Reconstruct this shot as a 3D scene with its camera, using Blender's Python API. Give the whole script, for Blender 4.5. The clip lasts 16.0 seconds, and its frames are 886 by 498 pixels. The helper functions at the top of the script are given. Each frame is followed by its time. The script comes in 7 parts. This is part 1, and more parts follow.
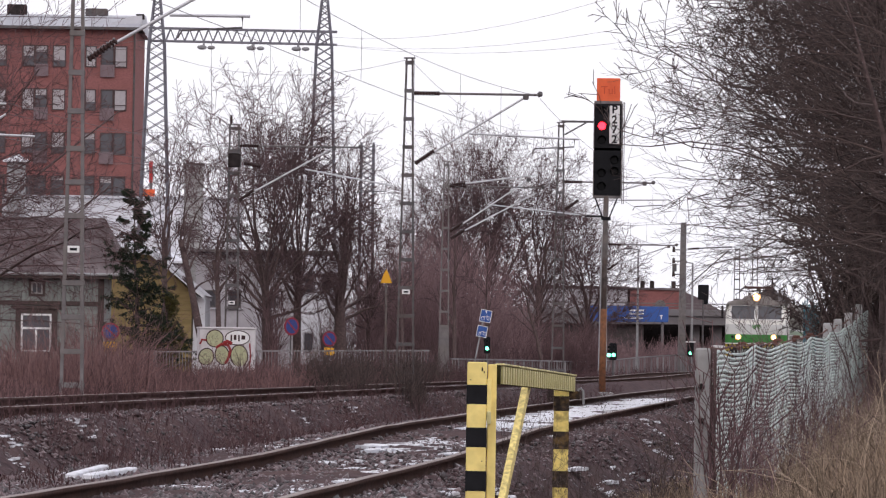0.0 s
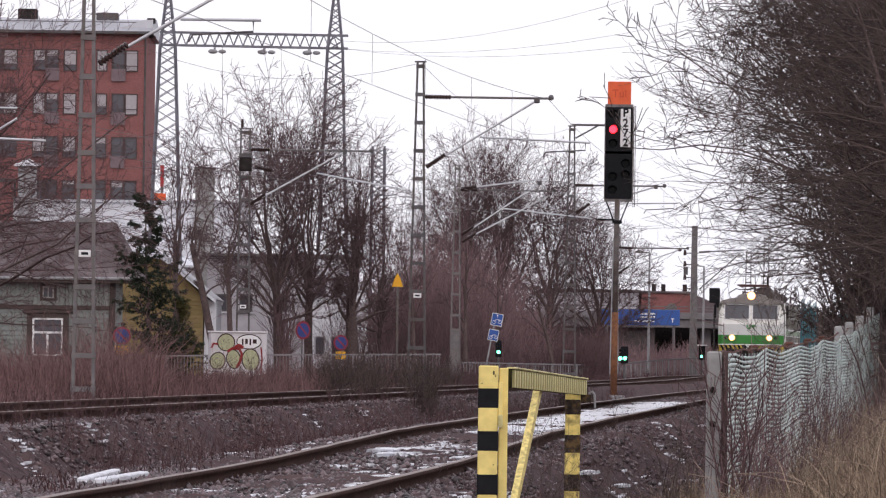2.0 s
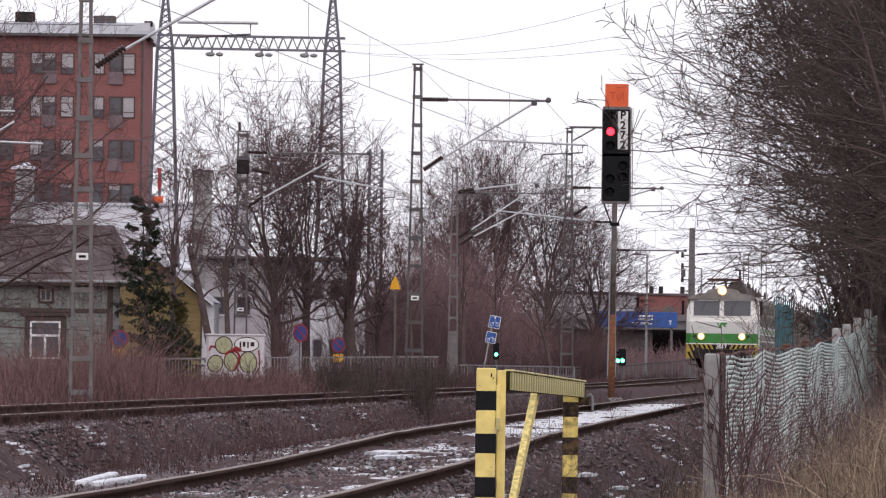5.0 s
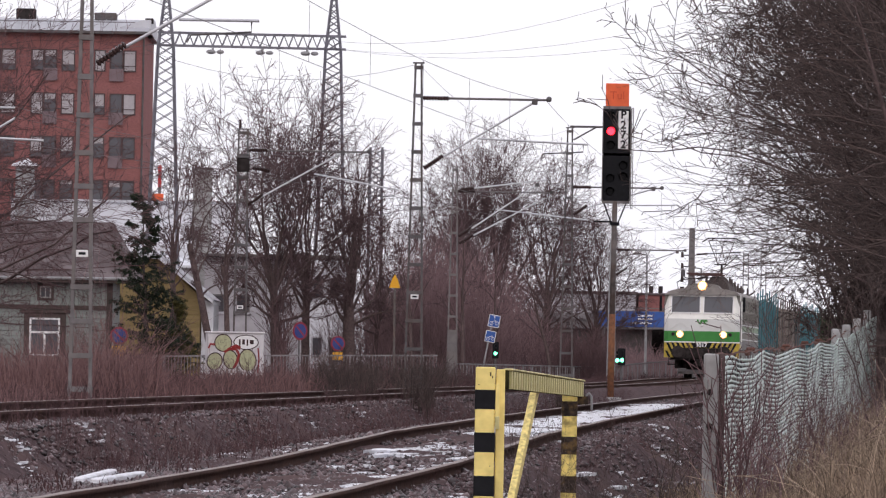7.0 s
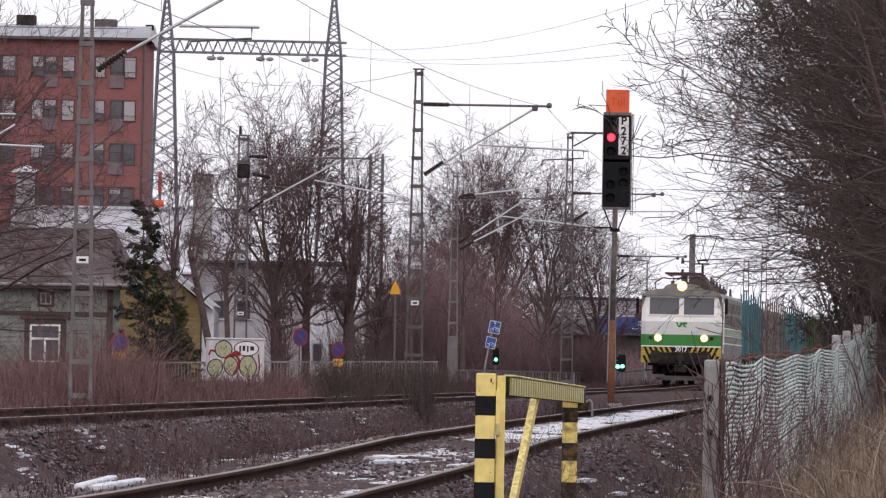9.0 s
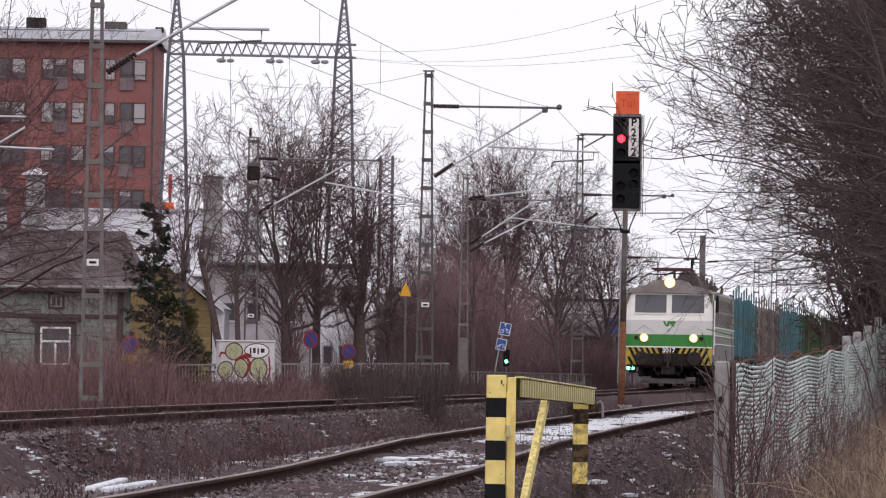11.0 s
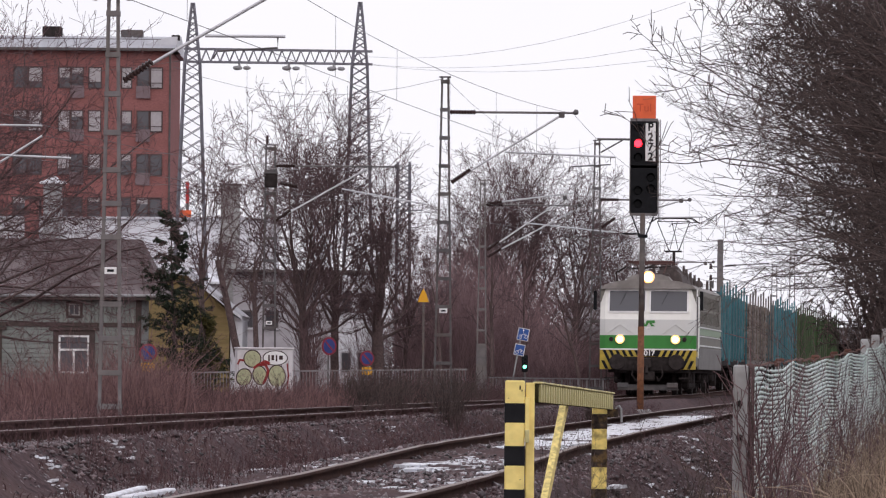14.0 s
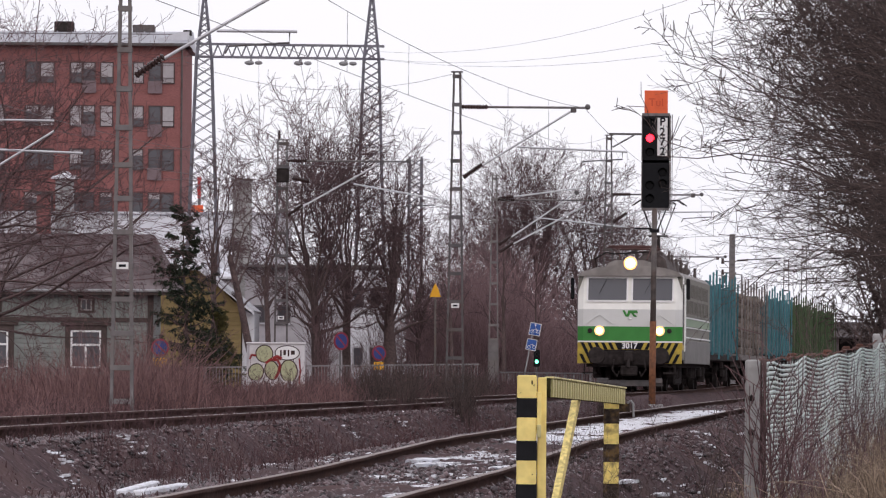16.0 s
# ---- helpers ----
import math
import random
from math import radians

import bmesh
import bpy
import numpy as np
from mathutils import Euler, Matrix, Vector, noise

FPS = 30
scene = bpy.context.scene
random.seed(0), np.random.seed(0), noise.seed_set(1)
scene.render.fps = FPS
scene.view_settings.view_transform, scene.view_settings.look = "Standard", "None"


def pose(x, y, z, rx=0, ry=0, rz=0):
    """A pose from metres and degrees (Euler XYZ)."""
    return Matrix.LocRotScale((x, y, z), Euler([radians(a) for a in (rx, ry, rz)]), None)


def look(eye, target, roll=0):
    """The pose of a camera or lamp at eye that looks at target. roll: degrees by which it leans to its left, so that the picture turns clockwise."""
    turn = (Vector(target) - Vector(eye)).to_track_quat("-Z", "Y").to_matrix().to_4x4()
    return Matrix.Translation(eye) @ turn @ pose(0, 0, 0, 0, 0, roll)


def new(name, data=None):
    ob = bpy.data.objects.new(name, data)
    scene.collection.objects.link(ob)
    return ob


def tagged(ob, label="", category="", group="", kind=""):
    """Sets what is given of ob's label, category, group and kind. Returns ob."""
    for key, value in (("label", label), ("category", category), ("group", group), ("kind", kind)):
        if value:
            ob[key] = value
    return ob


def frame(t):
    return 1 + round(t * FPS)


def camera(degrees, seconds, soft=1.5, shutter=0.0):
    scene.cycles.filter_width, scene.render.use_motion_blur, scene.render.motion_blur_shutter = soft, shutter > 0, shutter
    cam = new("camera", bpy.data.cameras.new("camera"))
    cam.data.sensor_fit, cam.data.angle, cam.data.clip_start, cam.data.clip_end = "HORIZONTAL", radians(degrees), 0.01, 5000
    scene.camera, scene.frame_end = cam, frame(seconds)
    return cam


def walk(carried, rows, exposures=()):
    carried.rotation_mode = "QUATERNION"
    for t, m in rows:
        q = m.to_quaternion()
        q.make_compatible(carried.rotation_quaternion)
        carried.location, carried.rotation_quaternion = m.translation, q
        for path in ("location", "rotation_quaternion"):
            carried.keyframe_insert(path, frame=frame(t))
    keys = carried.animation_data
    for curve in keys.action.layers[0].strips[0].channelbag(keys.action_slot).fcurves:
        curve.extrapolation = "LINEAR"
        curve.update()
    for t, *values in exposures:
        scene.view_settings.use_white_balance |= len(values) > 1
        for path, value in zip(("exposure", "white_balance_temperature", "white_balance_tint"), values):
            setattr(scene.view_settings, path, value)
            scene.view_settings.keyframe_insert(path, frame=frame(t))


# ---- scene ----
# World: x to the right, y along the line of sight, z up, metres. The camera is hand-held on one spot beside the siding.
EYE = (0.0, 0.0, 1.5)
cam = camera(8.153, 16.0, soft=1.2)
# seconds, aim at 100 m ahead (x, z), lean
AIM = [
    (0, -0.0000, 3.2727, 0.900),
    (0.5, -0.0267, 3.2531, 0.751),
    (1, -0.0193, 3.2994, 0.744),
    (1.5, -0.0522, 3.2879, 0.677),
    (2, -0.1815, 3.3288, 0.813),
    (2.5, -0.2639, 3.4298, 0.799),
    (3, -0.3399, 3.4378, 0.707),
    (3.5, -0.2553, 3.4884, 0.702),
    (4, -0.2055, 3.4615, 0.690),
    (6.5, -0.0846, 3.2883, 0.937),
    (7, -0.1398, 3.3495, 1.018),
    (7.5, -0.1416, 3.3943, 0.887),
    (8, -0.1557, 3.4419, 0.810),
    (8.5, -0.0592, 3.4197, 0.821),
    (9, -0.1472, 3.4501, 0.992),
    (11.5, -0.3431, 3.4941, 0.847),
    (12, -0.3360, 3.6458, 0.769),
    (12.5, -0.3932, 3.7215, 0.601),
    (13, -0.4405, 3.6748, 0.553),
    (13.5, -0.5338, 3.6128, 0.495),
    (14, -0.5970, 3.5684, 0.490),
    (14.5, -0.6747, 3.5030, 0.422),
    (15, -0.6633, 3.5219, 0.268),
    (15.5, -0.7359, 3.5018, 0.274),
    (16, -0.7875, 3.4840, 0.463),
]
walk(cam, [(t, look(EYE, (x, 100.0, z), lean)) for t, x, z, lean in AIM], [(0.0, 0.09, 6390.0, 17.0), (7.0, 0.09, 6390.0, 17.0), (13.0, 0.01, 6390.0, 17.0), (16.0, 0.03, 6390.0, 17.0)])

# ---- world and light: a bright, even overcast sky ----
world = bpy.data.worlds.new("overcast_sky")
scene.world = world
world.use_nodes = True
wn = world.node_tree.nodes
wl = world.node_tree.links
bg = wn["Background"]
sky = wn.new("ShaderNodeTexSky")
sky.sky_type, sky.sun_disc = "NISHITA", False
sky.sun_elevation, sky.sun_rotation = radians(24), radians(200)
sky.air_density, sky.dust_density = 1.0, 6.0
dim = wn.new("ShaderNodeVectorMath")
dim.operation = "SCALE"
dim.inputs["Scale"].default_value = 0.10
cover = wn.new("ShaderNodeMix")
cover.data_type = "RGBA"
cover.inputs["Factor"].default_value = 0.93
cloud_co = wn.new("ShaderNodeTexCoord")
cloud = wn.new("ShaderNodeTexNoise")
cloud.inputs["Scale"].default_value = 6.0
cloud.inputs["Detail"].default_value = 3.0
ramp = wn.new("ShaderNodeValToRGB")
ramp.color_ramp.elements[0].position, ramp.color_ramp.elements[0].color = 0.30, (0.88, 0.885, 0.95, 1)
ramp.color_ramp.elements[1].position, ramp.color_ramp.elements[1].color = 0.62, (0.975, 0.985, 1.0, 1)
wl.new(cloud_co.outputs["Generated"], cloud.inputs["Vector"])
wl.new(cloud.outputs["Fac"], ramp.inputs["Fac"])
wl.new(sky.outputs["Color"], dim.inputs[0])
wl.new(dim.outputs["Vector"], cover.inputs["A"])
wl.new(ramp.outputs["Color"], cover.inputs["B"])
wl.new(cover.outputs["Result"], bg.inputs["Color"])
bg.inputs["Strength"].default_value = 1.05
sun = new("sun", bpy.data.lights.new("sun", "SUN"))
sun.data.energy, sun.data.angle, sun.data.color = 0.6, radians(25), (1.0, 0.97, 0.93)
sun.matrix_world = look((30, -80, 50), (0, 100, 0))


# ---- materials ----
def material(name, colour, rough=0.7, vary=0.25, size=0.3, bump=0.2, metal=0.0, stain=None, stain_size=2.0, stain_amount=0.5, per_piece=0.0, spec=0.22, stretch=(1, 1, 1)):
    """Base colour with two scales of noise, optional stains of another colour, fine relief."""
    m = bpy.data.materials.new(name)
    m.use_nodes = True
    n, l = m.node_tree.nodes, m.node_tree.links
    p = n["Principled BSDF"]
    p.inputs["Roughness"].default_value, p.inputs["Metallic"].default_value = rough, metal
    p.inputs["Specular IOR Level"].default_value = spec
    co = n.new("ShaderNodeTexCoord")
    mp = n.new("ShaderNodeMapping")
    mp.inputs["Scale"].default_value = stretch
    l.new(co.outputs["Object"], mp.inputs["Vector"])
    fine = n.new("ShaderNodeTexNoise")
    fine.inputs["Scale"].default_value, fine.inputs["Detail"].default_value = 1.0 / size, 6.0
    l.new(mp.outputs["Vector"], fine.inputs["Vector"])
    coarse = n.new("ShaderNodeTexNoise")
    coarse.inputs["Scale"].default_value, coarse.inputs["Detail"].default_value = 1.0 / stain_size, 4.0
    l.new(mp.outputs["Vector"], coarse.inputs["Vector"])
    r = n.new("ShaderNodeValToRGB")
    lo = [max(0.0, c * (1 - vary)) for c in colour]
    hi = [min(1.0, c * (1 + vary)) for c in colour]
    r.color_ramp.elements[0].position, r.color_ramp.elements[0].color = 0.3, (*lo, 1)
    r.color_ramp.elements[1].position, r.color_ramp.elements[1].color = 0.7, (*hi, 1)
    l.new(fine.outputs["Fac"], r.inputs["Fac"])
    last = r.outputs["Color"]
    mask = n.new("ShaderNodeMapRange")
    mask.inputs["From Min"].default_value, mask.inputs["From Max"].default_value = 0.45, 0.65
    mask.inputs["To Max"].default_value = stain_amount
    l.new(coarse.outputs["Fac"], mask.inputs["Value"])
    mix = n.new("ShaderNodeMix")
    mix.data_type = "RGBA"
    l.new(mask.outputs["Result"], mix.inputs["Factor"])
    l.new(last, mix.inputs["A"])
    mix.inputs["B"].default_value = (*(stain or [c * (1 - 0.8 * vary) for c in colour]), 1)
    last = mix.outputs["Result"]
    if per_piece:
        info = n.new("ShaderNodeObjectInfo")
        hsv = n.new("ShaderNodeHueSaturation")
        mr = n.new("ShaderNodeMapRange")
        mr.inputs["To Min"].default_value, mr.inputs["To Max"].default_value = 1 - per_piece, 1 + per_piece
        l.new(info.outputs["Random"], mr.inputs["Value"])
        l.new(mr.outputs["Result"], hsv.inputs["Value"])
        l.new(last, hsv.inputs["Color"])
        last = hsv.outputs["Color"]
    l.new(last, p.inputs["Base Color"])
    if bump:
        b = n.new("ShaderNodeBump")
        b.inputs["Strength"].default_value, b.inputs["Distance"].default_value = bump, size * 0.25
        l.new(fine.outputs["Fac"], b.inputs["Height"])
        l.new(b.outputs["Normal"], p.inputs["Normal"])
    return m


def island_material(name, a, b, rough=0.8, spec=0.15):
    """Two colours mixed at random from piece to piece of a joined mesh."""
    m = bpy.data.materials.new(name)
    m.use_nodes = True
    n, l = m.node_tree.nodes, m.node_tree.links
    p = n["Principled BSDF"]
    p.inputs["Roughness"].default_value = rough
    p.inputs["Specular IOR Level"].default_value = spec
    g = n.new("ShaderNodeNewGeometry")
    r = n.new("ShaderNodeValToRGB")
    r.color_ramp.elements[0].color, r.color_ramp.elements[1].color = (*a, 1), (*b, 1)
    l.new(g.outputs["Random Per Island"], r.inputs["Fac"])
    l.new(r.outputs["Color"], p.inputs["Base Color"])
    return m


def lamp_material(name, colour, power):
    m = bpy.data.materials.new(name)
    m.use_nodes = True
    p = m.node_tree.nodes["Principled BSDF"]
    p.inputs["Base Color"].default_value = (*colour, 1)
    p.inputs["Emission Color"].default_value = (*colour, 1)
    p.inputs["Emission Strength"].default_value = power
    return m


def glass_material(name, tint, rough=0.05):
    """Dark window glass over an unlit room: glossy, nearly black below."""
    m = bpy.data.materials.new(name)
    m.use_nodes = True
    p = m.node_tree.nodes["Principled BSDF"]
    p.inputs["Base Color"].default_value = (*tint, 1)
    p.inputs["Roughness"].default_value = rough
    p.inputs["IOR"].default_value = 1.5
    return m


GROUND = material("wet_earth", (0.070, 0.045, 0.0475), 0.9, 0.55, 0.09, 1.0, stain=(0.108, 0.066, 0.061), stain_size=1.6, stain_amount=0.6, spec=0.08)
BALLAST = island_material("ballast_stone", (0.0127, 0.0087, 0.0098), (0.178, 0.122, 0.127), 0.38, 0.5)
RAIL_RUST = material("rusty_rail_side", (0.0530, 0.0299, 0.0256), 0.85, 0.4, 0.05, 0.4, stain=(0.0795, 0.0415, 0.0325), stain_size=0.6, spec=0.05)
RAIL_TOP = material("worn_rail_head", (0.22, 0.165, 0.15), 0.45, 0.2, 0.08, 0.1, metal=0.3, stain=(0.15, 0.10, 0.08), stain_size=1.5)
RAIL_TOP_DULL = material("rusty_rail_head", (0.23, 0.18, 0.165), 0.5, 0.25, 0.08, 0.15, metal=0.0, stain=(0.14, 0.085, 0.06), stain_size=1.2)
SLEEPER = material("old_sleeper_wood", (0.0795, 0.0579, 0.0512), 0.85, 0.4, 0.06, 0.5, per_piece=0.25, stretch=(0.3, 1, 1))
ICE = material("melting_ice", (0.72, 0.73, 0.78), 0.30, 0.18, 0.18, 0.25, stain=(0.20, 0.17, 0.175), stain_size=0.22, stain_amount=0.8, spec=0.8, stretch=(1.6, 0.35, 1))
SNOW = material("old_snow", (0.78, 0.79, 0.84), 0.6, 0.12, 0.15, 0.4, stain=(0.5, 0.48, 0.48), stain_size=0.5)
GALV = material("galvanised_steel", (0.155, 0.142, 0.143), 0.6, 0.25, 0.2, 0.15, metal=0.1, stain=(0.17, 0.14, 0.12), stain_size=0.8)
GALV_DARK = material("weathered_steel", (0.105, 0.098, 0.10), 0.7, 0.3, 0.2, 0.15, metal=0.0, stain=(0.10, 0.065, 0.05), stain_size=0.7)
MAST_PALE = material("pale_zinc_steel", (0.28, 0.28, 0.285), 0.6, 0.2, 0.25, 0.1, metal=0.1, stain=(0.24, 0.22, 0.21), stain_size=1.0)
LATTICE = material("lattice_steel", (0.19, 0.185, 0.21), 0.6, 0.25, 0.3, 0.1, metal=0.3)
TUBE = material("aluminium_tube", (0.55, 0.55, 0.57), 0.4, 0.15, 0.3, 0.05, metal=0.5)
PORCELAIN = material("brown_porcelain", (0.05, 0.030, 0.028), 0.25, 0.2, 0.05, 0.0)
WIRE = material("catenary_wire", (0.13, 0.12, 0.125), 0.5, 0.2, 0.3, 0.0, metal=0.4)
RUST_POLE = material("rusty_signal_post", (0.20, 0.085, 0.040), 0.8, 0.35, 0.10, 0.3, stain=(0.10, 0.055, 0.045), stain_size=0.5)
GREY_POLE = material("grey_painted_post", (0.12, 0.105, 0.10), 0.7, 0.3, 0.12, 0.2, stain=(0.13, 0.075, 0.05), stain_size=0.7)
BLACK = material("black_paint", (0.012, 0.012, 0.014), 0.5, 0.3, 0.1, 0.05, spec=0.07)
SOOT = material("grimy_black_steel", (0.036, 0.030, 0.029), 0.8, 0.4, 0.15, 0.2, spec=0.03)
ORANGE = material("orange_sign_board", (0.75, 0.13, 0.045), 0.5, 0.08, 0.2, 0.0, stain=(0.62, 0.10, 0.04), stain_size=0.3)
WHITE = material("white_paint", (0.78, 0.77, 0.76), 0.5, 0.06, 0.2, 0.03, stain=(0.6, 0.58, 0.56), stain_size=0.6, stain_amount=0.35)
YELLOW = material("yellow_paint", (0.84, 0.67, 0.23), 0.5, 0.12, 0.10, 0.15, stain=(0.62, 0.45, 0.13), stain_size=0.25, stain_amount=0.6)
YELLOW_WORN = material("worn_yellow_paint", (0.72, 0.56, 0.17), 0.6, 0.2, 0.05, 0.3, stain=(0.16, 0.12, 0.05), stain_size=0.06, stain_amount=0.75)
BLACK_WORN = material("worn_black_paint", (0.035, 0.026, 0.022), 0.7, 0.5, 0.05, 0.3, stain=(0.16, 0.10, 0.04), stain_size=0.06, stain_amount=0.7, spec=0.07)
YELLOW_DIRTY = material("mossy_yellow_paint", (0.68, 0.60, 0.30), 0.6, 0.2, 0.08, 0.2, stain=(0.22, 0.20, 0.06), stain_size=0.2, stain_amount=0.6)
BARK = material("grey_bark", (0.098, 0.068, 0.065), 0.9, 0.35, 0.08, 0.6, stain=(0.066, 0.046, 0.045), stain_size=0.5)
TWIG = island_material("bare_twigs", (0.0710, 0.0417, 0.0444), (0.1638, 0.0973, 0.0985), 0.85, 0.2)
TWIG_GREY = island_material("grey_brown_twigs", (0.070, 0.045, 0.047), (0.155, 0.103, 0.106), 0.85, 0.1)
TWIG_DARK = island_material("dark_bare_twigs", (0.036, 0.026, 0.024), (0.125, 0.090, 0.082), 0.85, 0.2)
TWIG_RED = island_material("red_brown_twigs", (0.1280, 0.0799, 0.0838), (0.2865, 0.1831, 0.1869), 0.85, 0.2)
DRY_GRASS = island_material("dry_grass", (0.10, 0.076, 0.058), (0.53, 0.405, 0.298), 0.85, 0.2)
RED_GRASS = island_material("red_brown_grass", (0.0973, 0.0541, 0.0562), (0.2909, 0.1708, 0.1633), 0.85, 0.2)
DEAD_WEED = island_material("dead_weeds", (0.0492, 0.0269, 0.0299), (0.1256, 0.0695, 0.0714), 0.85, 0.2)
NEEDLES = island_material("conifer_needles", (0.006, 0.011, 0.007), (0.026, 0.036, 0.016), 0.7, 0.3)
NEEDLES_OLIVE = island_material("olive_conifer_needles", (0.030, 0.032, 0.012), (0.13, 0.105, 0.030), 0.7, 0.3)
PLASTER = material("grey_plaster", (0.40, 0.38, 0.40), 0.85, 0.10, 0.3, 0.1, stain=(0.30, 0.285, 0.295), stain_size=3.0)
PLASTER_WHITE = material("white_plaster", (0.66, 0.66, 0.69), 0.8, 0.05, 0.3, 0.05, stain=(0.52, 0.52, 0.55), stain_size=3.0)
BRICK_RED = material("red_brick_facade", (0.265, 0.110, 0.104), 0.85, 0.22, 0.12, 0.15, stain=(0.22, 0.09, 0.08), stain_size=2.5, stretch=(1, 1, 3))
CONCRETE = material("weathered_concrete", (0.34, 0.335, 0.33), 0.85, 0.15, 0.10, 0.3, stain=(0.22, 0.21, 0.20), stain_size=0.35, stain_amount=0.7)
DARK_CONCRETE = material("dirty_dark_concrete", (0.085, 0.072, 0.072), 0.9, 0.3, 0.10, 0.3, stain=(0.06, 0.045, 0.04), stain_size=0.3)
DECK = material("bridge_concrete", (0.19, 0.175, 0.18), 0.85, 0.12, 0.5, 0.1, stain=(0.15, 0.14, 0.14), stain_size=3.0)
ROOF_METAL = material("sheet_metal_roof", (0.46, 0.46, 0.49), 0.45, 0.08, 0.5, 0.03, metal=0.3)
ROOF_DARK = material("old_felt_roof", (0.092, 0.069, 0.070), 0.85, 0.3, 0.25, 0.2, stain=(0.20, 0.165, 0.168), stain_size=1.1, stain_amount=0.7)
GLASS = glass_material("window_glass", (0.075, 0.07, 0.08))
BLIND = material("window_blind", (0.40, 0.37, 0.38), 0.7, 0.08, 0.2, 0.0)


# ---- building tools ----
class Shape:
    """Collects plain solids in one bmesh."""

    def __init__(self):
        self.bm = bmesh.new()

    def box(self, centre, size, bevel=0.0, turn=None):
        m = Matrix.Translation(centre) @ (turn if turn is not None else Matrix()) @ Matrix.Diagonal((*size, 1))
        got = bmesh.ops.create_cube(self.bm, size=1.0, matrix=m)
        if bevel:
            edges = list({e for v in got["verts"] for e in v.link_edges})
            bmesh.ops.bevel(self.bm, geom=edges, offset=bevel, segments=1, profile=0.5, affect="EDGES")
        return self

    def rod(self, a, b, r0, r1=None, n=8):
        a, b = Vector(a), Vector(b)
        d = b - a
        m = Matrix.Translation((a + b) / 2) @ d.to_track_quat("Z", "Y").to_matrix().to_4x4()
        bmesh.ops.create_cone(self.bm, cap_ends=True, segments=n, radius1=r0, radius2=r0 if r1 is None else r1, depth=d.length, matrix=m)
        return self

    def bar(self, a, b, w, h):
        """A square bar from a to b."""
        a, b = Vector(a), Vector(b)
        d = b - a
        m = Matrix.Translation((a + b) / 2) @ d.to_track_quat("Z", "Y").to_matrix().to_4x4() @ Matrix.Diagonal((w, h, d.length, 1))
        bmesh.ops.create_cube(self.bm, size=1.0, matrix=m)
        return self

    def prism(self, outline, a, b, axis="y"):
        """An outline of (u, v) pairs drawn out from a to b along an axis (y: u is x, v is z; x: u is y, v is z; z: u is x, v is y)."""
        def at(u, v, s):
            return {"y": (u, s, v), "x": (s, u, v), "z": (u, v, s)}[axis]
        lo = [self.bm.verts.new(at(u, v, a)) for u, v in outline]
        hi = [self.bm.verts.new(at(u, v, b)) for u, v in outline]
        n = len(outline)
        self.bm.faces.new(lo)
        self.bm.faces.new(hi)
        for i in range(n):
            self.bm.faces.new((lo[i], lo[(i + 1) % n], hi[(i + 1) % n], hi[i]))
        return self

    def face(self, *points):
        self.bm.faces.new([self.bm.verts.new(p) for p in points])
        return self

    def ball(self, centre, r, squash=(1, 1, 1), n=10):
        m = Matrix.Translation(centre) @ Matrix.Diagonal((*squash, 1))
        bmesh.ops.create_uvsphere(self.bm, u_segments=n, v_segments=max(4, n // 2), radius=r, matrix=m)
        return self

    def pipe(self, points, r, n=6):
        """One bent tube through the points."""
        pts = [Vector(p) for p in points]
        rings = []
        for i, p in enumerate(pts):
            d = (pts[min(i + 1, len(pts) - 1)] - pts[max(i - 1, 0)]).normalized()
            u = d.cross(Vector((0.31, 0.27, 0.91))).normalized()
            v = d.cross(u)
            rings.append([self.bm.verts.new(p + (u * math.cos(2 * math.pi * k / n) + v * math.sin(2 * math.pi * k / n)) * r) for k in range(n)])
        for a, b in zip(rings, rings[1:]):
            for k in range(n):
                self.bm.faces.new((a[k], a[(k + 1) % n], b[(k + 1) % n], b[k]))
        self.bm.faces.new(rings[0])
        self.bm.faces.new(rings[-1])
        return self

    def channel(self, a, b, web, flange, t, side):
        """A U-shaped steel channel from a to b: web along y, flanges towards x * side."""
        prof = [(0, -web / 2), (side * flange, -web / 2), (side * flange, -web / 2 + t), (side * t, -web / 2 + t), (side * t, web / 2 - t), (side * flange, web / 2 - t), (side * flange, web / 2), (0, web / 2)]
        lo = [self.bm.verts.new((a[0] + x, a[1] + y, a[2])) for x, y in prof]
        hi = [self.bm.verts.new((b[0] + x, b[1] + y, b[2])) for x, y in prof]
        self.bm.faces.new(lo)
        self.bm.faces.new(hi)
        for i in range(8):
            self.bm.faces.new((lo[i], lo[(i + 1) % 8], hi[(i + 1) % 8], hi[i]))
        return self


def part(name, shape, mat, parent=None, label="", smooth=False):
    """Links a shape as ONE mesh object, under a thing or a part."""
    bm = shape.bm if isinstance(shape, Shape) else shape
    bmesh.ops.recalc_face_normals(bm, faces=bm.faces)
    me = bpy.data.meshes.new(name)
    bm.to_mesh(me)
    bm.free()
    me.materials.append(mat)
    if smooth:
        for p in me.polygons:
            p.use_smooth = True
    ob = new(name, me)
    ob.parent = parent
    if label:
        tagged(ob, label)
    return ob


def thing(name, label, category, group="", at=(0, 0, 0), rz=0.0, kind=""):
    ob = new(name)
    ob.matrix_world = pose(*at, 0, 0, rz)
    return tagged(ob, label, category, group, kind)


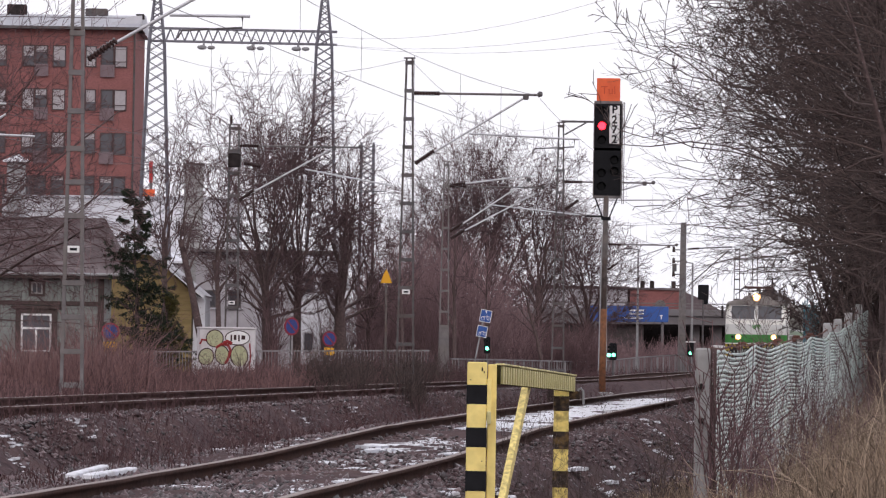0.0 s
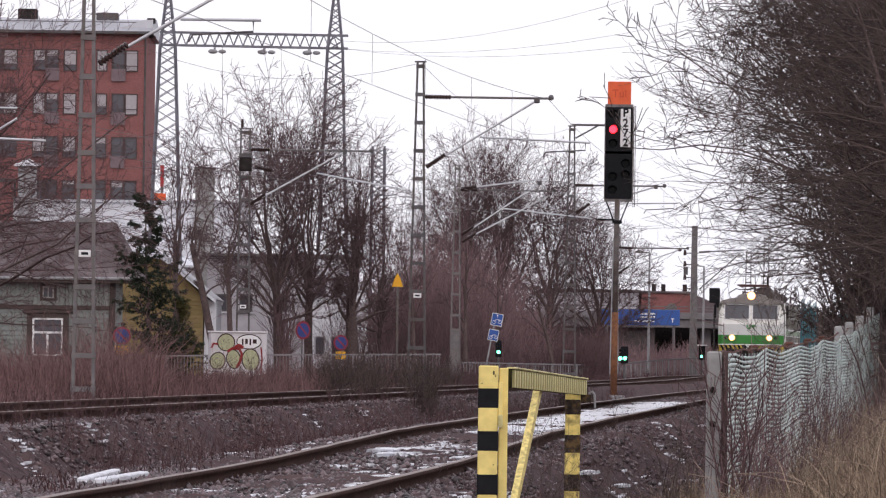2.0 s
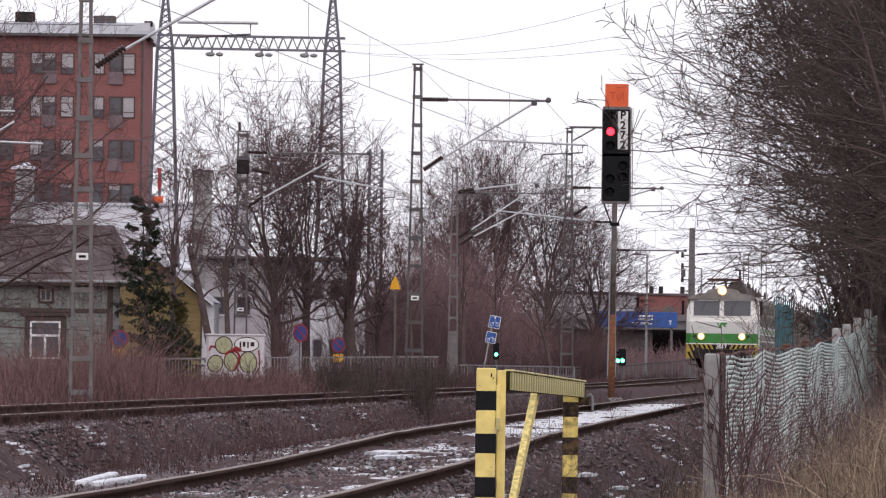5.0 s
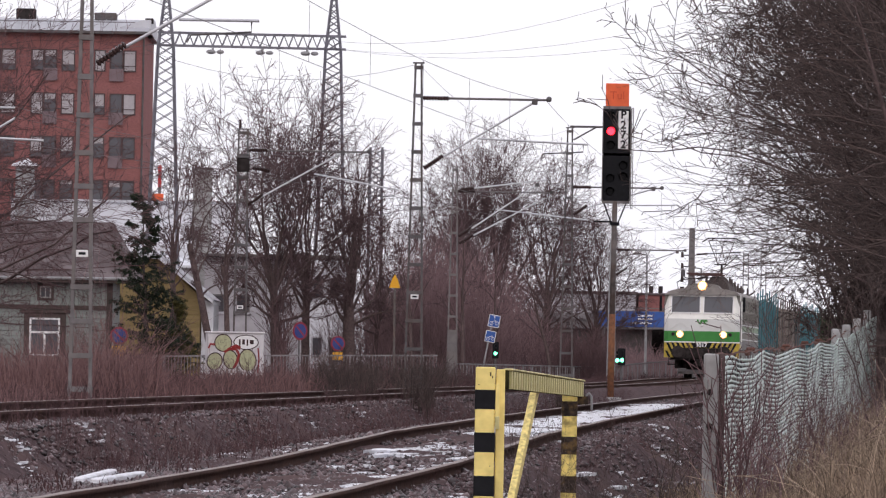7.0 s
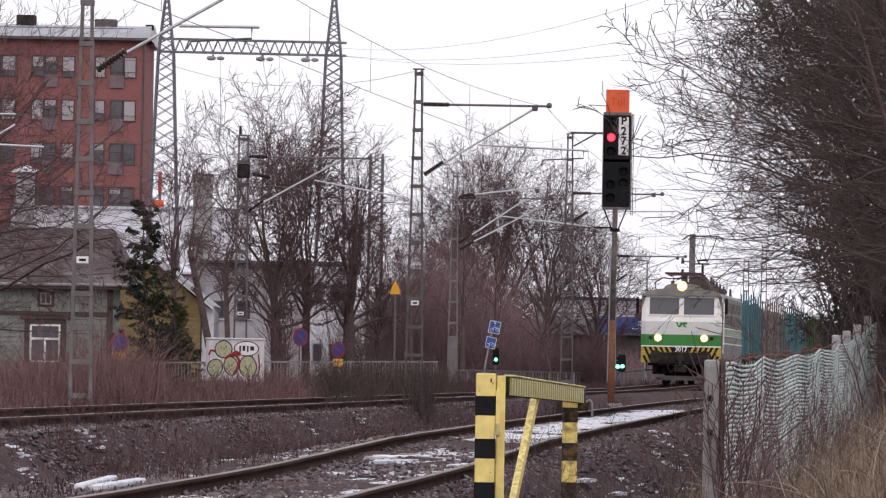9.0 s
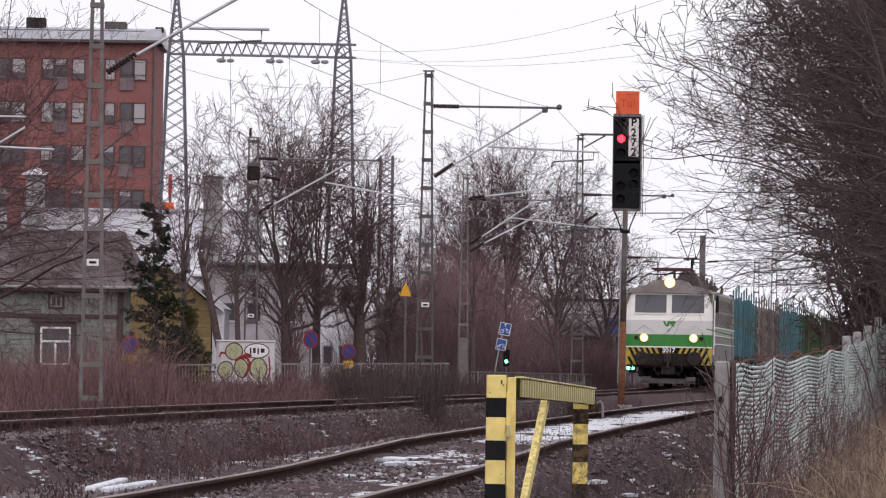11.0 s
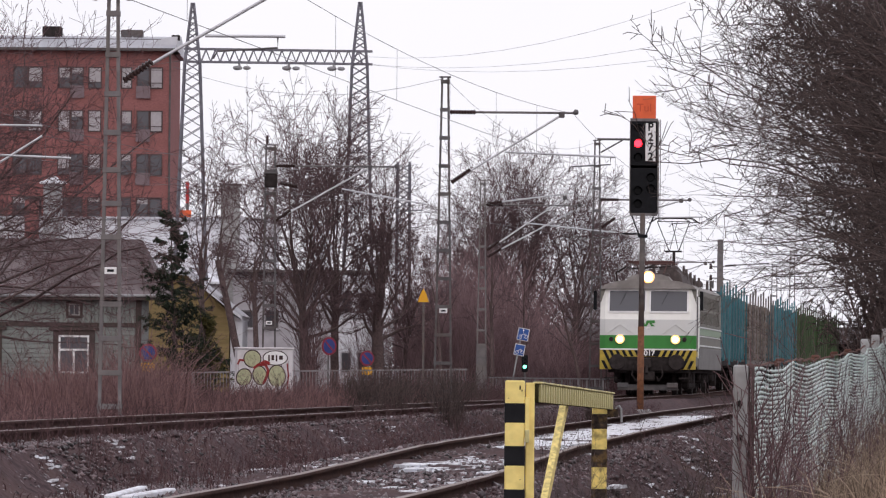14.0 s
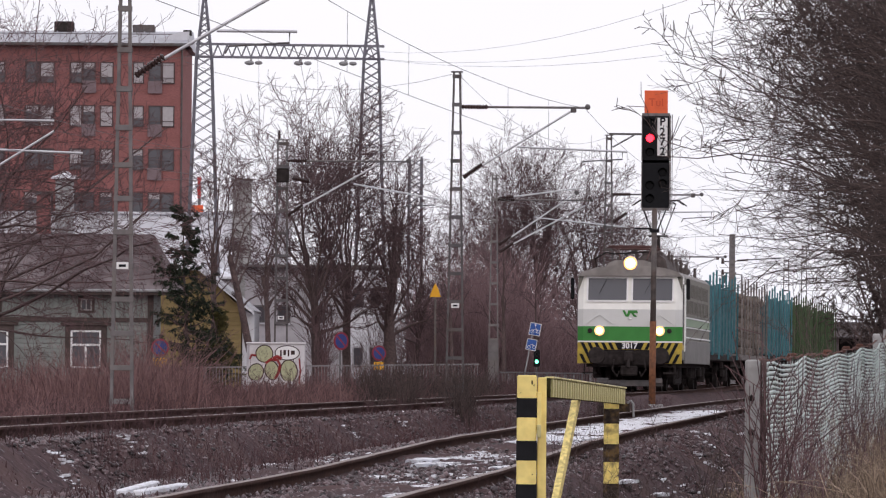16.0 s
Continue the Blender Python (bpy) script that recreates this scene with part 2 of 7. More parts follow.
def raw_mesh(name, verts, faces, mat, parent=None, smooth=False):
    """A mesh from numpy arrays; faces all of one width."""
    me = bpy.data.meshes.new(name)
    k = faces.shape[1]
    me.vertices.add(len(verts))
    me.vertices.foreach_set("co", np.ascontiguousarray(verts, dtype=np.float32).ravel())
    me.loops.add(faces.size)
    me.loops.foreach_set("vertex_index", np.ascontiguousarray(faces, dtype=np.int32).ravel())
    me.polygons.add(len(faces))
    me.polygons.foreach_set("loop_start", np.arange(0, faces.size, k, dtype=np.int32))
    me.update(calc_edges=True)
    me.validate()
    if smooth:
        me.polygons.foreach_set("use_smooth", np.ones(len(faces), dtype=bool))
    me.materials.append(mat)
    ob = new(name, me)
    ob.parent = parent
    return ob


def writing(text, size, mat, parent, m, name="lettering", depth=0.004, bold=0.0):
    """Words in the built-in font, as a mesh part."""
    cu = bpy.data.curves.new(name, "FONT")
    cu.body, cu.size, cu.align_x, cu.align_y, cu.extrude = text, size, "CENTER", "CENTER", depth
    cu.offset = bold
    tmp = new("text_source", cu)
    me = bpy.data.meshes.new_from_object(tmp.evaluated_get(bpy.context.evaluated_depsgraph_get()))
    bpy.data.objects.remove(tmp)
    me.materials.clear()
    me.materials.append(mat)
    ob = new(name, me)
    ob.parent = parent
    ob.matrix_basis = m
    return ob


# ---- the lie of the land ----
# Centre lines of the two tracks, x by y.
MAIN_Y = [40, 69.3, 82.9, 97, 110, 139.5, 184.5, 196.5, 208.6, 220.5, 240.6, 260.6, 280.6, 312.6, 420, 520]
MAIN_X = [-6.0, -4.16, -3.23, -2.20, -1.25, 0.85, 4.06, 5.05, 6.10, 7.14, 8.89, 10.67, 12.57, 15.77, 28.3, 42.5]
SIDE_Y = [20, 43, 52.3, 64.6, 80, 100, 129, 160, 200, 260]
SIDE_X = [-3.1, -1.5, -0.75, 0.22, 1.28, 2.64, 4.55, 6.9, 10.4, 16.2]
SIDE_Z = [0.60, 0.625, 0.67, 0.80, 0.83, 0.835, 0.84, 0.86, 0.9, 0.95]


def rail_z(y):
    """Top of the main rails: a slight rise beyond the crossing."""
    return np.interp(y, [40, 190, 215, 240, 285, 315, 520], [1.0, 0.975, 1.01, 1.105, 1.12, 1.05, 1.05])


def smooth_curve(ys, xs):
    """A smooth polynomial through the table in the least-squares sense."""
    ys = np.array(ys, dtype=float)
    c = np.polyfit((ys - 180) / 140, xs, 7, w=np.where((ys > 180) & (ys < 320), 4.0, 1.0))
    return lambda y: np.polyval(c, (np.asarray(y, dtype=float) - 180) / 140)


main_x = smooth_curve(MAIN_Y, MAIN_X)


def side_x(y):
    return np.interp(y, SIDE_Y, SIDE_X)


def side_z(y):
    return np.interp(y, SIDE_Y, SIDE_Z)


def fence_x(y):
    return 2.23 + 0.0925 * (np.asarray(y, dtype=float) - 53)


def fence_z(y):
    return np.interp(y, [20, 53, 70, 84, 96, 106, 130, 200], [0.0, 0.03, 0.17, 0.33, 0.57, 0.88, 1.15, 1.3])


def land(x, y):
    """Height of the ground."""
    x, y = np.asarray(x, dtype=float), np.asarray(y, dtype=float)
    u = x - side_x(y)
    v = x - main_x(y)
    s = side_z(y) - 0.115
    base = np.interp(v, [-60, -9, -3.2, -1.7, 1.4, 1.85, 3.0], [0.62, 0.72, 0.70, 0.88, 0.88, 0.50, 0.42])
    bed = np.interp(u, [-2.6, -1.5, 1.15, 1.7], [0.0, 1.0, 1.0, 0.0])
    low = np.where(u < 0, base, np.interp(u, [0, 1.15, 2.0], [0, 0, 1]) * (fence_z(y) + 0.05) + np.interp(u, [0, 1.15, 2.0], [1, 1, 0]) * s)
    z = low * (1 - bed) + s * bed
    f = x - fence_x(y)
    bank = fence_z(y) + np.interp(f, [-0.6, 0.5, 3, 8, 40], [0.05, 0.12, 0.65, 1.3, 2.2])
    k = np.clip((f + 1.0) / 1.0, 0, 1)
    z = z * (1 - k) + bank * k
    z = z - 0.55 * np.clip((36 - y) / 20, 0, 1)
    far = np.clip((y - 200) / 60, 0, 1)
    return z * (1 - far * (v < -4)) + 0.62 * far * (v < -4)


def axis_steps(*spans):
    out = []
    for a, b, n in spans:
        out += list(np.linspace(a, b, n, endpoint=False))
    return np.array(out + [spans[-1][1]])


def make_ground():
    xs = axis_steps((-2500, -120, 12), (-120, -20, 30), (-20, -9, 30), (-9, 9, 100), (9, 30, 40), (30, 120, 24), (120, 2500, 12))
    ys = axis_steps((-600, -20, 8), (-20, 38, 14), (38, 110, 170), (110, 240, 60), (240, 520, 30), (520, 4000, 16))
    gx, gy = np.meshgrid(xs, ys)
    gz = land(gx, gy)
    rough = np.random.RandomState(4).normal(0, 1, gz.shape)
    near = ((gy > 30) & (gy < 250) & (np.abs(gx) < 30)).astype(float)
    gz = gz + rough * 0.012 * near + 0.03 * np.sin(gx * 2.1 + 0.7 * np.sin(gy * 0.31)) * np.cos(gy * 0.57) * near
    nx, ny = len(xs), len(ys)
    idx = np.arange(nx * ny).reshape(ny, nx)
    faces = np.stack([idx[:-1, :-1], idx[:-1, 1:], idx[1:, 1:], idx[1:, :-1]], -1).reshape(-1, 4)
    ob = raw_mesh("ground", np.stack([gx, gy, gz], -1).reshape(-1, 3), faces, GROUND, smooth=True)
    tagged(ob, "dark wet earth with gravel and dead weeds", "ground", kind="structure")


make_ground()


# ---- tracks ----
RAIL_PROFILE = [(-0.062, -0.160), (0.062, -0.160), (0.062, -0.148), (0.012, -0.130), (0.009, -0.042), (0.034, -0.034), (0.034, -0.004), (-0.034, -0.004), (-0.034, -0.034), (-0.009, -0.042), (-0.012, -0.130), (-0.062, -0.148)]


def sweep(name, line, profile, mat, parent):
    """A profile (across, up) drawn along a line of points."""
    line = np.asarray(line, dtype=float)
    d = np.gradient(line, axis=0)
    side = np.stack([d[:, 1], -d[:, 0], np.zeros(len(d))], 1)
    side /= np.linalg.norm(side, axis=1)[:, None]
    k = len(profile)
    pr = np.array(profile)
    verts = (line[:, None, :] + side[:, None, :] * pr[None, :, 0:1] + np.array([0, 0, 1.0]) * pr[None, :, 1:2]).reshape(-1, 3)
    i = np.arange(len(line) - 1)[:, None] * k
    j = np.arange(k)[None, :]
    faces = np.stack([i + j, i + (j + 1) % k, i + k + (j + 1) % k, i + k + j], -1).reshape(-1, 4)
    return raw_mesh(name, verts, faces, mat, parent)


def make_track(label, fx, fz, y0, y1, top_mat, sleepers):
    track = thing("railway_track", label, "railway track", kind="")
    ys = np.arange(y0, y1, 1.5)
    cx = fx(ys)
    cz = fz(ys)
    slope = np.gradient(cx, ys)
    wob = np.random.RandomState(int(y0)).normal(0, 0.0014, len(ys)) if sleepers else 0
    for s in (-0.797, 0.797):
        line = np.stack([cx + s / np.sqrt(1 + slope**2), ys - s * slope, cz + wob], 1)
        rail = sweep("rail", line, RAIL_PROFILE, RAIL_RUST, track)
        sweep("rail_head", line + np.array([0, 0, 0.0]), [(-0.034, -0.004), (0.034, -0.004), (0.030, 0.0), (-0.030, 0.0)], top_mat, rail)
    sh = Shape().box((0, 0, 0), (2.6, 0.24, 0.14), bevel=0.012)
    me = None
    count = 0
    y = y0
    while y < y1 and count < 300:
        if me is None:
            ob = part("sleeper", sh, SLEEPER, track)
            me = ob.data
        else:
            ob = new("sleeper", me)
            ob.parent = track
        k = float(np.interp(y, ys, slope))
        ob.matrix_basis = pose(float(fx(y)), y, float(fz(y)) - 0.232, 0, 0, -math.degrees(math.atan(k)))
        y += 0.62
        count += 1
    return track


make_track("main railway track on stone ballast, rails worn bright", main_x, rail_z, 40, 520, RAIL_TOP, False)
make_track("rusty siding track with melting ice between its rails", side_x, side_z, 30, 200, RAIL_TOP_DULL, True)


def make_stones():
    """Loose ballast stones, too many to count."""
    r = np.random.RandomState(7)
    n = 56000
    y = 42 + 108 * r.rand(n) ** 1.9
    x = np.where(r.rand(n) < 0.55, side_x(y) + r.uniform(-3.4, 3.0, n), main_x(y) + r.uniform(-2.4, 3.4, n))
    z = land(x, y)
    size = r.uniform(0.013, 0.036, n) * (1 + 0.4 * (r.rand(n) < 0.06))
    octa = np.array([(1, 0, 0), (-1, 0, 0), (0, 1, 0), (0, -1, 0), (0, 0, 1), (0, 0, -1)], dtype=float)
    tri = np.array([(0, 2, 4), (2, 1, 4), (1, 3, 4), (3, 0, 4), (2, 0, 5), (1, 2, 5), (3, 1, 5), (0, 3, 5)])
    jit = octa[None] * size[:, None, None] * r.uniform(0.55, 1.25, (n, 6, 1)) + r.normal(0, 0.25, (n, 6, 3)) * size[:, None, None]
    a = r.uniform(0, 2 * np.pi, n)
    ca, sa = np.cos(a)[:, None], np.sin(a)[:, None]
    v = np.stack([jit[..., 0] * ca - jit[..., 1] * sa, jit[..., 0] * sa + jit[..., 1] * ca, jit[..., 2] * 0.75], -1)
    v += np.stack([x, y, z + size * 0.25], -1)[:, None, :]
    f = tri[None] + (np.arange(n) * 6)[:, None, None]
    ob = raw_mesh("ballast_stones", v.reshape(-1, 3), f.reshape(-1, 3), BALLAST)
    tagged(ob, "dark wet crushed stone ballast round the tracks", "gravel", kind="stuff")


make_stones()


def ice_sheet(label, cx, cy, length, width, lift, seed, rz=5.0):
    """A thin, uneven patch of ice or water with a ragged edge."""
    r = np.random.RandomState(seed)
    n = 64
    sh = Shape()
    ring = []
    for i in range(n):
        a = 2 * math.pi * i / n
        k = 1 + 0.20 * r.normal() + 0.18 * math.sin(3 * a + seed) + 0.14 * math.sin(7 * a + 2 * seed)
        ring.append((math.cos(a) * width / 2 * k, math.sin(a) * length / 2 * k))
    vs = [sh.bm.verts.new((u, v, 0.0)) for u, v in ring]
    lo = [sh.bm.verts.new((u * 1.02, v * 1.02, -0.03)) for u, v in ring]
    sh.bm.faces.new(vs)
    for i in range(n):
        sh.bm.faces.new((vs[i], lo[i], lo[(i + 1) % n], vs[(i + 1) % n]))
    ob = part("ice_patch", sh, ICE)
    ob.matrix_world = pose(cx, cy, lift, 0, 0, -rz)
    return tagged(ob, label, "ice", "ice patches", "")


def make_ice():
    r = np.random.RandomState(3)
    # the long flooded stretch between the siding's rails, broken into ragged floes
    for i in range(17):
        y = 75.5 + 3.2 * i
        ice_sheet("wet white ice lying between siding rails", float(side_x(y)) + r.uniform(-0.1, 0.15), float(y), r.uniform(5.5, 7.5), r.uniform(0.80, 1.12), float(side_z(y)) - 0.090 + 0.0012 * (i % 7), 20 + i)
    for i in range(4):
        y = 71.5 + 1.2 * i
        ice_sheet("thin broken ice lying between siding rails", float(side_x(y)) + r.uniform(-0.4, 0.35), float(y), r.uniform(2.0, 4.0), r.uniform(0.25, 0.6), float(side_z(y)) - 0.088 + 0.0012 * (i % 5), 60 + i)
    for y, dx, ln, wd in ((61.0, -0.36, 4.2, 0.42), (59.0, -0.25, 2.4, 0.30), (71, -4.05, 4.0, 0.36), (79, -5.85, 3.0, 0.26), (57.5, 0.45, 1.2, 0.14), (51, 0.35, 1.4, 0.25), (48, 0.45, 1.4, 0.25), (84, 2.2, 3.0, 0.35), (63, -2.2, 1.4, 0.22), (68, -2.5, 1.6, 0.2), (58, 1.5, 1.2, 0.25), (60.5, 1.7, 1.0, 0.18)):
        x = float(side_x(y)) + dx
        ice_sheet("thin patch of old ice on dark gravel", x, float(y), ln, wd, float(land(x, y)) + 0.024, int(y * 7 + dx * 10))


make_ice()


def make_flecks():
    """Crumbs of ice and slush scattered over the gravel."""
    r = np.random.RandomState(8)
    n = 1700
    heaps = 200
    hy = 44 + 62 * r.rand(heaps) ** 1.2
    k = r.rand(heaps)
    hx = side_x(hy) + np.where(k < 0.5, r.normal(0.1, 0.35, heaps), np.where(k < 0.60, 1.25 + 0.9 * r.rand(heaps), -1.9 + 0.6 * r.normal(0, 1, heaps)))
    pick = r.randint(0, heaps, n)
    y = hy[pick] + r.normal(0, 0.35, n)
    x = hx[pick] + 0.08 * (y - hy[pick]) + r.normal(0, 0.09, n)
    z = land(x, y) + 0.014
    a = np.arange(5) * 2 * np.pi / 5
    w = (0.010 + 0.05 * r.rand(n) ** 2)[:, None] * r.uniform(0.6, 1.3, (n, 5))
    ln = (0.06 + 0.40 * r.rand(n) ** 2)[:, None] * r.uniform(0.6, 1.3, (n, 5))
    top = np.stack([x[:, None] + w * np.cos(a) + 0.09 * ln * np.sin(a), y[:, None] + ln * np.sin(a), z[:, None] + 0 * w], -1)
    low = top - np.array([0, 0, 0.02])
    v = np.concatenate([top, low], 1).reshape(-1, 3)
    b = (np.arange(n) * 10)[:, None]
    fan = [b + np.array([[0, i, i + 1]]) for i in range(1, 4)]
    side = [b + np.array([[i, i + 5, (i + 1) % 5 + 5]]) for i in range(5)] + [b + np.array([[i, (i + 1) % 5 + 5, (i + 1) % 5]]) for i in range(5)]
    ob = raw_mesh("ice_flecks", v, np.concatenate(fan + side), ICE)
    tagged(ob, "scattered crumbs of white ice on gravel", "ice", kind="stuff")


make_flecks()


# ---- catenary masts ----
def ribbed_insulator(parent, a, b, r=0.065, ribs=9):
    a, b = Vector(a), Vector(b)
    sh = Shape()
    d = (b - a)
    u = d.normalized().cross(Vector((0.0, 1.0, 0.0))).normalized()
    v = d.normalized().cross(u)
    rings = []
    for i in range(ribs * 2 + 1):
        k = r * (1.0 if i % 2 else 0.5)
        c = a.lerp(b, i / (ribs * 2))
        rings.append([sh.bm.verts.new(c + (u * math.cos(2 * math.pi * j / 10) + v * math.sin(2 * math.pi * j / 10)) * k) for j in range(10)])
    for p, q in zip(rings, rings[1:]):
        for j in range(10):
            sh.bm.faces.new((p[j], p[(j + 1) % 10], q[(j + 1) % 10], q[j]))
    sh.bm.faces.new(rings[0])
    sh.bm.faces.new(rings[-1])
    return part("insulator", sh, PORCELAIN, parent, "dark brown ribbed porcelain insulator", smooth=False)


def make_mast(label, x, y, foot, top, base_w, top_w, mat, panels=9, arm=None, plate=None, group="catenary masts", rungs=()):
    """Two steel channels leaning together, joined by batten plates; its bracket carries the wires to the right."""
    mast = thing("catenary_mast", label, "mast", group, (x, y, 0))
    h = top - foot
    for s in (-1, 1):
        sh = Shape().channel((s * base_w / 2, 0, foot), (s * top_w / 2, 0, top), 0.16, 0.05, 0.012, -s)
        part("channel", sh, mat, mast)
    for k in [(z - foot) / h for z in rungs] or [(i + 0.25) / (panels + 0.4) for i in range(panels + 1)]:
        w = base_w + (top_w - base_w) * k
        part("batten_plate", Shape().box((0, -0.085, foot + h * k), (w + 0.02, 0.016, 0.085), 0.004), mat, mast)
        part("batten_plate", Shape().box((0, 0.085, foot + h * k), (w + 0.02, 0.016, 0.085), 0.004), mat, mast)
    part("cap", Shape().box((0, 0, top + 0.01), (top_w + 0.09, 0.2, 0.03), 0.006), mat, mast)
    part("foundation", Shape().box((0, 0, foot - 0.3), (base_w + 0.3, 0.6, 0.64), 0.05), DARK_CONCRETE, mast, "weathered concrete foundation")
    if plate:
        part("number_plate", Shape().box((0, -0.11, plate), (0.19, 0.012, 0.11), 0.004), WHITE, mast, "small white number plate")
        part("number_bar", Shape().box((0, -0.118, plate), (0.11, 0.006, 0.04)), BLACK, mast)
    if arm:
        # reach of the top tube, heights of the top and lower seats, reach and height of the stay's head, the drop tube
        reach, zt, zl, hx, hz, t0, t1 = arm
        e = 0.12
        ribbed_insulator(mast, (e, 0, zt), (e + 0.62, 0, zt))
        part("bracket_tube", Shape().rod((e + 0.6, 0, zt), (reach, 0, zt), 0.028, n=8), GALV, mast)
        ribbed_insulator(mast, (e + 0.05, 0, zl), (e + 0.05 + 0.55 * 0.82, 0, zl + 0.55 * 0.57))
        part("bracket_stay", Shape().rod((e + 0.4, 0, zl + 0.22), (hx, 0, hz), 0.026, n=8), TUBE, mast)
        part("clamp", Shape().box((hx, 0, hz), (0.14, 0.08, 0.14), 0.02), GALV_DARK, mast)
        part("end_clamp", Shape().ball((reach - 0.06, 0, zt + 0.02), 0.07), GALV_DARK, mast)
        if t0:
            part("registration_tube", Shape().rod((t0[0], 0, t0[1]), (t1[0], 0, t1[1]), 0.024, n=8), TUBE, mast)
            p = Vector((t1[0] - 0.12, 0, t1[1]))
            part("steady_arm", Shape().pipe([p, p + Vector((0, 0, -0.18)), p + Vector((-0.95, 0, -0.24)), p + Vector((-1.02, 0, -0.36))], 0.016), GALV_DARK, mast)
    return mast


mast_1 = make_mast("tapered galvanised steel catenary mast in dry weeds", -5.82, 98, 0.78, 8.6, 0.38, 0.16, GALV, 7, (3.3, 7.88, 6.14, 3.0, 7.8, (1.45, 6.86), (2.72, 6.86)), 3.14, rungs=(1.0, 1.53, 2.07, 2.61, 3.14, 3.67, 4.2, 4.73, 5.32, 5.93, 6.55, 7.2, 7.8, 8.35))
part("horn_loudspeaker", Shape().rod((-0.10, -0.05, 7.56), (-0.27, -0.32, 7.52), 0.05, 0.14, 14), WHITE, mast_1, "pale horn loudspeaker", True)
part("horn_loudspeaker", Shape().rod((0.10, -0.05, 7.56), (0.27, -0.32, 7.52), 0.05, 0.14, 14), WHITE, mast_1, "pale horn loudspeaker", True)
make_mast("tall tapered catenary mast of dark steel channels", -0.87, 149, 1.0, 8.7, 0.46, 0.19, GALV_DARK, 11, (3.2, 7.87, 6.18, 2.8, 7.82, (1.45, 6.92), (4.1, 6.82)), 3.1)
mast_3 = make_mast("grey catenary mast with a switch box among bare trees", -6.33, 187, 0.75, 8.45, 0.44, 0.32, GALV_DARK, 11, (3.85, 7.83, 6.18, 3.0, 7.81, (2.15, 7.15), (4.7, 6.71)), 3.1)
part("switch_box", Shape().box((0.02, -0.16, 7.38), (0.38, 0.2, 0.42), 0.03), SOOT, mast_3, "dark switch box")
part("box_lid", Shape().box((0.02, -0.16, 7.61), (0.46, 0.26, 0.04), 0.01), GALV_DARK, mast_3)
ribbed_insulator(mast_3, (0.3, -0.1, 7.3), (0.82, -0.1, 7.2))
ribbed_insulator(mast_3, (-0.1, 0, 8.45), (-0.1, 0, 8.75), 0.05, 6)
mast_4 = make_mast("grey zinc catenary mast with two brackets", 0.08, 227, 0.75, 8.7, 0.42, 0.2, GALV, 10, (3.6, 7.82, 6.17, 3.0, 8.1, (1.5, 7.18), (4.8, 6.86)))
part("foot_plate", Shape().box((0, -0.10, 1.9), (0.30, 0.02, 1.7), 0.005), GALV, mast_4, "grey sheet-steel foot plate")
ribbed_insulator(mast_4, (0.15, -0.3, 7.86), (0.7, -0.3, 7.93))
part("bracket_tube", Shape().rod((0.65, -0.3, 7.92), (3.3, -0.3, 8.28), 0.028, n=8), TUBE, mast_4)
ribbed_insulator(mast_4, (0.2, -0.3, 5.9), (0.7, -0.3, 6.22))
part("bracket_stay", Shape().rod((0.65, -0.3, 6.18), (3.3, -0.3, 7.62), 0.026, n=8), TUBE, mast_4)
mast_5 = make_mast("catenary mast with a second arm at its top", 3.93, 210, 1.0, 9.55, 0.46, 0.2, GALV_DARK, 11, (3.2, 7.56, 6.62, 2.85, 7.54, (1.3, 6.95), (3.6, 7.0)))
part("top_arm", Shape().bar((0, 0, 9.6), (1.25, 0, 9.6), 0.07, 0.07).bar((0.12, 0, 9.15), (0.85, 0, 9.57), 0.05, 0.05), GALV_DARK, mast_5)
far_pole = thing("concrete_mast", "solid grey concrete mast with insulators beside the far track", "mast", "", (12.75, 330, 0))
part("pole", Shape().prism([(-0.22, 0.6), (0.22, 0.6), (0.14, 8.95), (-0.14, 8.95)], -0.2, 0.2), GALV, far_pole, "tapered grey pole")
for z in (5.6, 6.2, 6.9, 7.5):
    part("side_arm", Shape().box((-0.15, -0.1, z), (0.75, 0.06, 0.06), 0.01), GALV_DARK, far_pole)
    part("side_insulator", Shape().rod((-0.5, -0.1, z - 0.12), (-0.5, -0.1, z + 0.18), 0.09, 0.06, 10), PORCELAIN, far_pole)
part("hanging_pot", Shape().rod((-0.45, -0.1, 6.35), (-0.45, -0.1, 6.75), 0.12, 0.12, 10), GALV_DARK, far_pole)
ribbed_insulator(far_pole, (0.25, 0, 7.55), (0.85, 0, 7.6))
part("bracket_tube", Shape().rod((0.8, 0, 7.6), (2.6, 0, 7.7), 0.03), GALV_DARK, far_pole)
part("bracket_stay", Shape().rod((0.3, 0, 5.6), (2.4, 0, 7.5), 0.03), GALV_DARK, far_pole)
make_mast("slim lattice-like mast beside the far track", 18.95, 400, 1.0, 8.95, 0.5, 0.34, GALV_DARK, 12, (3.0, 8.2, 6.2, 2.8, 8.1, None, None))
make_mast("far catenary mast seen through twigs", 21.6, 430, 1.0, 10.5, 0.5, 0.34, GALV_DARK, 12, (3.0, 8.2, 6.2, 2.8, 8.1, None, None))
make_mast("thin far mast behind the trees", 7.0, 270, 0.8, 7.0, 0.4, 0.25, MAST_PALE, 8, (3.2, 6.6, 5.5, 2.8, 6.55, None, None))


def wire(label, points, r=0.008, droppers=None):
    """A hanging wire; droppers join it to a lower wire."""
    w = thing("overhead_wire", label, "wire", "overhead wires")
    part("strand", Shape().pipe(points, r * 0.75, 5), WIRE, w)
    for a, b in droppers or []:
        part("dropper", Shape().rod(a, b, r * 0.5, n=4), WIRE, w)
    return w


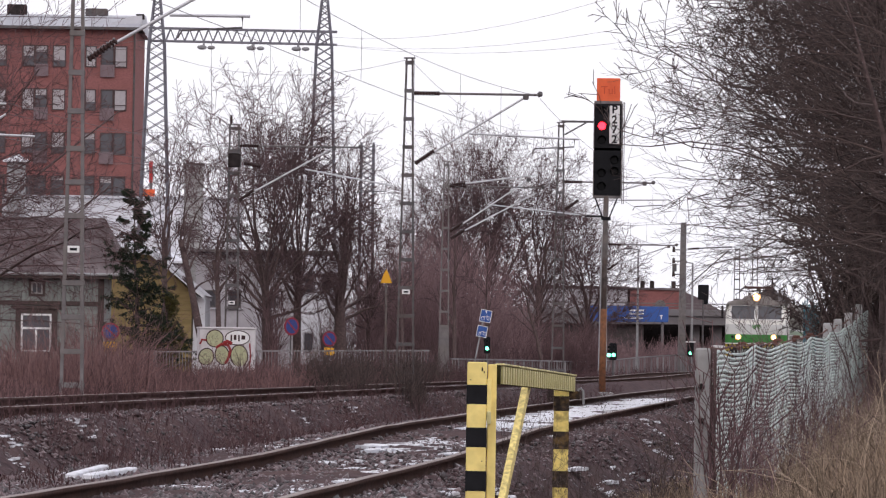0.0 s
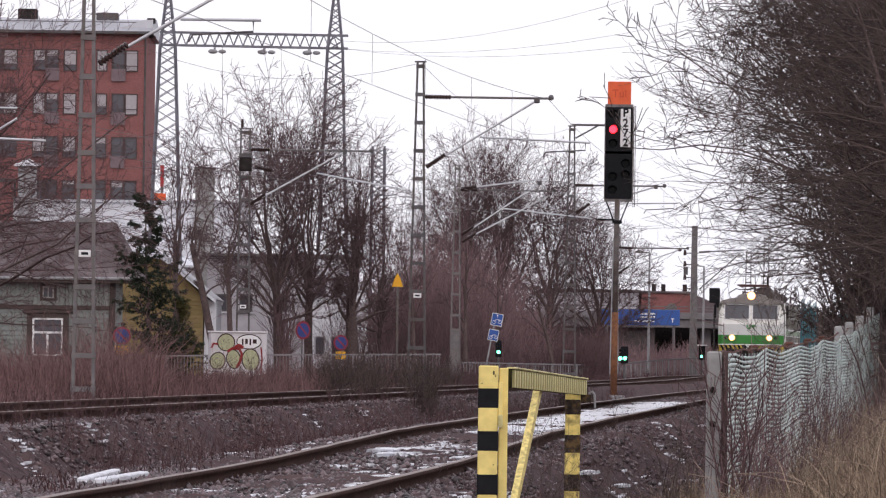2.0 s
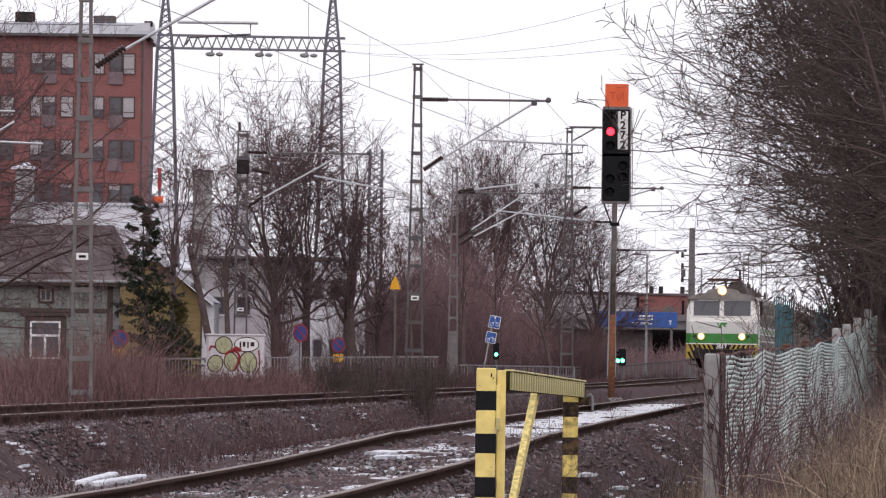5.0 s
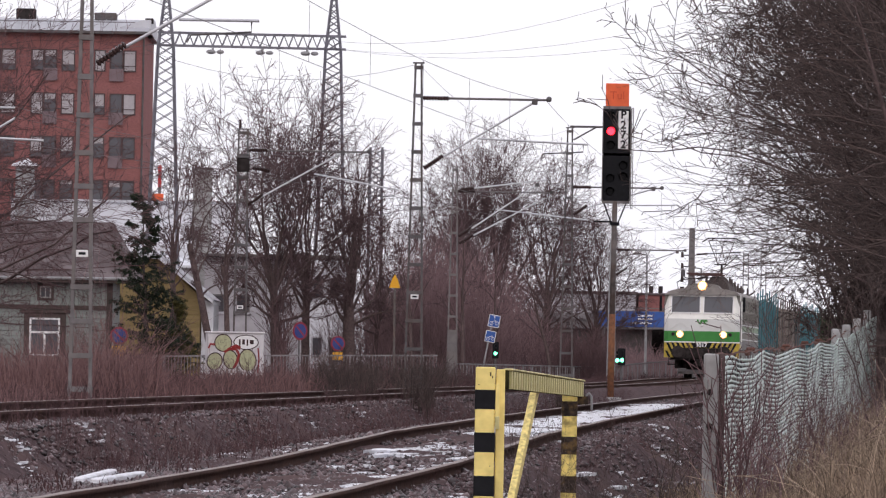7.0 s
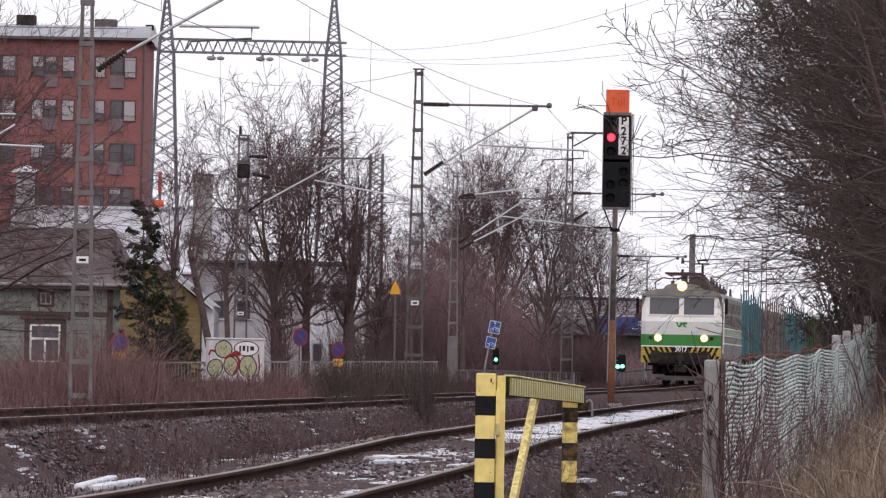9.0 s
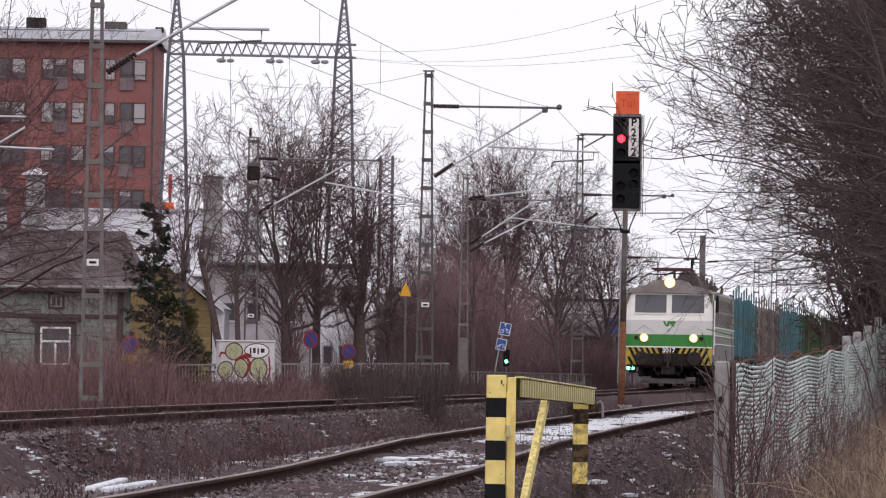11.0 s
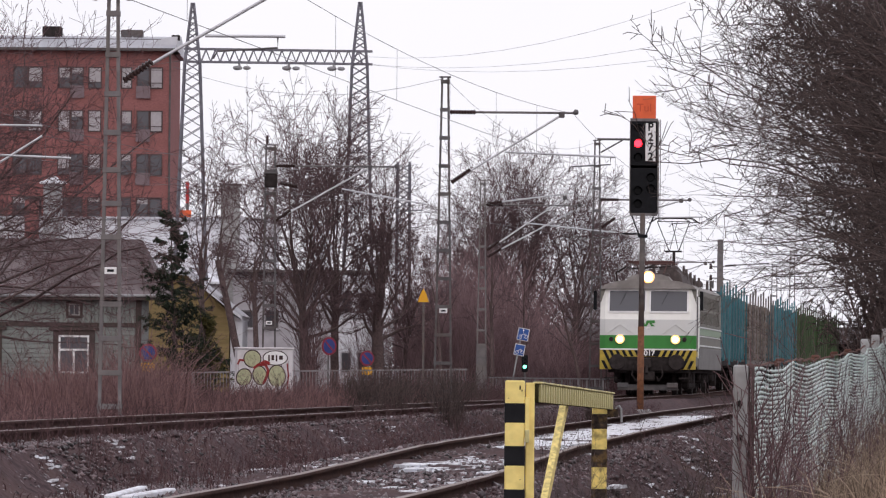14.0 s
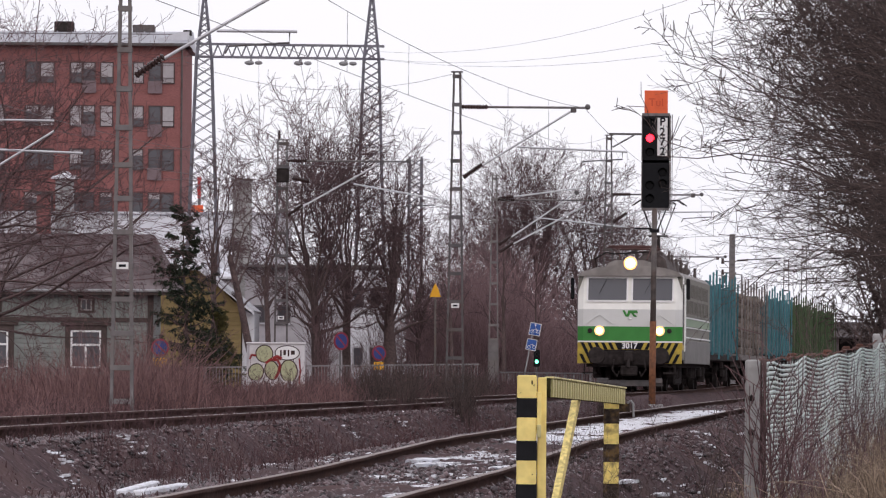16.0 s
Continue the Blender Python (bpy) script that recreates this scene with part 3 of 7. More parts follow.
def sag(a, b, drop, n=9):
    a, b = Vector(a), Vector(b)
    return [a.lerp(b, i / (n - 1)) - Vector((0, 0, 4 * drop * (i / (n - 1)) * (1 - i / (n - 1)))) for i in range(n)]


def catenary(stations, z_top, z_low, drop):
    """Carrying wire, contact wire and droppers over a track, from station to station."""
    for a, b in zip(stations, stations[1:]):
        top = sag((*a, z_top), (*b, z_top), drop, 13)
        low = sag((*a, z_low), (*b, z_low), 0.04, 13)
        wire("thin carrying wire with droppers over the track", top, 0.0075, [(top[i], low[i]) for i in range(2, 12, 2)])
        wire("contact wire over the railway track", low, 0.0075)


catenary([(-8.4, 50), (-3.45, 98), (2.2, 149), (6.6, 210), (11.3, 268), (17.3, 330), (25.2, 400)], 7.86, 6.66, 0.33)
catenary([(x, y) for x, y in ((-12.0, 140), (-2.2, 187), (4.1, 227), (9.5, 270))], 7.75, 6.6, 0.6)
wire("earth wire slung between mast tops", sag((-8.2, 165, 9.7), (-0.95, 149, 8.66), 0.56), 0.007)
wire("earth wire slung between mast tops", sag((-0.85, 149, 8.66), (3.9, 210, 9.5), 0.8), 0.007)
wire("earth wire slung between mast tops", sag((-13.5, 160, 8.4), (-6.3, 187, 8.5), 0.7), 0.007)
for a, b, d in (((-6.238, 335, 18.77), (8.2, 250, 16.7), 0.8), ((-6.238, 335, 18.366), (11.6, 250, 16.0), 0.85), ((-6.238, 335, 18.366), (11.7, 250, 15.2), 0.8)):
    wire("power line slung from the lattice gantry", sag(a, b, d), 0.010)
wire("power line before the gantry", sag((-15.479, 335, 18.597), (-34.655, 330, 18.019), 0.8), 0.016)
for x, z0, z1 in ((-12.649, 18.019, 12.474), (-9.472, 18.019, 13.052)):
    wire("slack down lead from the gantry beam", [(x, 334.6, z0 + 0.4), (x + 0.05, 334.6, (z0 + z1) / 2), (x + 0.02, 334.6, z1)], 0.012)
wire("long wire crossing behind the bare trees", sag((-14.3, 262, 9.5), (-10.4, 252, 9.6), 0.1), 0.012)


# bracket tubes of a mast that stands outside the view
side_bracket = thing("catenary_bracket", "pale bracket tubes reaching in from a mast", "bracket", "", (0, 0, 0))
part("bracket_tube", Shape().rod((-16.5, 150, 6.95), (-9.9, 150, 6.72), 0.03), TUBE, side_bracket)
part("bracket_stay", Shape().rod((-13.2, 150, 5.6), (-10.6, 150, 7.25), 0.03), TUBE, side_bracket)
part("upper_tube", Shape().rod((-16.5, 150, 7.55), (-10.6, 150, 7.50), 0.026), TUBE, side_bracket)
part("support_post", Shape().bar((-16.4, 150, 0.4), (-16.4, 150, 8.6), 0.2, 0.2), GALV, side_bracket)


# ---- lattice towers of the power gantry ----
def lattice_tower(label, x, y, foot, top, w0, w1, knee, tip=0.10, group="lattice towers"):
    """A four-legged riveted tower, slim above the knee."""
    tower = thing("lattice_tower", label, "pylon", group, (x, y, 0))
    def half(z):
        return (np.interp(z, [foot, knee, top], [w0, w1, tip]) / 2)
    for sx in (-1, 1):
        for sy in (-1, 1):
            sh = Shape()
            for za, zb in ((foot, knee), (knee, top)):
                sh.bar((sx * half(za), sy * half(za), za), (sx * half(zb), sy * half(zb), zb), 0.10, 0.10)
            part("leg", sh, LATTICE, tower)
    for face in range(4):
        sh = Shape()
        z = foot
        c, s = math.cos(face * math.pi / 2), math.sin(face * math.pi / 2)
        while z < top - 0.3:
            step = max(0.32, half(z) * 1.2)
            zb = min(z + step, top)
            a, b = half(z), half(zb)
            for k in (1, -1):
                p, q = (k * a, -a), (-k * b, -b)
                sh.bar((p[0] * c - p[1] * s, p[0] * s + p[1] * c, z), (q[0] * c - q[1] * s, q[0] * s + q[1] * c, zb), 0.041, 0.041)
            z = zb
        part("lattice_bracing", sh, LATTICE, tower)
    return tower


lattice_tower("tall slim lattice tower of dark steel", -15.61, 335, 0.6, 21.6, 2.15, 0.83, 18.25)
lattice_tower("tall slim lattice tower of dark steel", -6.58, 335, 0.6, 21.716, 1.95, 0.83, 18.25)
lattice_tower("short lattice tower behind the thicket", -3.72, 300, 0.6, 11.9, 0.66, 0.58, 11.8, 0.58)
beam = thing("gantry_beam", "lattice steel cross beam between two towers", "gantry")
for z in (18.423, 19.116):
    for dy in (-0.3, 0.3):
        part("chord", Shape().bar((-16.057, 335 + dy, z), (-5.891, 335 + dy, z - 0.06), 0.10, 0.10), LATTICE, beam)
for dy in (-0.3, 0.3):
    sh = Shape()
    for i in range(17):
        x = -15.133 + i * 0.512
        sh.bar((x, 335 + dy, 18.423), (x + 0.256, 335 + dy, 19.082), 0.05, 0.05).bar((x + 0.256, 335 + dy, 19.082), (x + 0.512, 335 + dy, 18.423), 0.05, 0.05)
    part("beam_bracing", sh, LATTICE, beam)
for x in (-13.053, -10.397, -7.971):
    part("hanging_insulator", Shape().rod((x, 334.6, 18.308), (x, 334.6, 18.077), 0.06).ball((x - 0.1, 334.6, 18.088), 0.185, (1.5, 1, 0.7)).ball((x + 0.40, 334.6, 18.088), 0.14, (1.6, 1, 0.8)), MAST_PALE, beam, "pale hanging insulator")


# ---- the block signal ----
RED_LIGHT = lamp_material("red_signal_light", (1.0, 0.012, 0.02), 9.0)
GREEN_LIGHT = lamp_material("green_signal_light", (0.12, 1.0, 0.5), 5.0)
LENS_OFF = material("dark_signal_lens", (0.006, 0.006, 0.007), 0.4, 0.1, 0.1, 0.0, spec=0.06)


def make_signal():
    y = 165.0
    g = thing("railway_signal", "tall railway signal showing red, orange board on top", "signal", "", (4.31, y, 0))
    part("post", Shape().rod((-0.02, 0, 2.9), (0, 0, 5.9), 0.075, 0.07, 12), GREY_POLE, g, "grey upper post", True)
    part("lower_post", Shape().rod((-0.03, 0, 0.4), (-0.02, 0, 2.9), 0.092, 0.085, 12), RUST_POLE, g, "rust-brown lower post", True)
    for k in (-1, 1):
        part("strut", Shape().bar((k * 0.06, 0, 5.25), (k * 0.3, 0, 5.86), 0.035, 0.035), BLACK, g)
    part("collar", Shape().box((0, 0, 5.3), (0.26, 0.2, 0.09), 0.01), BLACK, g)
    part("cross_arm", Shape().box((-0.3, 0, 5.36), (0.5, 0.05, 0.04), 0.005), BLACK, g)
    for z0, z1, name in ((7.16, 8.36, "upper_head"), (5.9, 7.12, "lower_head")):
        hd = part(name, Shape().box((0.02, 0, (z0 + z1) / 2), (0.72, 0.10, z1 - z0), 0.02), BLACK, g, "black signal head with pale rim")
        rim = Shape()
        for a, b in (((-0.35, z0), (0.39, z0)), ((-0.35, z1), (0.39, z1)), ((-0.35, z0), (-0.35, z1)), ((0.39, z0), (0.39, z1))):
            rim.bar((a[0], -0.03, a[1]), (b[0], -0.03, b[1]), 0.022, 0.13)
        part("rim", rim, GALV, hd)
    part("back_ladder", Shape().bar((0.46, 0.15, 5.7), (0.46, 0.15, 8.4), 0.02, 0.02).bar((0.42, 0.15, 5.7), (0.42, 0.15, 8.4), 0.02, 0.02), GALV, g)
    lens = [(-0.14, 8.16, LENS_OFF, "lens"), (-0.14, 7.76, RED_LIGHT, "red_lamp"), (-0.14, 7.38, LENS_OFF, "lens"), (0.2, 6.85, LENS_OFF, "lens"), (-0.14, 6.5, LENS_OFF, "lens"), (0.2, 6.55, LENS_OFF, "lens"), (-0.14, 6.15, LENS_OFF, "lens")]
    for lx, lz, mt, nm in lens:
        part(nm, Shape().rod((lx, -0.05, lz), (lx, -0.085, lz), 0.105, 0.09, 16), mt, g, "glowing red lamp" if nm == "red_lamp" else "")
        hood = Shape()
        for i in range(7):
            a0, a1 = math.pi * i / 7, math.pi * (i + 1) / 7
            p = [(lx + 0.125 * math.cos(a), lz + 0.125 * math.sin(a)) for a in (a0, a1)]
            hood.face((p[0][0], -0.05, p[0][1]), (p[1][0], -0.05, p[1][1]), (p[1][0], -0.24, p[1][1]), (p[0][0], -0.24, p[0][1]))
        part("hood", hood, BLACK, g)
    bd = part("name_board", Shape().box((0.19, -0.065, 7.79), (0.27, 0.02, 1.02), 0.008), WHITE, g, "white board lettered P 272")
    for ch, z in zip("P272", (8.19, 7.92, 7.66, 7.40)):
        writing(ch, 0.29, BLACK, bd, pose(0.19, -0.079, z, 90, 0, 0), "character", bold=0.008)
    ob = part("orange_board", Shape().box((0.02, -0.02, 8.72), (0.62, 0.03, 0.62), 0.012), ORANGE, g, "orange board with faded letters")
    writing("Tul", 0.30, material("faded_letters", (0.55, 0.08, 0.03), 0.6, 0.1, 0.1, 0.0), ob, pose(0.02, -0.04, 8.70, 90, 0, 0), "faded_letter")
    part("neck", Shape().box((0.02, 0, 8.38), (0.4, 0.04, 0.06), 0.005), GALV, g)
    part("footing", Shape().box((-0.03, 0, 0.55), (0.6, 0.6, 0.3), 0.04), CONCRETE, g)


make_signal()


# ---- the yellow barrier beside the siding ----
def make_barrier():
    g = thing("track_barrier", "yellow steel barrier with black-striped posts", "barrier")
    def striped(x, y, z_foot, z_top, w, bands, paint, dark, label):
        post = part("post", Shape().box((x, y, (z_foot + z_top) / 2), (w, w, z_top - z_foot), 0.008), paint, g, label)
        for a, b in bands:
            part("black_band", Shape().box((x, y, (a + b) / 2), (w + 0.006, w + 0.006, b - a), 0.006), dark, post)
        return post
    striped(0.25, 43, 0.2, 1.485, 0.137, [(1.19, 1.33), (0.893, 1.035), (0.59, 0.735)], YELLOW, BLACK, "yellow post with black bands")
    part("side_channel", Shape().box((0.355, 43.02, 0.85), (0.062, 0.10, 1.24), 0.006).box((0.335, 43.0, 1.24), (0.03, 0.14, 0.26), 0.004), YELLOW, g, "plain yellow steel channel")
    part("latch", Shape().box((0.335, 42.93, 1.10), (0.03, 0.03, 0.09), 0.005), YELLOW_DIRTY, g)
    striped(1.01, 52, 0.1, 1.26, 0.125, [(1.08, 1.21), (0.76, 0.915), (0.44, 0.585)], YELLOW_WORN, BLACK_WORN, "worn yellow post with flaking black bands")
    a, b = Vector((0.395, 43.1, 1.40)), Vector((1.10, 52.2, 1.31))
    d = b - a
    turn = d.to_track_quat("Y", "Z").to_matrix().to_4x4()
    # dark olive backing that shows in the gaps between the slats
    rail = part("beam", Shape().box((0, 0, 0), (0.03, d.length, 0.135), 0.004), material("dark_olive_beam", (0.030, 0.027, 0.012), 0.8, 0.3, 0.1, 0.1, spec=0.05), g, "mossy yellow slatted beam")
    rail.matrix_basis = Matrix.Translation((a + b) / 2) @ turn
    part("beam_lip", Shape().box((0.012, 0, 0.070), (0.062, d.length, 0.014), 0.004), YELLOW_DIRTY, rail)
    n = 34
    me = None
    for i in range(n):
        p = (0.021, -d.length / 2 + (i + 0.5) * d.length / n, -0.003)
        if me is None:
            ob = part("slat", Shape().box((0, 0, 0), (0.022, d.length / n * 0.50, 0.125), 0.003), YELLOW_DIRTY, rail)
            me = ob.data
        else:
            ob = new("slat", me)
            ob.parent = rail
        ob.matrix_basis = Matrix.Translation(p)
    part("brace", Shape().bar((0.655, 47.2, 1.33), (0.40, 45.6, 0.15), 0.05, 0.085), material("cracked_yellow_paint", (0.82, 0.67, 0.25), 0.55, 0.15, 0.04, 0.2, stain=(0.25, 0.19, 0.07), stain_size=0.035, stain_amount=0.55), g, "leaning yellow brace")
    for x, z, w, h in ((0.285, 1.435, 0.010, 0.028), (0.298, 1.415, 0.006, 0.016), (0.205, 1.362, 0.010, 0.005), (0.29, 0.80, 0.006, 0.009)):
        part("paint_chip", Shape().box((x, 42.93, z), (w, 0.006, h), 0.002), BLACK_WORN, g)
    part("hinge_plate", Shape().box((1.12, 52.18, 1.215), (0.10, 0.03, 0.07), 0.006), BLACK_WORN, g, "black hinge plate")
    part("hook", Shape().pipe([(1.14, 52.2, 1.20), (1.155, 52.2, 1.265), (1.175, 52.2, 1.275), (1.195, 52.2, 1.25), (1.20, 52.2, 1.14)], 0.010), MAST_PALE, g, "pale bent hook")


make_barrier()


# ---- wire-mesh fence up the bank ----
def make_mesh_fence():
    g = thing("mesh_fence", "sagging green wire-mesh fence on concrete posts", "fence")
    PLASTIC = material("pale_green_coated_wire", (0.53, 0.61, 0.575), 0.5, 0.15, 0.15, 0.0, stain=(0.30, 0.40, 0.36), stain_size=0.5)
    RUSTY = material("rusty_edge_wire", (0.13, 0.062, 0.048), 0.85, 0.3, 0.08, 0.2)
    def top(y):
        return fence_z(y) + 1.60
    posts = [53.0, 61.0, 70.0, 76.0, 81.0, 87.8, 92.7, 98.5, 105.0]
    for i, y in enumerate(posts):
        x = float(fence_x(y))
        z0, z1 = float(fence_z(y)) - 0.3, float(top(y)) + (0.0 if i == 0 else 0.09)
        if 0 < i < 5:
            p = part("steel_post", Shape().rod((x - 0.04, y, z0), (x - 0.04, y, z1 - 0.09), 0.03, n=8), GALV_DARK, g, "thin dark steel post")
            part("cap", Shape().box((x - 0.02, y, z1 - 0.085), (0.085, 0.10, 0.03), 0.008).box((x - 0.05, y, z1 - 0.12), (0.05, 0.08, 0.06), 0.01), RUSTY, p, "rusty ragged post cap")
            continue
        p = part("post", Shape().box((x, y, (z0 + z1) / 2), (0.125, 0.125, z1 - z0), 0.015), CONCRETE, g, "weathered grey concrete post")
        if i == 0:
            for dz in (0.33, 0.62):
                part("bolt", Shape().rod((x - 0.01, y - 0.06, z1 - dz), (x - 0.01, y - 0.10, z1 - dz), 0.028, n=10), SOOT, p)
            part("side_strip", Shape().box((x + 0.095, y + 0.05, (z0 + z1) / 2), (0.05, 0.06, z1 - z0), 0.004), BARK, p, "brown strip along one side")
    r = np.random.RandomState(5)
    # woven wires: wavy strands along the fence and crooked strands up it
    ys = np.arange(53.0, 107.0, 0.24)
    base = np.stack([fence_x(ys) + 0.10 + 0.007 * np.sin(ys * 2.1) + 0.012 * np.sin(ys * 0.77 + 1), ys, fence_z(ys)], 1)
    verts, faces = [], []
    n = 0
    rows = 36
    tones = [(r.uniform(0.35, 2.3), r.uniform(0, 6.3), r.uniform(-0.10, 0.10)) for _ in range(9)]
    for j in range(rows):
        k = j / (rows - 1)
        z = 0.08 + 1.48 * k + 0.0030 * sum(np.sin(f * ys + p + q * j) for f, p, q in tones) + r.normal(0, 0.0025, len(ys)) + 0.018 * np.sin(ys * 0.83 + 0.4 + np.sin(ys * 0.21)) * (1 - 0.3 * k) - 0.03 * np.abs(np.sin((ys - 53) / 8.7 * np.pi)) * k
        line = base + np.stack([0 * ys, 0 * ys, z], 1)
        w = (0.0138 * (0.85 + 0.3 * r.rand()) * (1 + 0.12 * sum(np.sin(f * ys + p + q * j + 1.2) for f, p, q in tones[:5])))[:, None]
        dy, dz, dx = np.array([0, 1.0, 0]), np.array([0, 0, 1.0]), np.array([1.0, 0, 0])
        quad = np.stack([line - w * dy - w * dz, line - w * dy + w * dz, line + w * (dx + dy + dz), line + w * (dx + dy - dz)], 1)
        verts.append(quad.reshape(-1, 3))
        i = np.arange(len(ys) - 1)[:, None] * 4 + n
        c = np.arange(4)[None, :]
        faces.append(np.stack([i + c, i + (c + 1) % 4, i + 4 + (c + 1) % 4, i + 4 + c], -1).reshape(-1, 4))
        n += len(ys) * 4
    tagged(raw_mesh("mesh_wire", np.concatenate(verts), np.concatenate(faces), PLASTIC, g), kind="stuff")
    yv = np.arange(53.1, 106.8, 0.5)
    verts, faces, n = [], [], 0
    steps = np.linspace(0, 1, 13)
    for q, y in enumerate(yv):
        yy = y + 0.012 * np.where(np.arange(13) % 2, 1, -1)
        x = fence_x(yy) + 0.10 + 0.007 * np.sin(yy * 2.1) + 0.012 * np.sin(yy * 0.77 + 1)
        line = np.stack([x, yy, fence_z(yy) + 0.06 + 1.5 * steps], 1)
        w = 0.0025
        quad = np.stack([line + (-w, 0, 0), line + (w, w, 0), line + (w, -w, 0)], 1)
        verts.append(quad.reshape(-1, 3))
        i = np.arange(12)[:, None] * 3 + n
        c = np.arange(3)[None, :]
        faces.append(np.stack([i + c, i + (c + 1) % 3, i + 3 + (c + 1) % 3, i + 3 + c], -1).reshape(-1, 4))
        n += 13 * 3
    tagged(raw_mesh("mesh_cross_wire", np.concatenate(verts), np.concatenate(faces), PLASTIC, g), kind="stuff")
    yt = np.arange(53.3, 106, 1.6)
    for a, b in zip(yt, yt[1:]):
        za, zb = (float(top(v)) - 0.02 + r.normal(0, 0.012) for v in (a, b))
        part("top_rail", Shape().bar((float(fence_x(a)), a, za), (float(fence_x(b)), b, zb), 0.014, 0.016), RUSTY, g, "rusty sagging top wire")


make_mesh_fence()


# ---- the train ----
CAB_WHITE = material("cab_white_paint", (0.80, 0.79, 0.74), 0.4, 0.05, 0.4, 0.02, stain=(0.66, 0.64, 0.58), stain_size=0.9, stain_amount=0.4)
CAB_GREY = material("cab_pale_grey_paint", (0.62, 0.62, 0.60), 0.4, 0.05, 0.4, 0.02, stain=(0.5, 0.49, 0.46), stain_size=0.8, stain_amount=0.4)
CAB_GREEN = material("cab_green_paint", (0.045, 0.22, 0.045), 0.4, 0.1, 0.4, 0.02)
CAB_YELLOW = material("cab_yellow_paint", (0.46, 0.335, 0.05), 0.5, 0.12, 0.2, 0.03, stain=(0.3, 0.22, 0.05), stain_size=0.3)
CAB_ROOF = material("grimy_roof_paint", (0.24, 0.22, 0.205), 0.6, 0.2, 0.3, 0.05, stain=(0.13, 0.11, 0.10), stain_size=0.7)
SIDE_SILVER = material("grimy_silver_side", (0.195, 0.185, 0.16), 0.6, 0.12, 0.3, 0.05, stain=(0.24, 0.222, 0.19), stain_size=1.0, spec=0.08)
SKIRT_GREY = material("grey_skirt_paint", (0.150, 0.140, 0.132), 0.5, 0.1, 0.3, 0.03, stain=(0.2, 0.19, 0.18), stain_size=0.6, spec=0.06)
TEAL = material("teal_wagon_paint", (0.045, 0.155, 0.180), 0.55, 0.2, 0.2, 0.05, stain=(0.10, 0.17, 0.18), stain_size=0.7, per_piece=0.25, spec=0.1)
TEAL_DARK = material("old_teal_boards", (0.034, 0.098, 0.115), 0.6, 0.2, 0.2, 0.05, stain=(0.06, 0.10, 0.11), stain_size=0.8, spec=0.06)
LOG_BARK = material("pulpwood_bark", (0.16, 0.125, 0.105), 0.85, 0.35, 0.1, 0.3, stain=(0.25, 0.2, 0.16), stain_size=0.5, per_piece=0.3, spec=0.05)
RUST_STAKE = material("rusty_grey_stake", (0.17, 0.15, 0.14), 0.75, 0.25, 0.1, 0.1, per_piece=0.25, spec=0.08)
MOSS_GREEN = material("green_wagon_cover", (0.035, 0.068, 0.022), 0.8, 0.35, 0.25, 0.2, stain=(0.07, 0.10, 0.04), stain_size=0.9, per_piece=0.25, spec=0.03)
GREEN_STAKE = material("dull_green_stake", (0.065, 0.09, 0.05), 0.7, 0.2, 0.1, 0.05, per_piece=0.25, spec=0.05)
HEADLAMP = lamp_material("headlamp_glow", (1.0, 0.78, 0.42), 8.0)
HEADLAMP_RIM = lamp_material("headlamp_reflector_glow", (1.0, 0.46, 0.13), 1.9)
CABIN_GLASS = glass_material("cab_window_glass", (0.085, 0.085, 0.095), 0.08)
PANTO = material("red_pantograph_paint", (0.085, 0.042, 0.038), 0.7, 0.2, 0.2, 0.05)
TRAIN_V = 8.0      # metres a second towards the camera
TRAIN_Y = 312.6    # where the front stands at the start
moving = []        # (thing, metres behind the front)
wheels = []        # (wheelset, its seat on the thing)


def track_pose(y):
    k = float(main_x(y + 0.5) - main_x(y - 0.5))
    return pose(float(main_x(y)) + 0.05 * float(np.interp(y, [190, 215], [0, 1])), y, float(rail_z(y)), 0, 0, -math.degrees(math.atan(k)))


def wheelset(parent, y, r):
    w = new("wheelset")
    w.parent = parent
    w.matrix_basis = pose(0, y, r)
    part("axle", Shape().rod((-0.7, 0, 0), (0.7, 0, 0), 0.08, n=10), SOOT, w)
    for s in (-1, 1):
        sh = Shape().rod((s * 0.70, 0, 0), (s * 0.83, 0, 0), r, r, 24).rod((s * 0.68, 0, 0), (s * 0.71, 0, 0), r + 0.03, r + 0.03, 24).rod((s * 0.82, 0, 0), (s * 0.86, 0, 0), r * 0.35, r * 0.3, 12)
        for i in range(6):
            a = i * math.pi / 3
            sh.box((s * 0.835, math.cos(a) * r * 0.62, math.sin(a) * r * 0.62), (0.02, 0.1, 0.1), 0.0, Matrix.Rotation(a, 4, "X"))
        part("wheel", sh, SOOT, w, "grimy steel wheel")
    wheels.append((w, y, r))
    return w


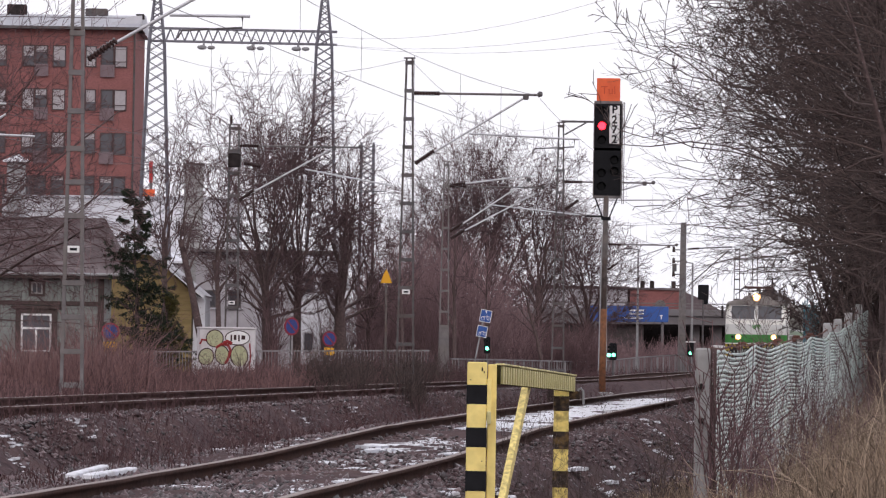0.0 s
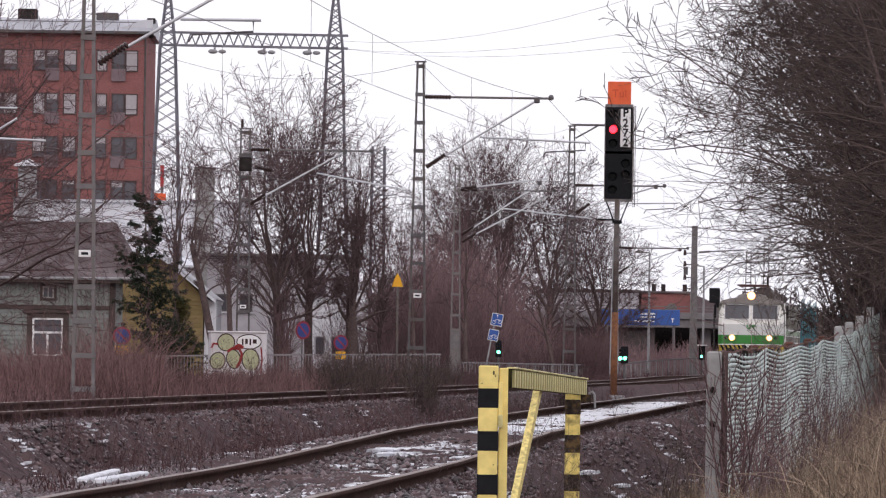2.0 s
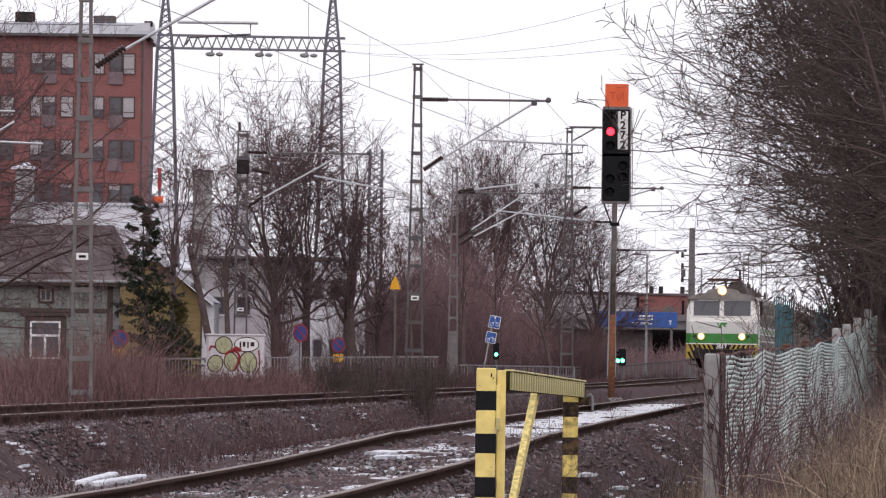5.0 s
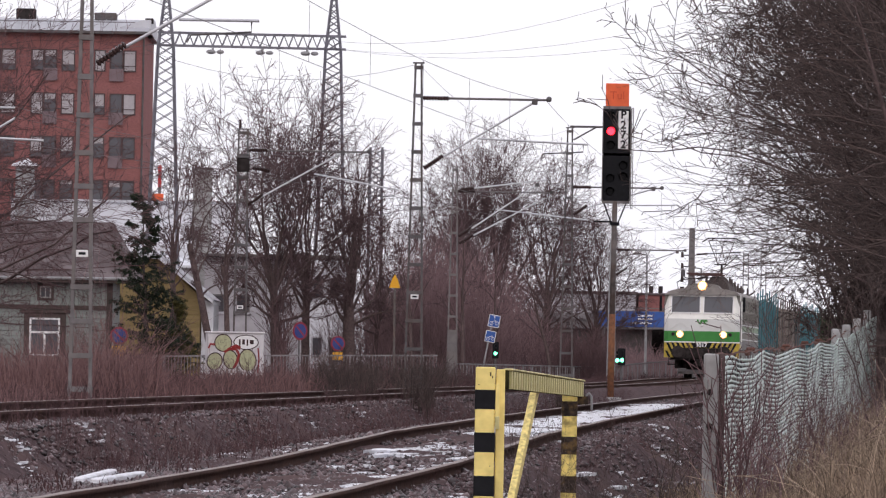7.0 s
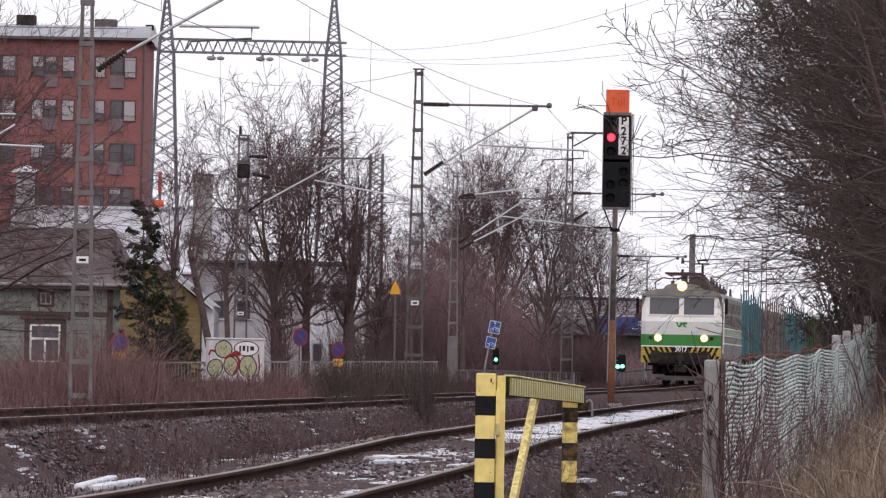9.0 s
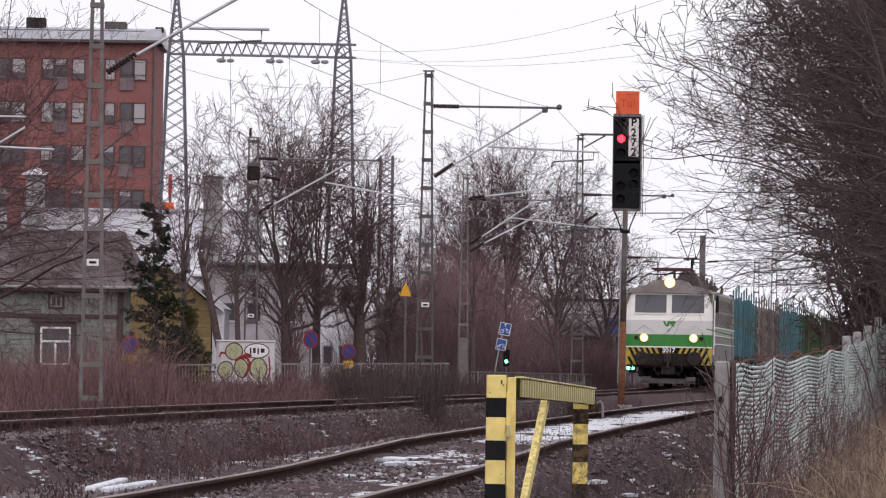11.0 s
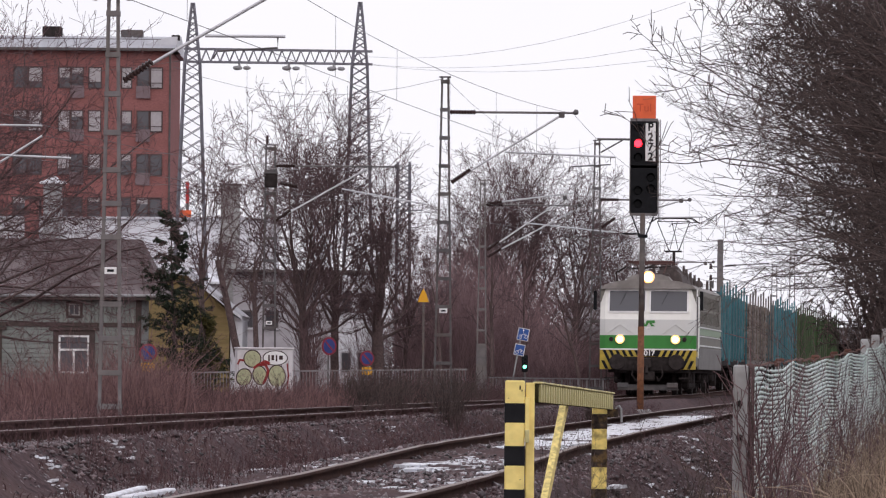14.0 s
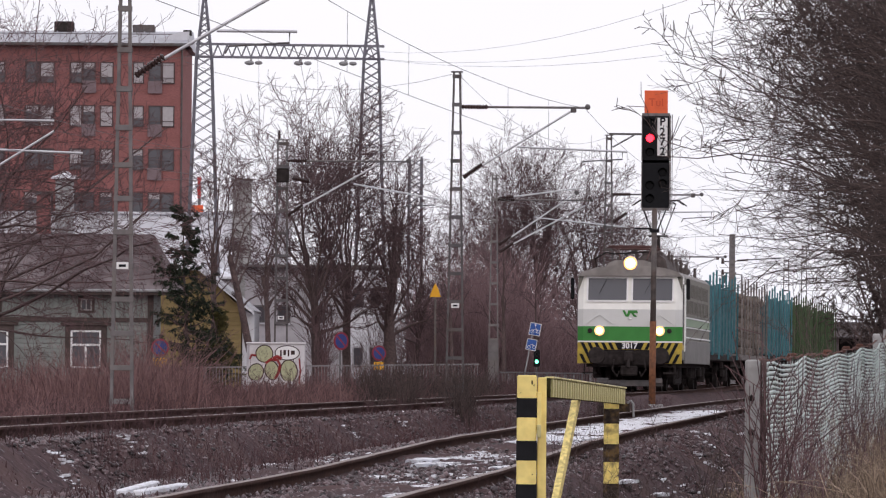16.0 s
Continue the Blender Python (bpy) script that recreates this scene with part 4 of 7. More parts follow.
def make_locomotive():
    g = thing("locomotive", "white and green electric locomotive with lit headlamps", "train")
    L, W = 18.3, 1.55
    hull = [(-W, 0.95), (W, 0.95), (W, 3.42), (1.42, 3.56), (1.0, 3.68), (0.5, 3.73), (-0.5, 3.73), (-1.0, 3.68), (-1.42, 3.56), (-W, 3.42)]
    body = part("body", Shape().prism([(x, z) for x, z in hull if z < 3.43], 0.30, L), SIDE_SILVER, g, "grimy silver ribbed side")
    part("roof", Shape().prism([(-W, 3.424)] + [(x, z) for x, z in reversed(hull) if z > 3.43] + [(W, 3.424)], 0.12, L), CAB_ROOF, g, "grimy grey rounded roof")
    # the cab front, in bands one above another
    def band(name, z0, z1, y0, y1, mat, label):
        sh = Shape()
        lo = [(-W, y0 + 0.16), (-1.38, y0 + 0.02), (1.38, y0 + 0.02), (W, y0 + 0.16), (W, 1.25), (-W, 1.25)]
        hi = [(-W, y1 + 0.16), (-1.38, y1 + 0.02), (1.38, y1 + 0.02), (W, y1 + 0.16), (W, 1.25), (-W, 1.25)]
        a = [sh.bm.verts.new((x * 1.003, y, z0)) for x, y in lo]
        b = [sh.bm.verts.new((x * 1.003, y, z1)) for x, y in hi]
        sh.bm.faces.new(a)
        sh.bm.faces.new(b)
        for i in range(6):
            sh.bm.faces.new((a[i], a[(i + 1) % 6], b[(i + 1) % 6], b[i]))
        return part(name, sh, mat, g, label)
    band("cab_upper_front", 2.44, 3.43, 0.0, 0.28, CAB_WHITE, "white upper cab front")
    band("cab_lower_front", 1.93, 2.44, 0.0, 0.0, CAB_GREY, "pale grey lower cab front")
    band("green_band", 1.50, 1.93, 0.0, 0.0, CAB_GREEN, "bright green stripe")
    band("white_line", 1.455, 1.50, -0.005, -0.005, WHITE, "thin white line")
    apron = band("apron", 1.24, 1.455, 0.0, 0.0, CAB_YELLOW, "yellow apron with black stripes")
    for s in (-1, 1):
        part("apron_side", Shape().prism([(s * 1.55, 0.83), (s * 1.05, 0.83), (s * 1.12, 1.24), (s * 1.55, 1.24)], 0.03, 0.16), CAB_YELLOW, g)
        for i in range(7):
            # stripes lean down towards the middle of the apron
            x0, zt = 0.44 + i * 0.205, 1.45
            if x0 > 1.5:
                zt -= (x0 - 1.5) * 2
                x0 = 1.5
            zb = 0.84 if x0 - (zt - 0.84) * 0.5 > 1.02 else 1.245
            o = [(x0 - 0.1, zt), (x0, zt), (x0 - (zt - zb) * 0.5, zb), (x0 - (zt - zb) * 0.5 - 0.1, zb)]
            part("black_stripe", Shape().prism([(s * x, z) for x, z in o], 0.008, 0.03), BLACK, g)
    part("number_panel", Shape().box((0, 0.012, 1.35), (0.70, 0.02, 0.2), 0.005), BLACK, g)
    writing("3017", 0.235, WHITE, g, pose(0, -0.002, 1.35, 90, 0, 0), "running_number", bold=0.006)
    part("emblem", Shape().prism([(-0.22, 2.41), (-0.15, 2.41), (-0.09, 2.27), (-0.04, 2.41), (0.22, 2.41), (0.24, 2.33), (0.12, 2.32), (0.22, 2.22), (0.12, 2.22), (0.03, 2.34), (-0.03, 2.22), (-0.12, 2.22)], 0.0, 0.03), CAB_GREEN, g, "green emblem")
    part("small_lamp", Shape().ball((0, 0.01, 2.16), 0.06, (1, 0.5, 0.7)), WHITE, g)
    # windscreens
    slope = 0.28 / 0.99
    for x0, x1 in ((-1.27, -0.08), (0.06, 1.28)):
        z0, z1 = 2.68, 3.39
        y0, y1 = slope * (z0 - 2.44) - 0.0, slope * (z1 - 2.44) - 0.0
        fr = Shape()
        for a, b in (((x0, y0, z0), (x1, y0, z0)), ((x0, y1, z1), (x1, y1, z1)), ((x0, y0, z0), (x0, y1, z1)), ((x1, y0, z0), (x1, y1, z1))):
            fr.bar(a, b, 0.05, 0.06)
        win = part("windscreen_frame", fr, WHITE, g, "white-framed windscreen")
        sh = Shape()
        d = 0.012
        sh.face((x0 + d, y0 + 0.006, z0 + d), (x1 - d, y0 + 0.006, z0 + d), (x1 - d, y1 + 0.006, z1 - d), (x0 + d, y1 + 0.006, z1 - d))
        part("glass", sh, CABIN_GLASS, win)
        part("wiper", Shape().bar(((x0 + x1) / 2, y1 - 0.04, z1), ((x0 + x1) / 2 - 0.28, (y0 + y1) / 2 - 0.04, z0 + 0.15), 0.011, 0.011), BLACK, win)
    # headlamps
    for s in (-1, 1):
        lamp = part("headlamp", Shape().rod((s * 0.895, 0.06, 1.80), (s * 0.895, -0.07, 1.80), 0.16, 0.15, 20), CAB_GREY, g, "round headlamp, lit")
        part("headlamp_ring", Shape().rod((s * 0.895, -0.068, 1.80), (s * 0.895, -0.074, 1.80), 0.145, 0.145, 20), HEADLAMP_RIM, lamp)
        part("headlamp_lens", Shape().rod((s * 0.895, -0.072, 1.80), (s * 0.895, -0.085, 1.80), 0.095, 0.09, 20), HEADLAMP, lamp)
        part("tail_lamp", Shape().rod((s * 1.18, 0.03, 1.80), (s * 1.18, -0.03, 1.80), 0.075, 0.07, 14), SOOT, g)
        tri = [(s * 0.895 - 0.42, 1.98), (s * 0.895, 2.28), (s * 0.895 + 0.42, 1.98)]
        part("lamp_gusset", Shape().pipe([(x, -0.005, z) for x, z in tri], 0.012), CAB_GREY, g)
        part("mirror", Shape().box((s * 1.72, 0.25, 3.05), (0.11, 0.12, 0.62), 0.02), BLACK, g, "black wing mirror")
        part("handrail", Shape().rod((s * 1.57, 0.5, 1.4), (s * 1.57, 0.5, 3.2), 0.02), GALV, g)
    part("lamp_dome", Shape().prism([(-0.74, 3.70), (0.74, 3.70), (0.62, 3.84), (0.42, 3.90), (-0.42, 3.90), (-0.62, 3.84)], 0.2, 1.5), CAB_ROOF, g)
    top = part("top_headlamp", Shape().rod((0, 0.22, 3.81), (0, 0.10, 3.81), 0.21, 0.20, 20), CAB_GREY, g, "large roof headlamp, lit")
    part("headlamp_ring", Shape().rod((0, 0.102, 3.81), (0, 0.094, 3.81), 0.195, 0.195, 20), HEADLAMP_RIM, top)
    part("headlamp_lens", Shape().rod((0, 0.096, 3.81), (0, 0.08, 3.81), 0.145, 0.14, 20), HEADLAMP, top)
    # flanks: louvres, rails, skirt
    for s in (-1, 1):
        x = s * W
        part("cab_door", Shape().box((x, 1.75, 2.2), (0.05, 0.7, 2.0), 0.01), CAB_WHITE, g)
        for i in range(6):
            y = 3.2 + i * 2.45
            for z in (2.55, 3.05):
                lou = part("louvre", Shape().box((x, y, z), (0.04, 2.1, 0.42), 0.01), SOOT, g, "dark louvred grille in pale frame")
                sh = Shape()
                for j in range(6):
                    sh.box((x + s * 0.021, y - 1.03 + 0.412 * j, z), (0.010, 0.15, 0.42))
                sh.box((x + s * 0.022, y, z + 0.23), (0.012, 2.2, 0.05)).box((x + s * 0.022, y, z - 0.23), (0.012, 2.2, 0.05))
                part("grille_frame", sh, SIDE_SILVER, lou)
        for z, t in ((2.22, 0.05), (1.93, 0.04), (1.62, 0.05)):
            part("side_rib", Shape().box((x, L / 2 + 0.8, z), (0.06, L - 1.9, t), 0.01), CAB_GREY, g)
        part("green_side_band", Shape().box((x, L / 2 + 0.8, 2.08), (0.016, L - 1.9, 0.22)), material("faded_green_band", (0.20, 0.28, 0.17), 0.5, 0.1, 0.4, 0.0), g)
        part("skirt", Shape().box((x, L / 2 + 0.7, 1.19), (0.05, L - 1.6, 0.70), 0.01), SKIRT_GREY, g, "plain grey skirt")
    # roof gear
    GEAR = material("sooty_brown_gear", (0.075, 0.058, 0.055), 0.8, 0.35, 0.15, 0.15, stain=(0.14, 0.12, 0.115), stain_size=0.5)
    for y0, h, w, x in ((3.2, 0.30, 0.9, 0.1), (5.0, 0.58, 0.62, 0.42), (6.4, 0.50, 0.5, 0.5), (8.2, 0.42, 0.7, 0.45), (10.0, 0.36, 0.9, 0.4), (12.0, 0.30, 1.0, 0.4), (16.0, 0.25, 1.1, 0.45)):
        box = part("roof_box", Shape().box((x, y0, 3.70 + h / 2), (w, 1.2, h), 0.08), GEAR, g, "sooty roof equipment")
        part("bushing", Shape().rod((x - w / 2 - 0.2, y0, 3.66), (x - w / 2 - 0.2, y0, 3.76 + h), 0.07, 0.045, 10), GEAR, box)
        part("bushing", Shape().rod((x + w / 2 + 0.14, y0 + 0.5, 3.62), (x + w / 2 + 0.14, y0 + 0.5, 3.70 + h), 0.06, 0.04, 10), GEAR, box)
    part("roof_cowl", Shape().prism([(0.08, 3.66), (0.10, 3.98), (0.24, 4.10), (0.72, 4.12), (0.90, 3.96), (0.98, 3.60)], 3.0, 11.5), GEAR, g, "sooty brown roof cowl")
    part("roof_cowl", Shape().prism([(-0.55, 3.66), (-0.5, 3.86), (-0.1, 3.92), (0.06, 3.66)], 2.4, 9.0), GEAR, g, "sooty brown roof cowl")
    part("roof_bar", Shape().pipe([(-0.35, 3.2, 4.12), (0.2, 5.0, 4.40), (0.3, 8.2, 4.25), (0.1, 12.0, 4.15)], 0.03), SOOT, g)
    part("roof_cable", Shape().pipe([(-1.05, 0.9, 3.68), (-1.1, 0.9, 3.95), (-0.8, 1.3, 4.15), (-0.6, 2.0, 4.12), (0.6, 2.4, 4.2)], 0.025), SOOT, g)
    low = part("front_pantograph", Shape().pipe([(-0.75, 1.6, 4.33), (0.75, 1.6, 4.33)], 0.04).pipe([(-0.75, 3.6, 4.3), (0.75, 3.6, 4.3)], 0.03).pipe([(-0.7, 1.6, 4.33), (-0.6, 3.6, 4.25)], 0.03).pipe([(0.7, 1.6, 4.33), (0.6, 3.6, 4.25)], 0.03).pipe([(-0.4, 1.8, 3.95), (-0.5, 2.4, 4.33), (0.5, 2.4, 4.33), (0.4, 1.8, 3.95)], 0.025), PANTO, g, "folded red pantograph")
    pan = part("raised_pantograph", Shape().rod((0.1, 14.0, 4.0), (0.1, 14.0, 4.95), 0.05, n=8), SOOT, g, "raised pantograph touching the wire")
    part("knee_bar", Shape().rod((-0.22, 14.0, 4.93), (0.38, 14.0, 4.93), 0.03, n=8), SOOT, pan)
    for s in (-1, 1):
        part("upper_arm", Shape().rod((0.1 + s * 0.16, 14.0, 4.93), (0.1 + s * 0.56, 13.6, 5.95), 0.016), SOOT, pan)
        part("cross_stay", Shape().rod((0.1 + s * 0.16, 14.0, 4.93), (0.1 - s * 0.10, 14.3, 5.98), 0.012), SOOT, pan)
        part("head_stay", Shape().rod((0.1 + s * 0.56, 13.6, 5.95), (0.1 + s * 0.30, 14.2, 6.08), 0.012), SOOT, pan)
    part("head_bar", Shape().rod((-0.45, 13.6, 5.95), (0.65, 13.6, 5.95), 0.014), SOOT, pan)
    part("contact_strip", Shape().pipe([(-0.78, 14.2, 5.90), (-0.52, 14.2, 6.08), (0.72, 14.2, 6.08), (0.98, 14.2, 5.90)], 0.02), SOOT, pan)
    part("contact_strip", Shape().pipe([(-0.70, 13.9, 5.92), (-0.48, 13.9, 6.06), (0.68, 13.9, 6.06), (0.90, 13.9, 5.92)], 0.016), SOOT, pan)
    # underside
    part("underframe", Shape().box((0, L / 2, 0.9), (2.6, L - 0.5, 0.35)).box((0, L / 2, 0.55), (2.0, 4.5, 0.7), 0.05), SOOT, g)
    part("buffer_beam", Shape().prism([(-1.12, 0.80), (1.12, 0.80), (1.05, 1.25), (-1.05, 1.25)], 0.05, 0.4), SOOT, g, "sooty buffer beam")
    for s in (-1, 1):
        b = part("buffer", Shape().rod((s * 0.95, 0.2, 1.06), (s * 0.95, -0.45, 1.06), 0.11, 0.11, 14).rod((s * 0.95, -0.45, 1.06), (s * 0.95, -0.52, 1.06), 0.26, 0.24, 20), SOOT, g, "round black buffer")
        part("step", Shape().box((s * 1.2, 0.25, 0.55), (0.4, 0.3, 0.05)).bar((s * 1.35, 0.25, 0.5), (s * 1.35, 0.25, 0.95), 0.04, 0.04), SOOT, g)
        part("rail_guard", Shape().box((s * 0.8, 0.1, 0.32), (0.36, 0.06, 0.16), 0.02), GALV_DARK, g)
        part("hose", Shape().pipe([(s * 0.45, -0.05, 0.95), (s * 0.5, -0.16, 0.65), (s * 0.36, -0.12, 0.45), (s * 0.3, 0.0, 0.6)], 0.025), SOOT, g)
    part("coupler", Shape().box((0, -0.2, 1.04), (0.28, 0.5, 0.34), 0.05).rod((0, -0.38, 1.04), (0, -0.55, 0.7), 0.05).box((0, -0.1, 0.62), (0.5, 0.2, 0.3), 0.04), SOOT, g, "sooty dark coupler")
    part("snow_plough", Shape().prism([(-1.0, 0.16), (1.0, 0.16), (0.9, 0.34), (-0.9, 0.34)], 0.3, 0.36), GALV_DARK, g, "worn grey snow plough")
    for yb in (4.1, 14.2):
        for s in (-1, 1):
            part("bogie_frame", Shape().box((s * 1.05, yb, 0.66), (0.16, 4.3, 0.3), 0.04).box((s * 1.08, yb - 1.5, 0.6), (0.3, 0.5, 0.42), 0.04).box((s * 1.08, yb + 1.5, 0.6), (0.3, 0.5, 0.42), 0.04).rod((s * 1.1, yb, 0.4), (s * 1.1, yb, 0.95), 0.14), SOOT, g)
        for dy in (-1.5, 1.5):
            wheelset(g, yb + dy, 0.625)
    moving.append((g, 0.0))


make_locomotive()


def make_wagon(label, start, stake_mat, wall_mat, logs):
    """A four-axle timber wagon: low deck, bolsters with tall stakes, and its load or inner boards."""
    g = thing("timber_wagon", label, "wagon", "wagons of the train")
    L = 21.6
    part("deck", Shape().box((0, L / 2, 1.08), (2.7, L, 0.22), 0.02).box((0, L / 2, 0.85), (1.0, L - 4, 0.3)), RUST_STAKE if logs else SOOT, g)
    n = 10
    me = None
    for s in (-1, 1):
        for i in range(n):
            y = 0.35 + i * (L - 0.7) / (n - 1)
            if me is None:
                ob = part("stake", Shape().bar((0, 0, 1.15), (0, 0, 3.9), 0.06, 0.14), stake_mat, g)
                me = ob.data
            else:
                ob = new("stake", me)
                ob.parent = g
            ob.matrix_basis = pose(s * 1.39, y, 0.12 * ((i * 7) % 3) - 0.12, 0, s * 0.4, 0)
    if logs:
        r = random.Random(int(start))
        me = None
        for bay in range(4):
            for row in range(8):
                for col in (-1, 0, 1, 2, 3, 4):
                    x = -1.1 + (col + 1) * 0.42 + (0.1 if row % 2 else 0)
                    z = 1.38 + row * 0.27
                    if me is None:
                        ob = part("log", Shape().rod((0, 0, 0), (0, 4.9, 0), 0.2, 0.17, 8), LOG_BARK, g)
                        me = ob.data
                    else:
                        ob = new("log", me)
                        ob.parent = g
                    ob.matrix_basis = pose(x + r.uniform(-0.04, 0.04), 0.4 + bay * 5.25 + r.uniform(-0.15, 0.15), z + r.uniform(-0.03, 0.03))
    else:
        for s in (-1, 1):
            for i in range(8):
                y = 0.4 + i * (L - 0.8) / 8
                part("side_board", Shape().box((s * 1.27, y + (L - 0.8) / 16, 2.38), (0.06, (L - 0.8) / 8 - 0.03, 2.45 - 0.12 * ((i * 5) % 3)), 0.01), wall_mat, g)
        for y in (0.1, L - 0.1):
            part("end_wall", Shape().box((0, y, 2.25), (2.5, 0.08, 2.0), 0.01), wall_mat, g)
    for yb in (2.6, L - 2.6):
        for s in (-1, 1):
            part("bogie_frame", Shape().box((s * 1.0, yb, 0.55), (0.14, 2.6, 0.26), 0.03).box((s * 1.02, yb, 0.5), (0.22, 0.5, 0.5), 0.03), SOOT, g)
        for dy in (-0.9, 0.9):
            wheelset(g, yb + dy, 0.46)
    moving.append((g, start))


make_wagon("teal timber wagon with tall steel stakes", 19.6, TEAL, TEAL_DARK, False)
make_wagon("timber wagon loaded with greyish pulpwood logs", 42.6, RUST_STAKE, None, True)
make_wagon("teal timber wagon with tall steel stakes", 64.9, TEAL, TEAL_DARK, False)
make_wagon("dull green covered timber wagon with stakes", 87.2, GREEN_STAKE, MOSS_GREEN, False)
make_wagon("dull green covered timber wagon with stakes", 109.5, GREEN_STAKE, MOSS_GREEN, False)


# ---- buildings beyond the street ----
def window(parent, x, y, z, w, h, frame_mat=WHITE, bars=1, blind=0.0, depth=0.12, t=0.07):
    """A window set into a wall that faces the camera at y: reveal, frame, mullions, pane."""
    fr = Shape()
    for a, b, c, d in ((-w / 2 + t / 2, 0, t, h), (w / 2 - t / 2, 0, t, h), (0, h / 2 - t / 2, w - 2 * t, t), (0, -h / 2 + t / 2, w - 2 * t, t)):
        fr.box((x + a, y - 0.03, z + b), (c, 0.10, d))
    for i in range(bars):
        fr.box((x - w / 2 + (i + 1) * w / (bars + 1), y - 0.02, z), (t * 0.7, 0.07, h - 2 * t))
    win = part("window", fr, frame_mat, parent)
    part("pane", Shape().box((x, y - 0.012, z), (w - t, 0.012, h - t)), GLASS, win)
    if blind:
        part("blind", Shape().box((x, y - 0.024, z + (h - t) / 2 * (1 - blind)), (w - 2 * t, 0.008, (h - t) * blind)), BLIND, win)
    return win


def make_brick_block():
    y = 425.0
    g = thing("apartment_block", "red-brick apartment block with metal roof", "building")
    x0, x1, top = -44.0, -21.3, 23.75
    part("wall", Shape().box(((x0 + x1) / 2, y + 7, top / 2), (x1 - x0, 14, top), 0.0), BRICK_RED, g, "red brick wall")
    part("rain_pipe", Shape().rod((x1 - 0.02, y - 0.06, 0.5), (x1 - 0.02, y - 0.06, top), 0.07), GALV_DARK, g, "dark rain pipe")
    roof = part("roof", Shape().prism([(y - 0.9, top), (y + 14.9, top), (y + 8, top + 1.35), (y + 2.0, top + 0.95)], x0, x1 + 0.35, "x"), ROOF_METAL, g, "pale sheet-metal roof")
    part("eaves_gutter", Shape().box(((x0 + x1) / 2, y - 0.75, top - 0.02), (x1 - x0 + 0.7, 0.5, 0.2), 0.02), GALV_DARK, g)
    for i in range(24):
        part("roof_seam", Shape().bar((x0 + i, y - 0.85, top + 0.04), (x0 + i, y + 2.0, top + 1.0), 0.05, 0.06), ROOF_METAL, roof)
    part("roof_hatch", Shape().box((-24.1, y + 3, top + 1.2), (1.5, 1.5, 0.6), 0.04), GALV_DARK, g)
    part("roof_hatch", Shape().box((-29.6, y + 3, top + 1.3), (1.3, 1.5, 0.8), 0.04), SOOT, g)
    part("roof_rail", Shape().pipe([(x0, y + 0.3, top + 0.75), (x1, y + 0.3, top + 0.75)], 0.03), GALV, g)
    part("roof_corner", Shape().prism([(x1 - 2.9, top), (x1 + 0.45, top), (x1 + 0.45, top + 0.95), (x1 - 0.2, top + 0.9)], y + 0.2, y + 6), ROOF_METAL, g)
    part("corner_vent", Shape().box((x1 + 0.3, y + 1, top + 0.9), (0.55, 0.8, 0.35), 0.03), SOOT, g)
    FRAME = material("dark_window_frame", (0.075, 0.05, 0.05), 0.6, 0.1, 0.2, 0.0)
    PANEL = material("balcony_glass_panel", (0.17, 0.12, 0.13), 0.3, 0.1, 0.3, 0.0)
    r = random.Random(9)
    for f in range(8):
        z = 21.82 - f * 2.97
        if z < 1:
            break
        for x, w, kind in ((-41.5, 1.0, 0), (-40.0, 1.0, 0), (-37.0, 1.0, 0), (-35.6, 0.8, 2), (-33.9, 1.0, 0), (-31.55, 1.0, 1), (-30.53, 1.0, 0), (-28.55, 0.87, 0), (-27.66, 0.87, 2), (-26.45, 0.92, 0), (-24.28, 0.76, 0), (-23.14, 0.88, 2), (-22.24, 0.88, 0)):
            window(g, x, y - 0.02, z, w, 1.48, FRAME, 0, r.choice(((0.5, 0.97, 0.7), (0.97, 0.6, 0.97), (0.3, 0.7, 0.0), (0.0, 0.0, 0.2))[min(f, 3)]) if kind == 0 else r.choice((0.0, 0.3)), t=0.075)
            if kind == 2:
                part("balcony_panel", Shape().box((x, y - 0.22, z - 0.98), (w + 0.1, 0.06, 0.85), 0.01), PANEL, g)
                part("balcony_rail", Shape().box((x + 0.4, y - 0.26, z - 0.35), (1.8, 0.05, 0.05)), FRAME, g)


make_brick_block()


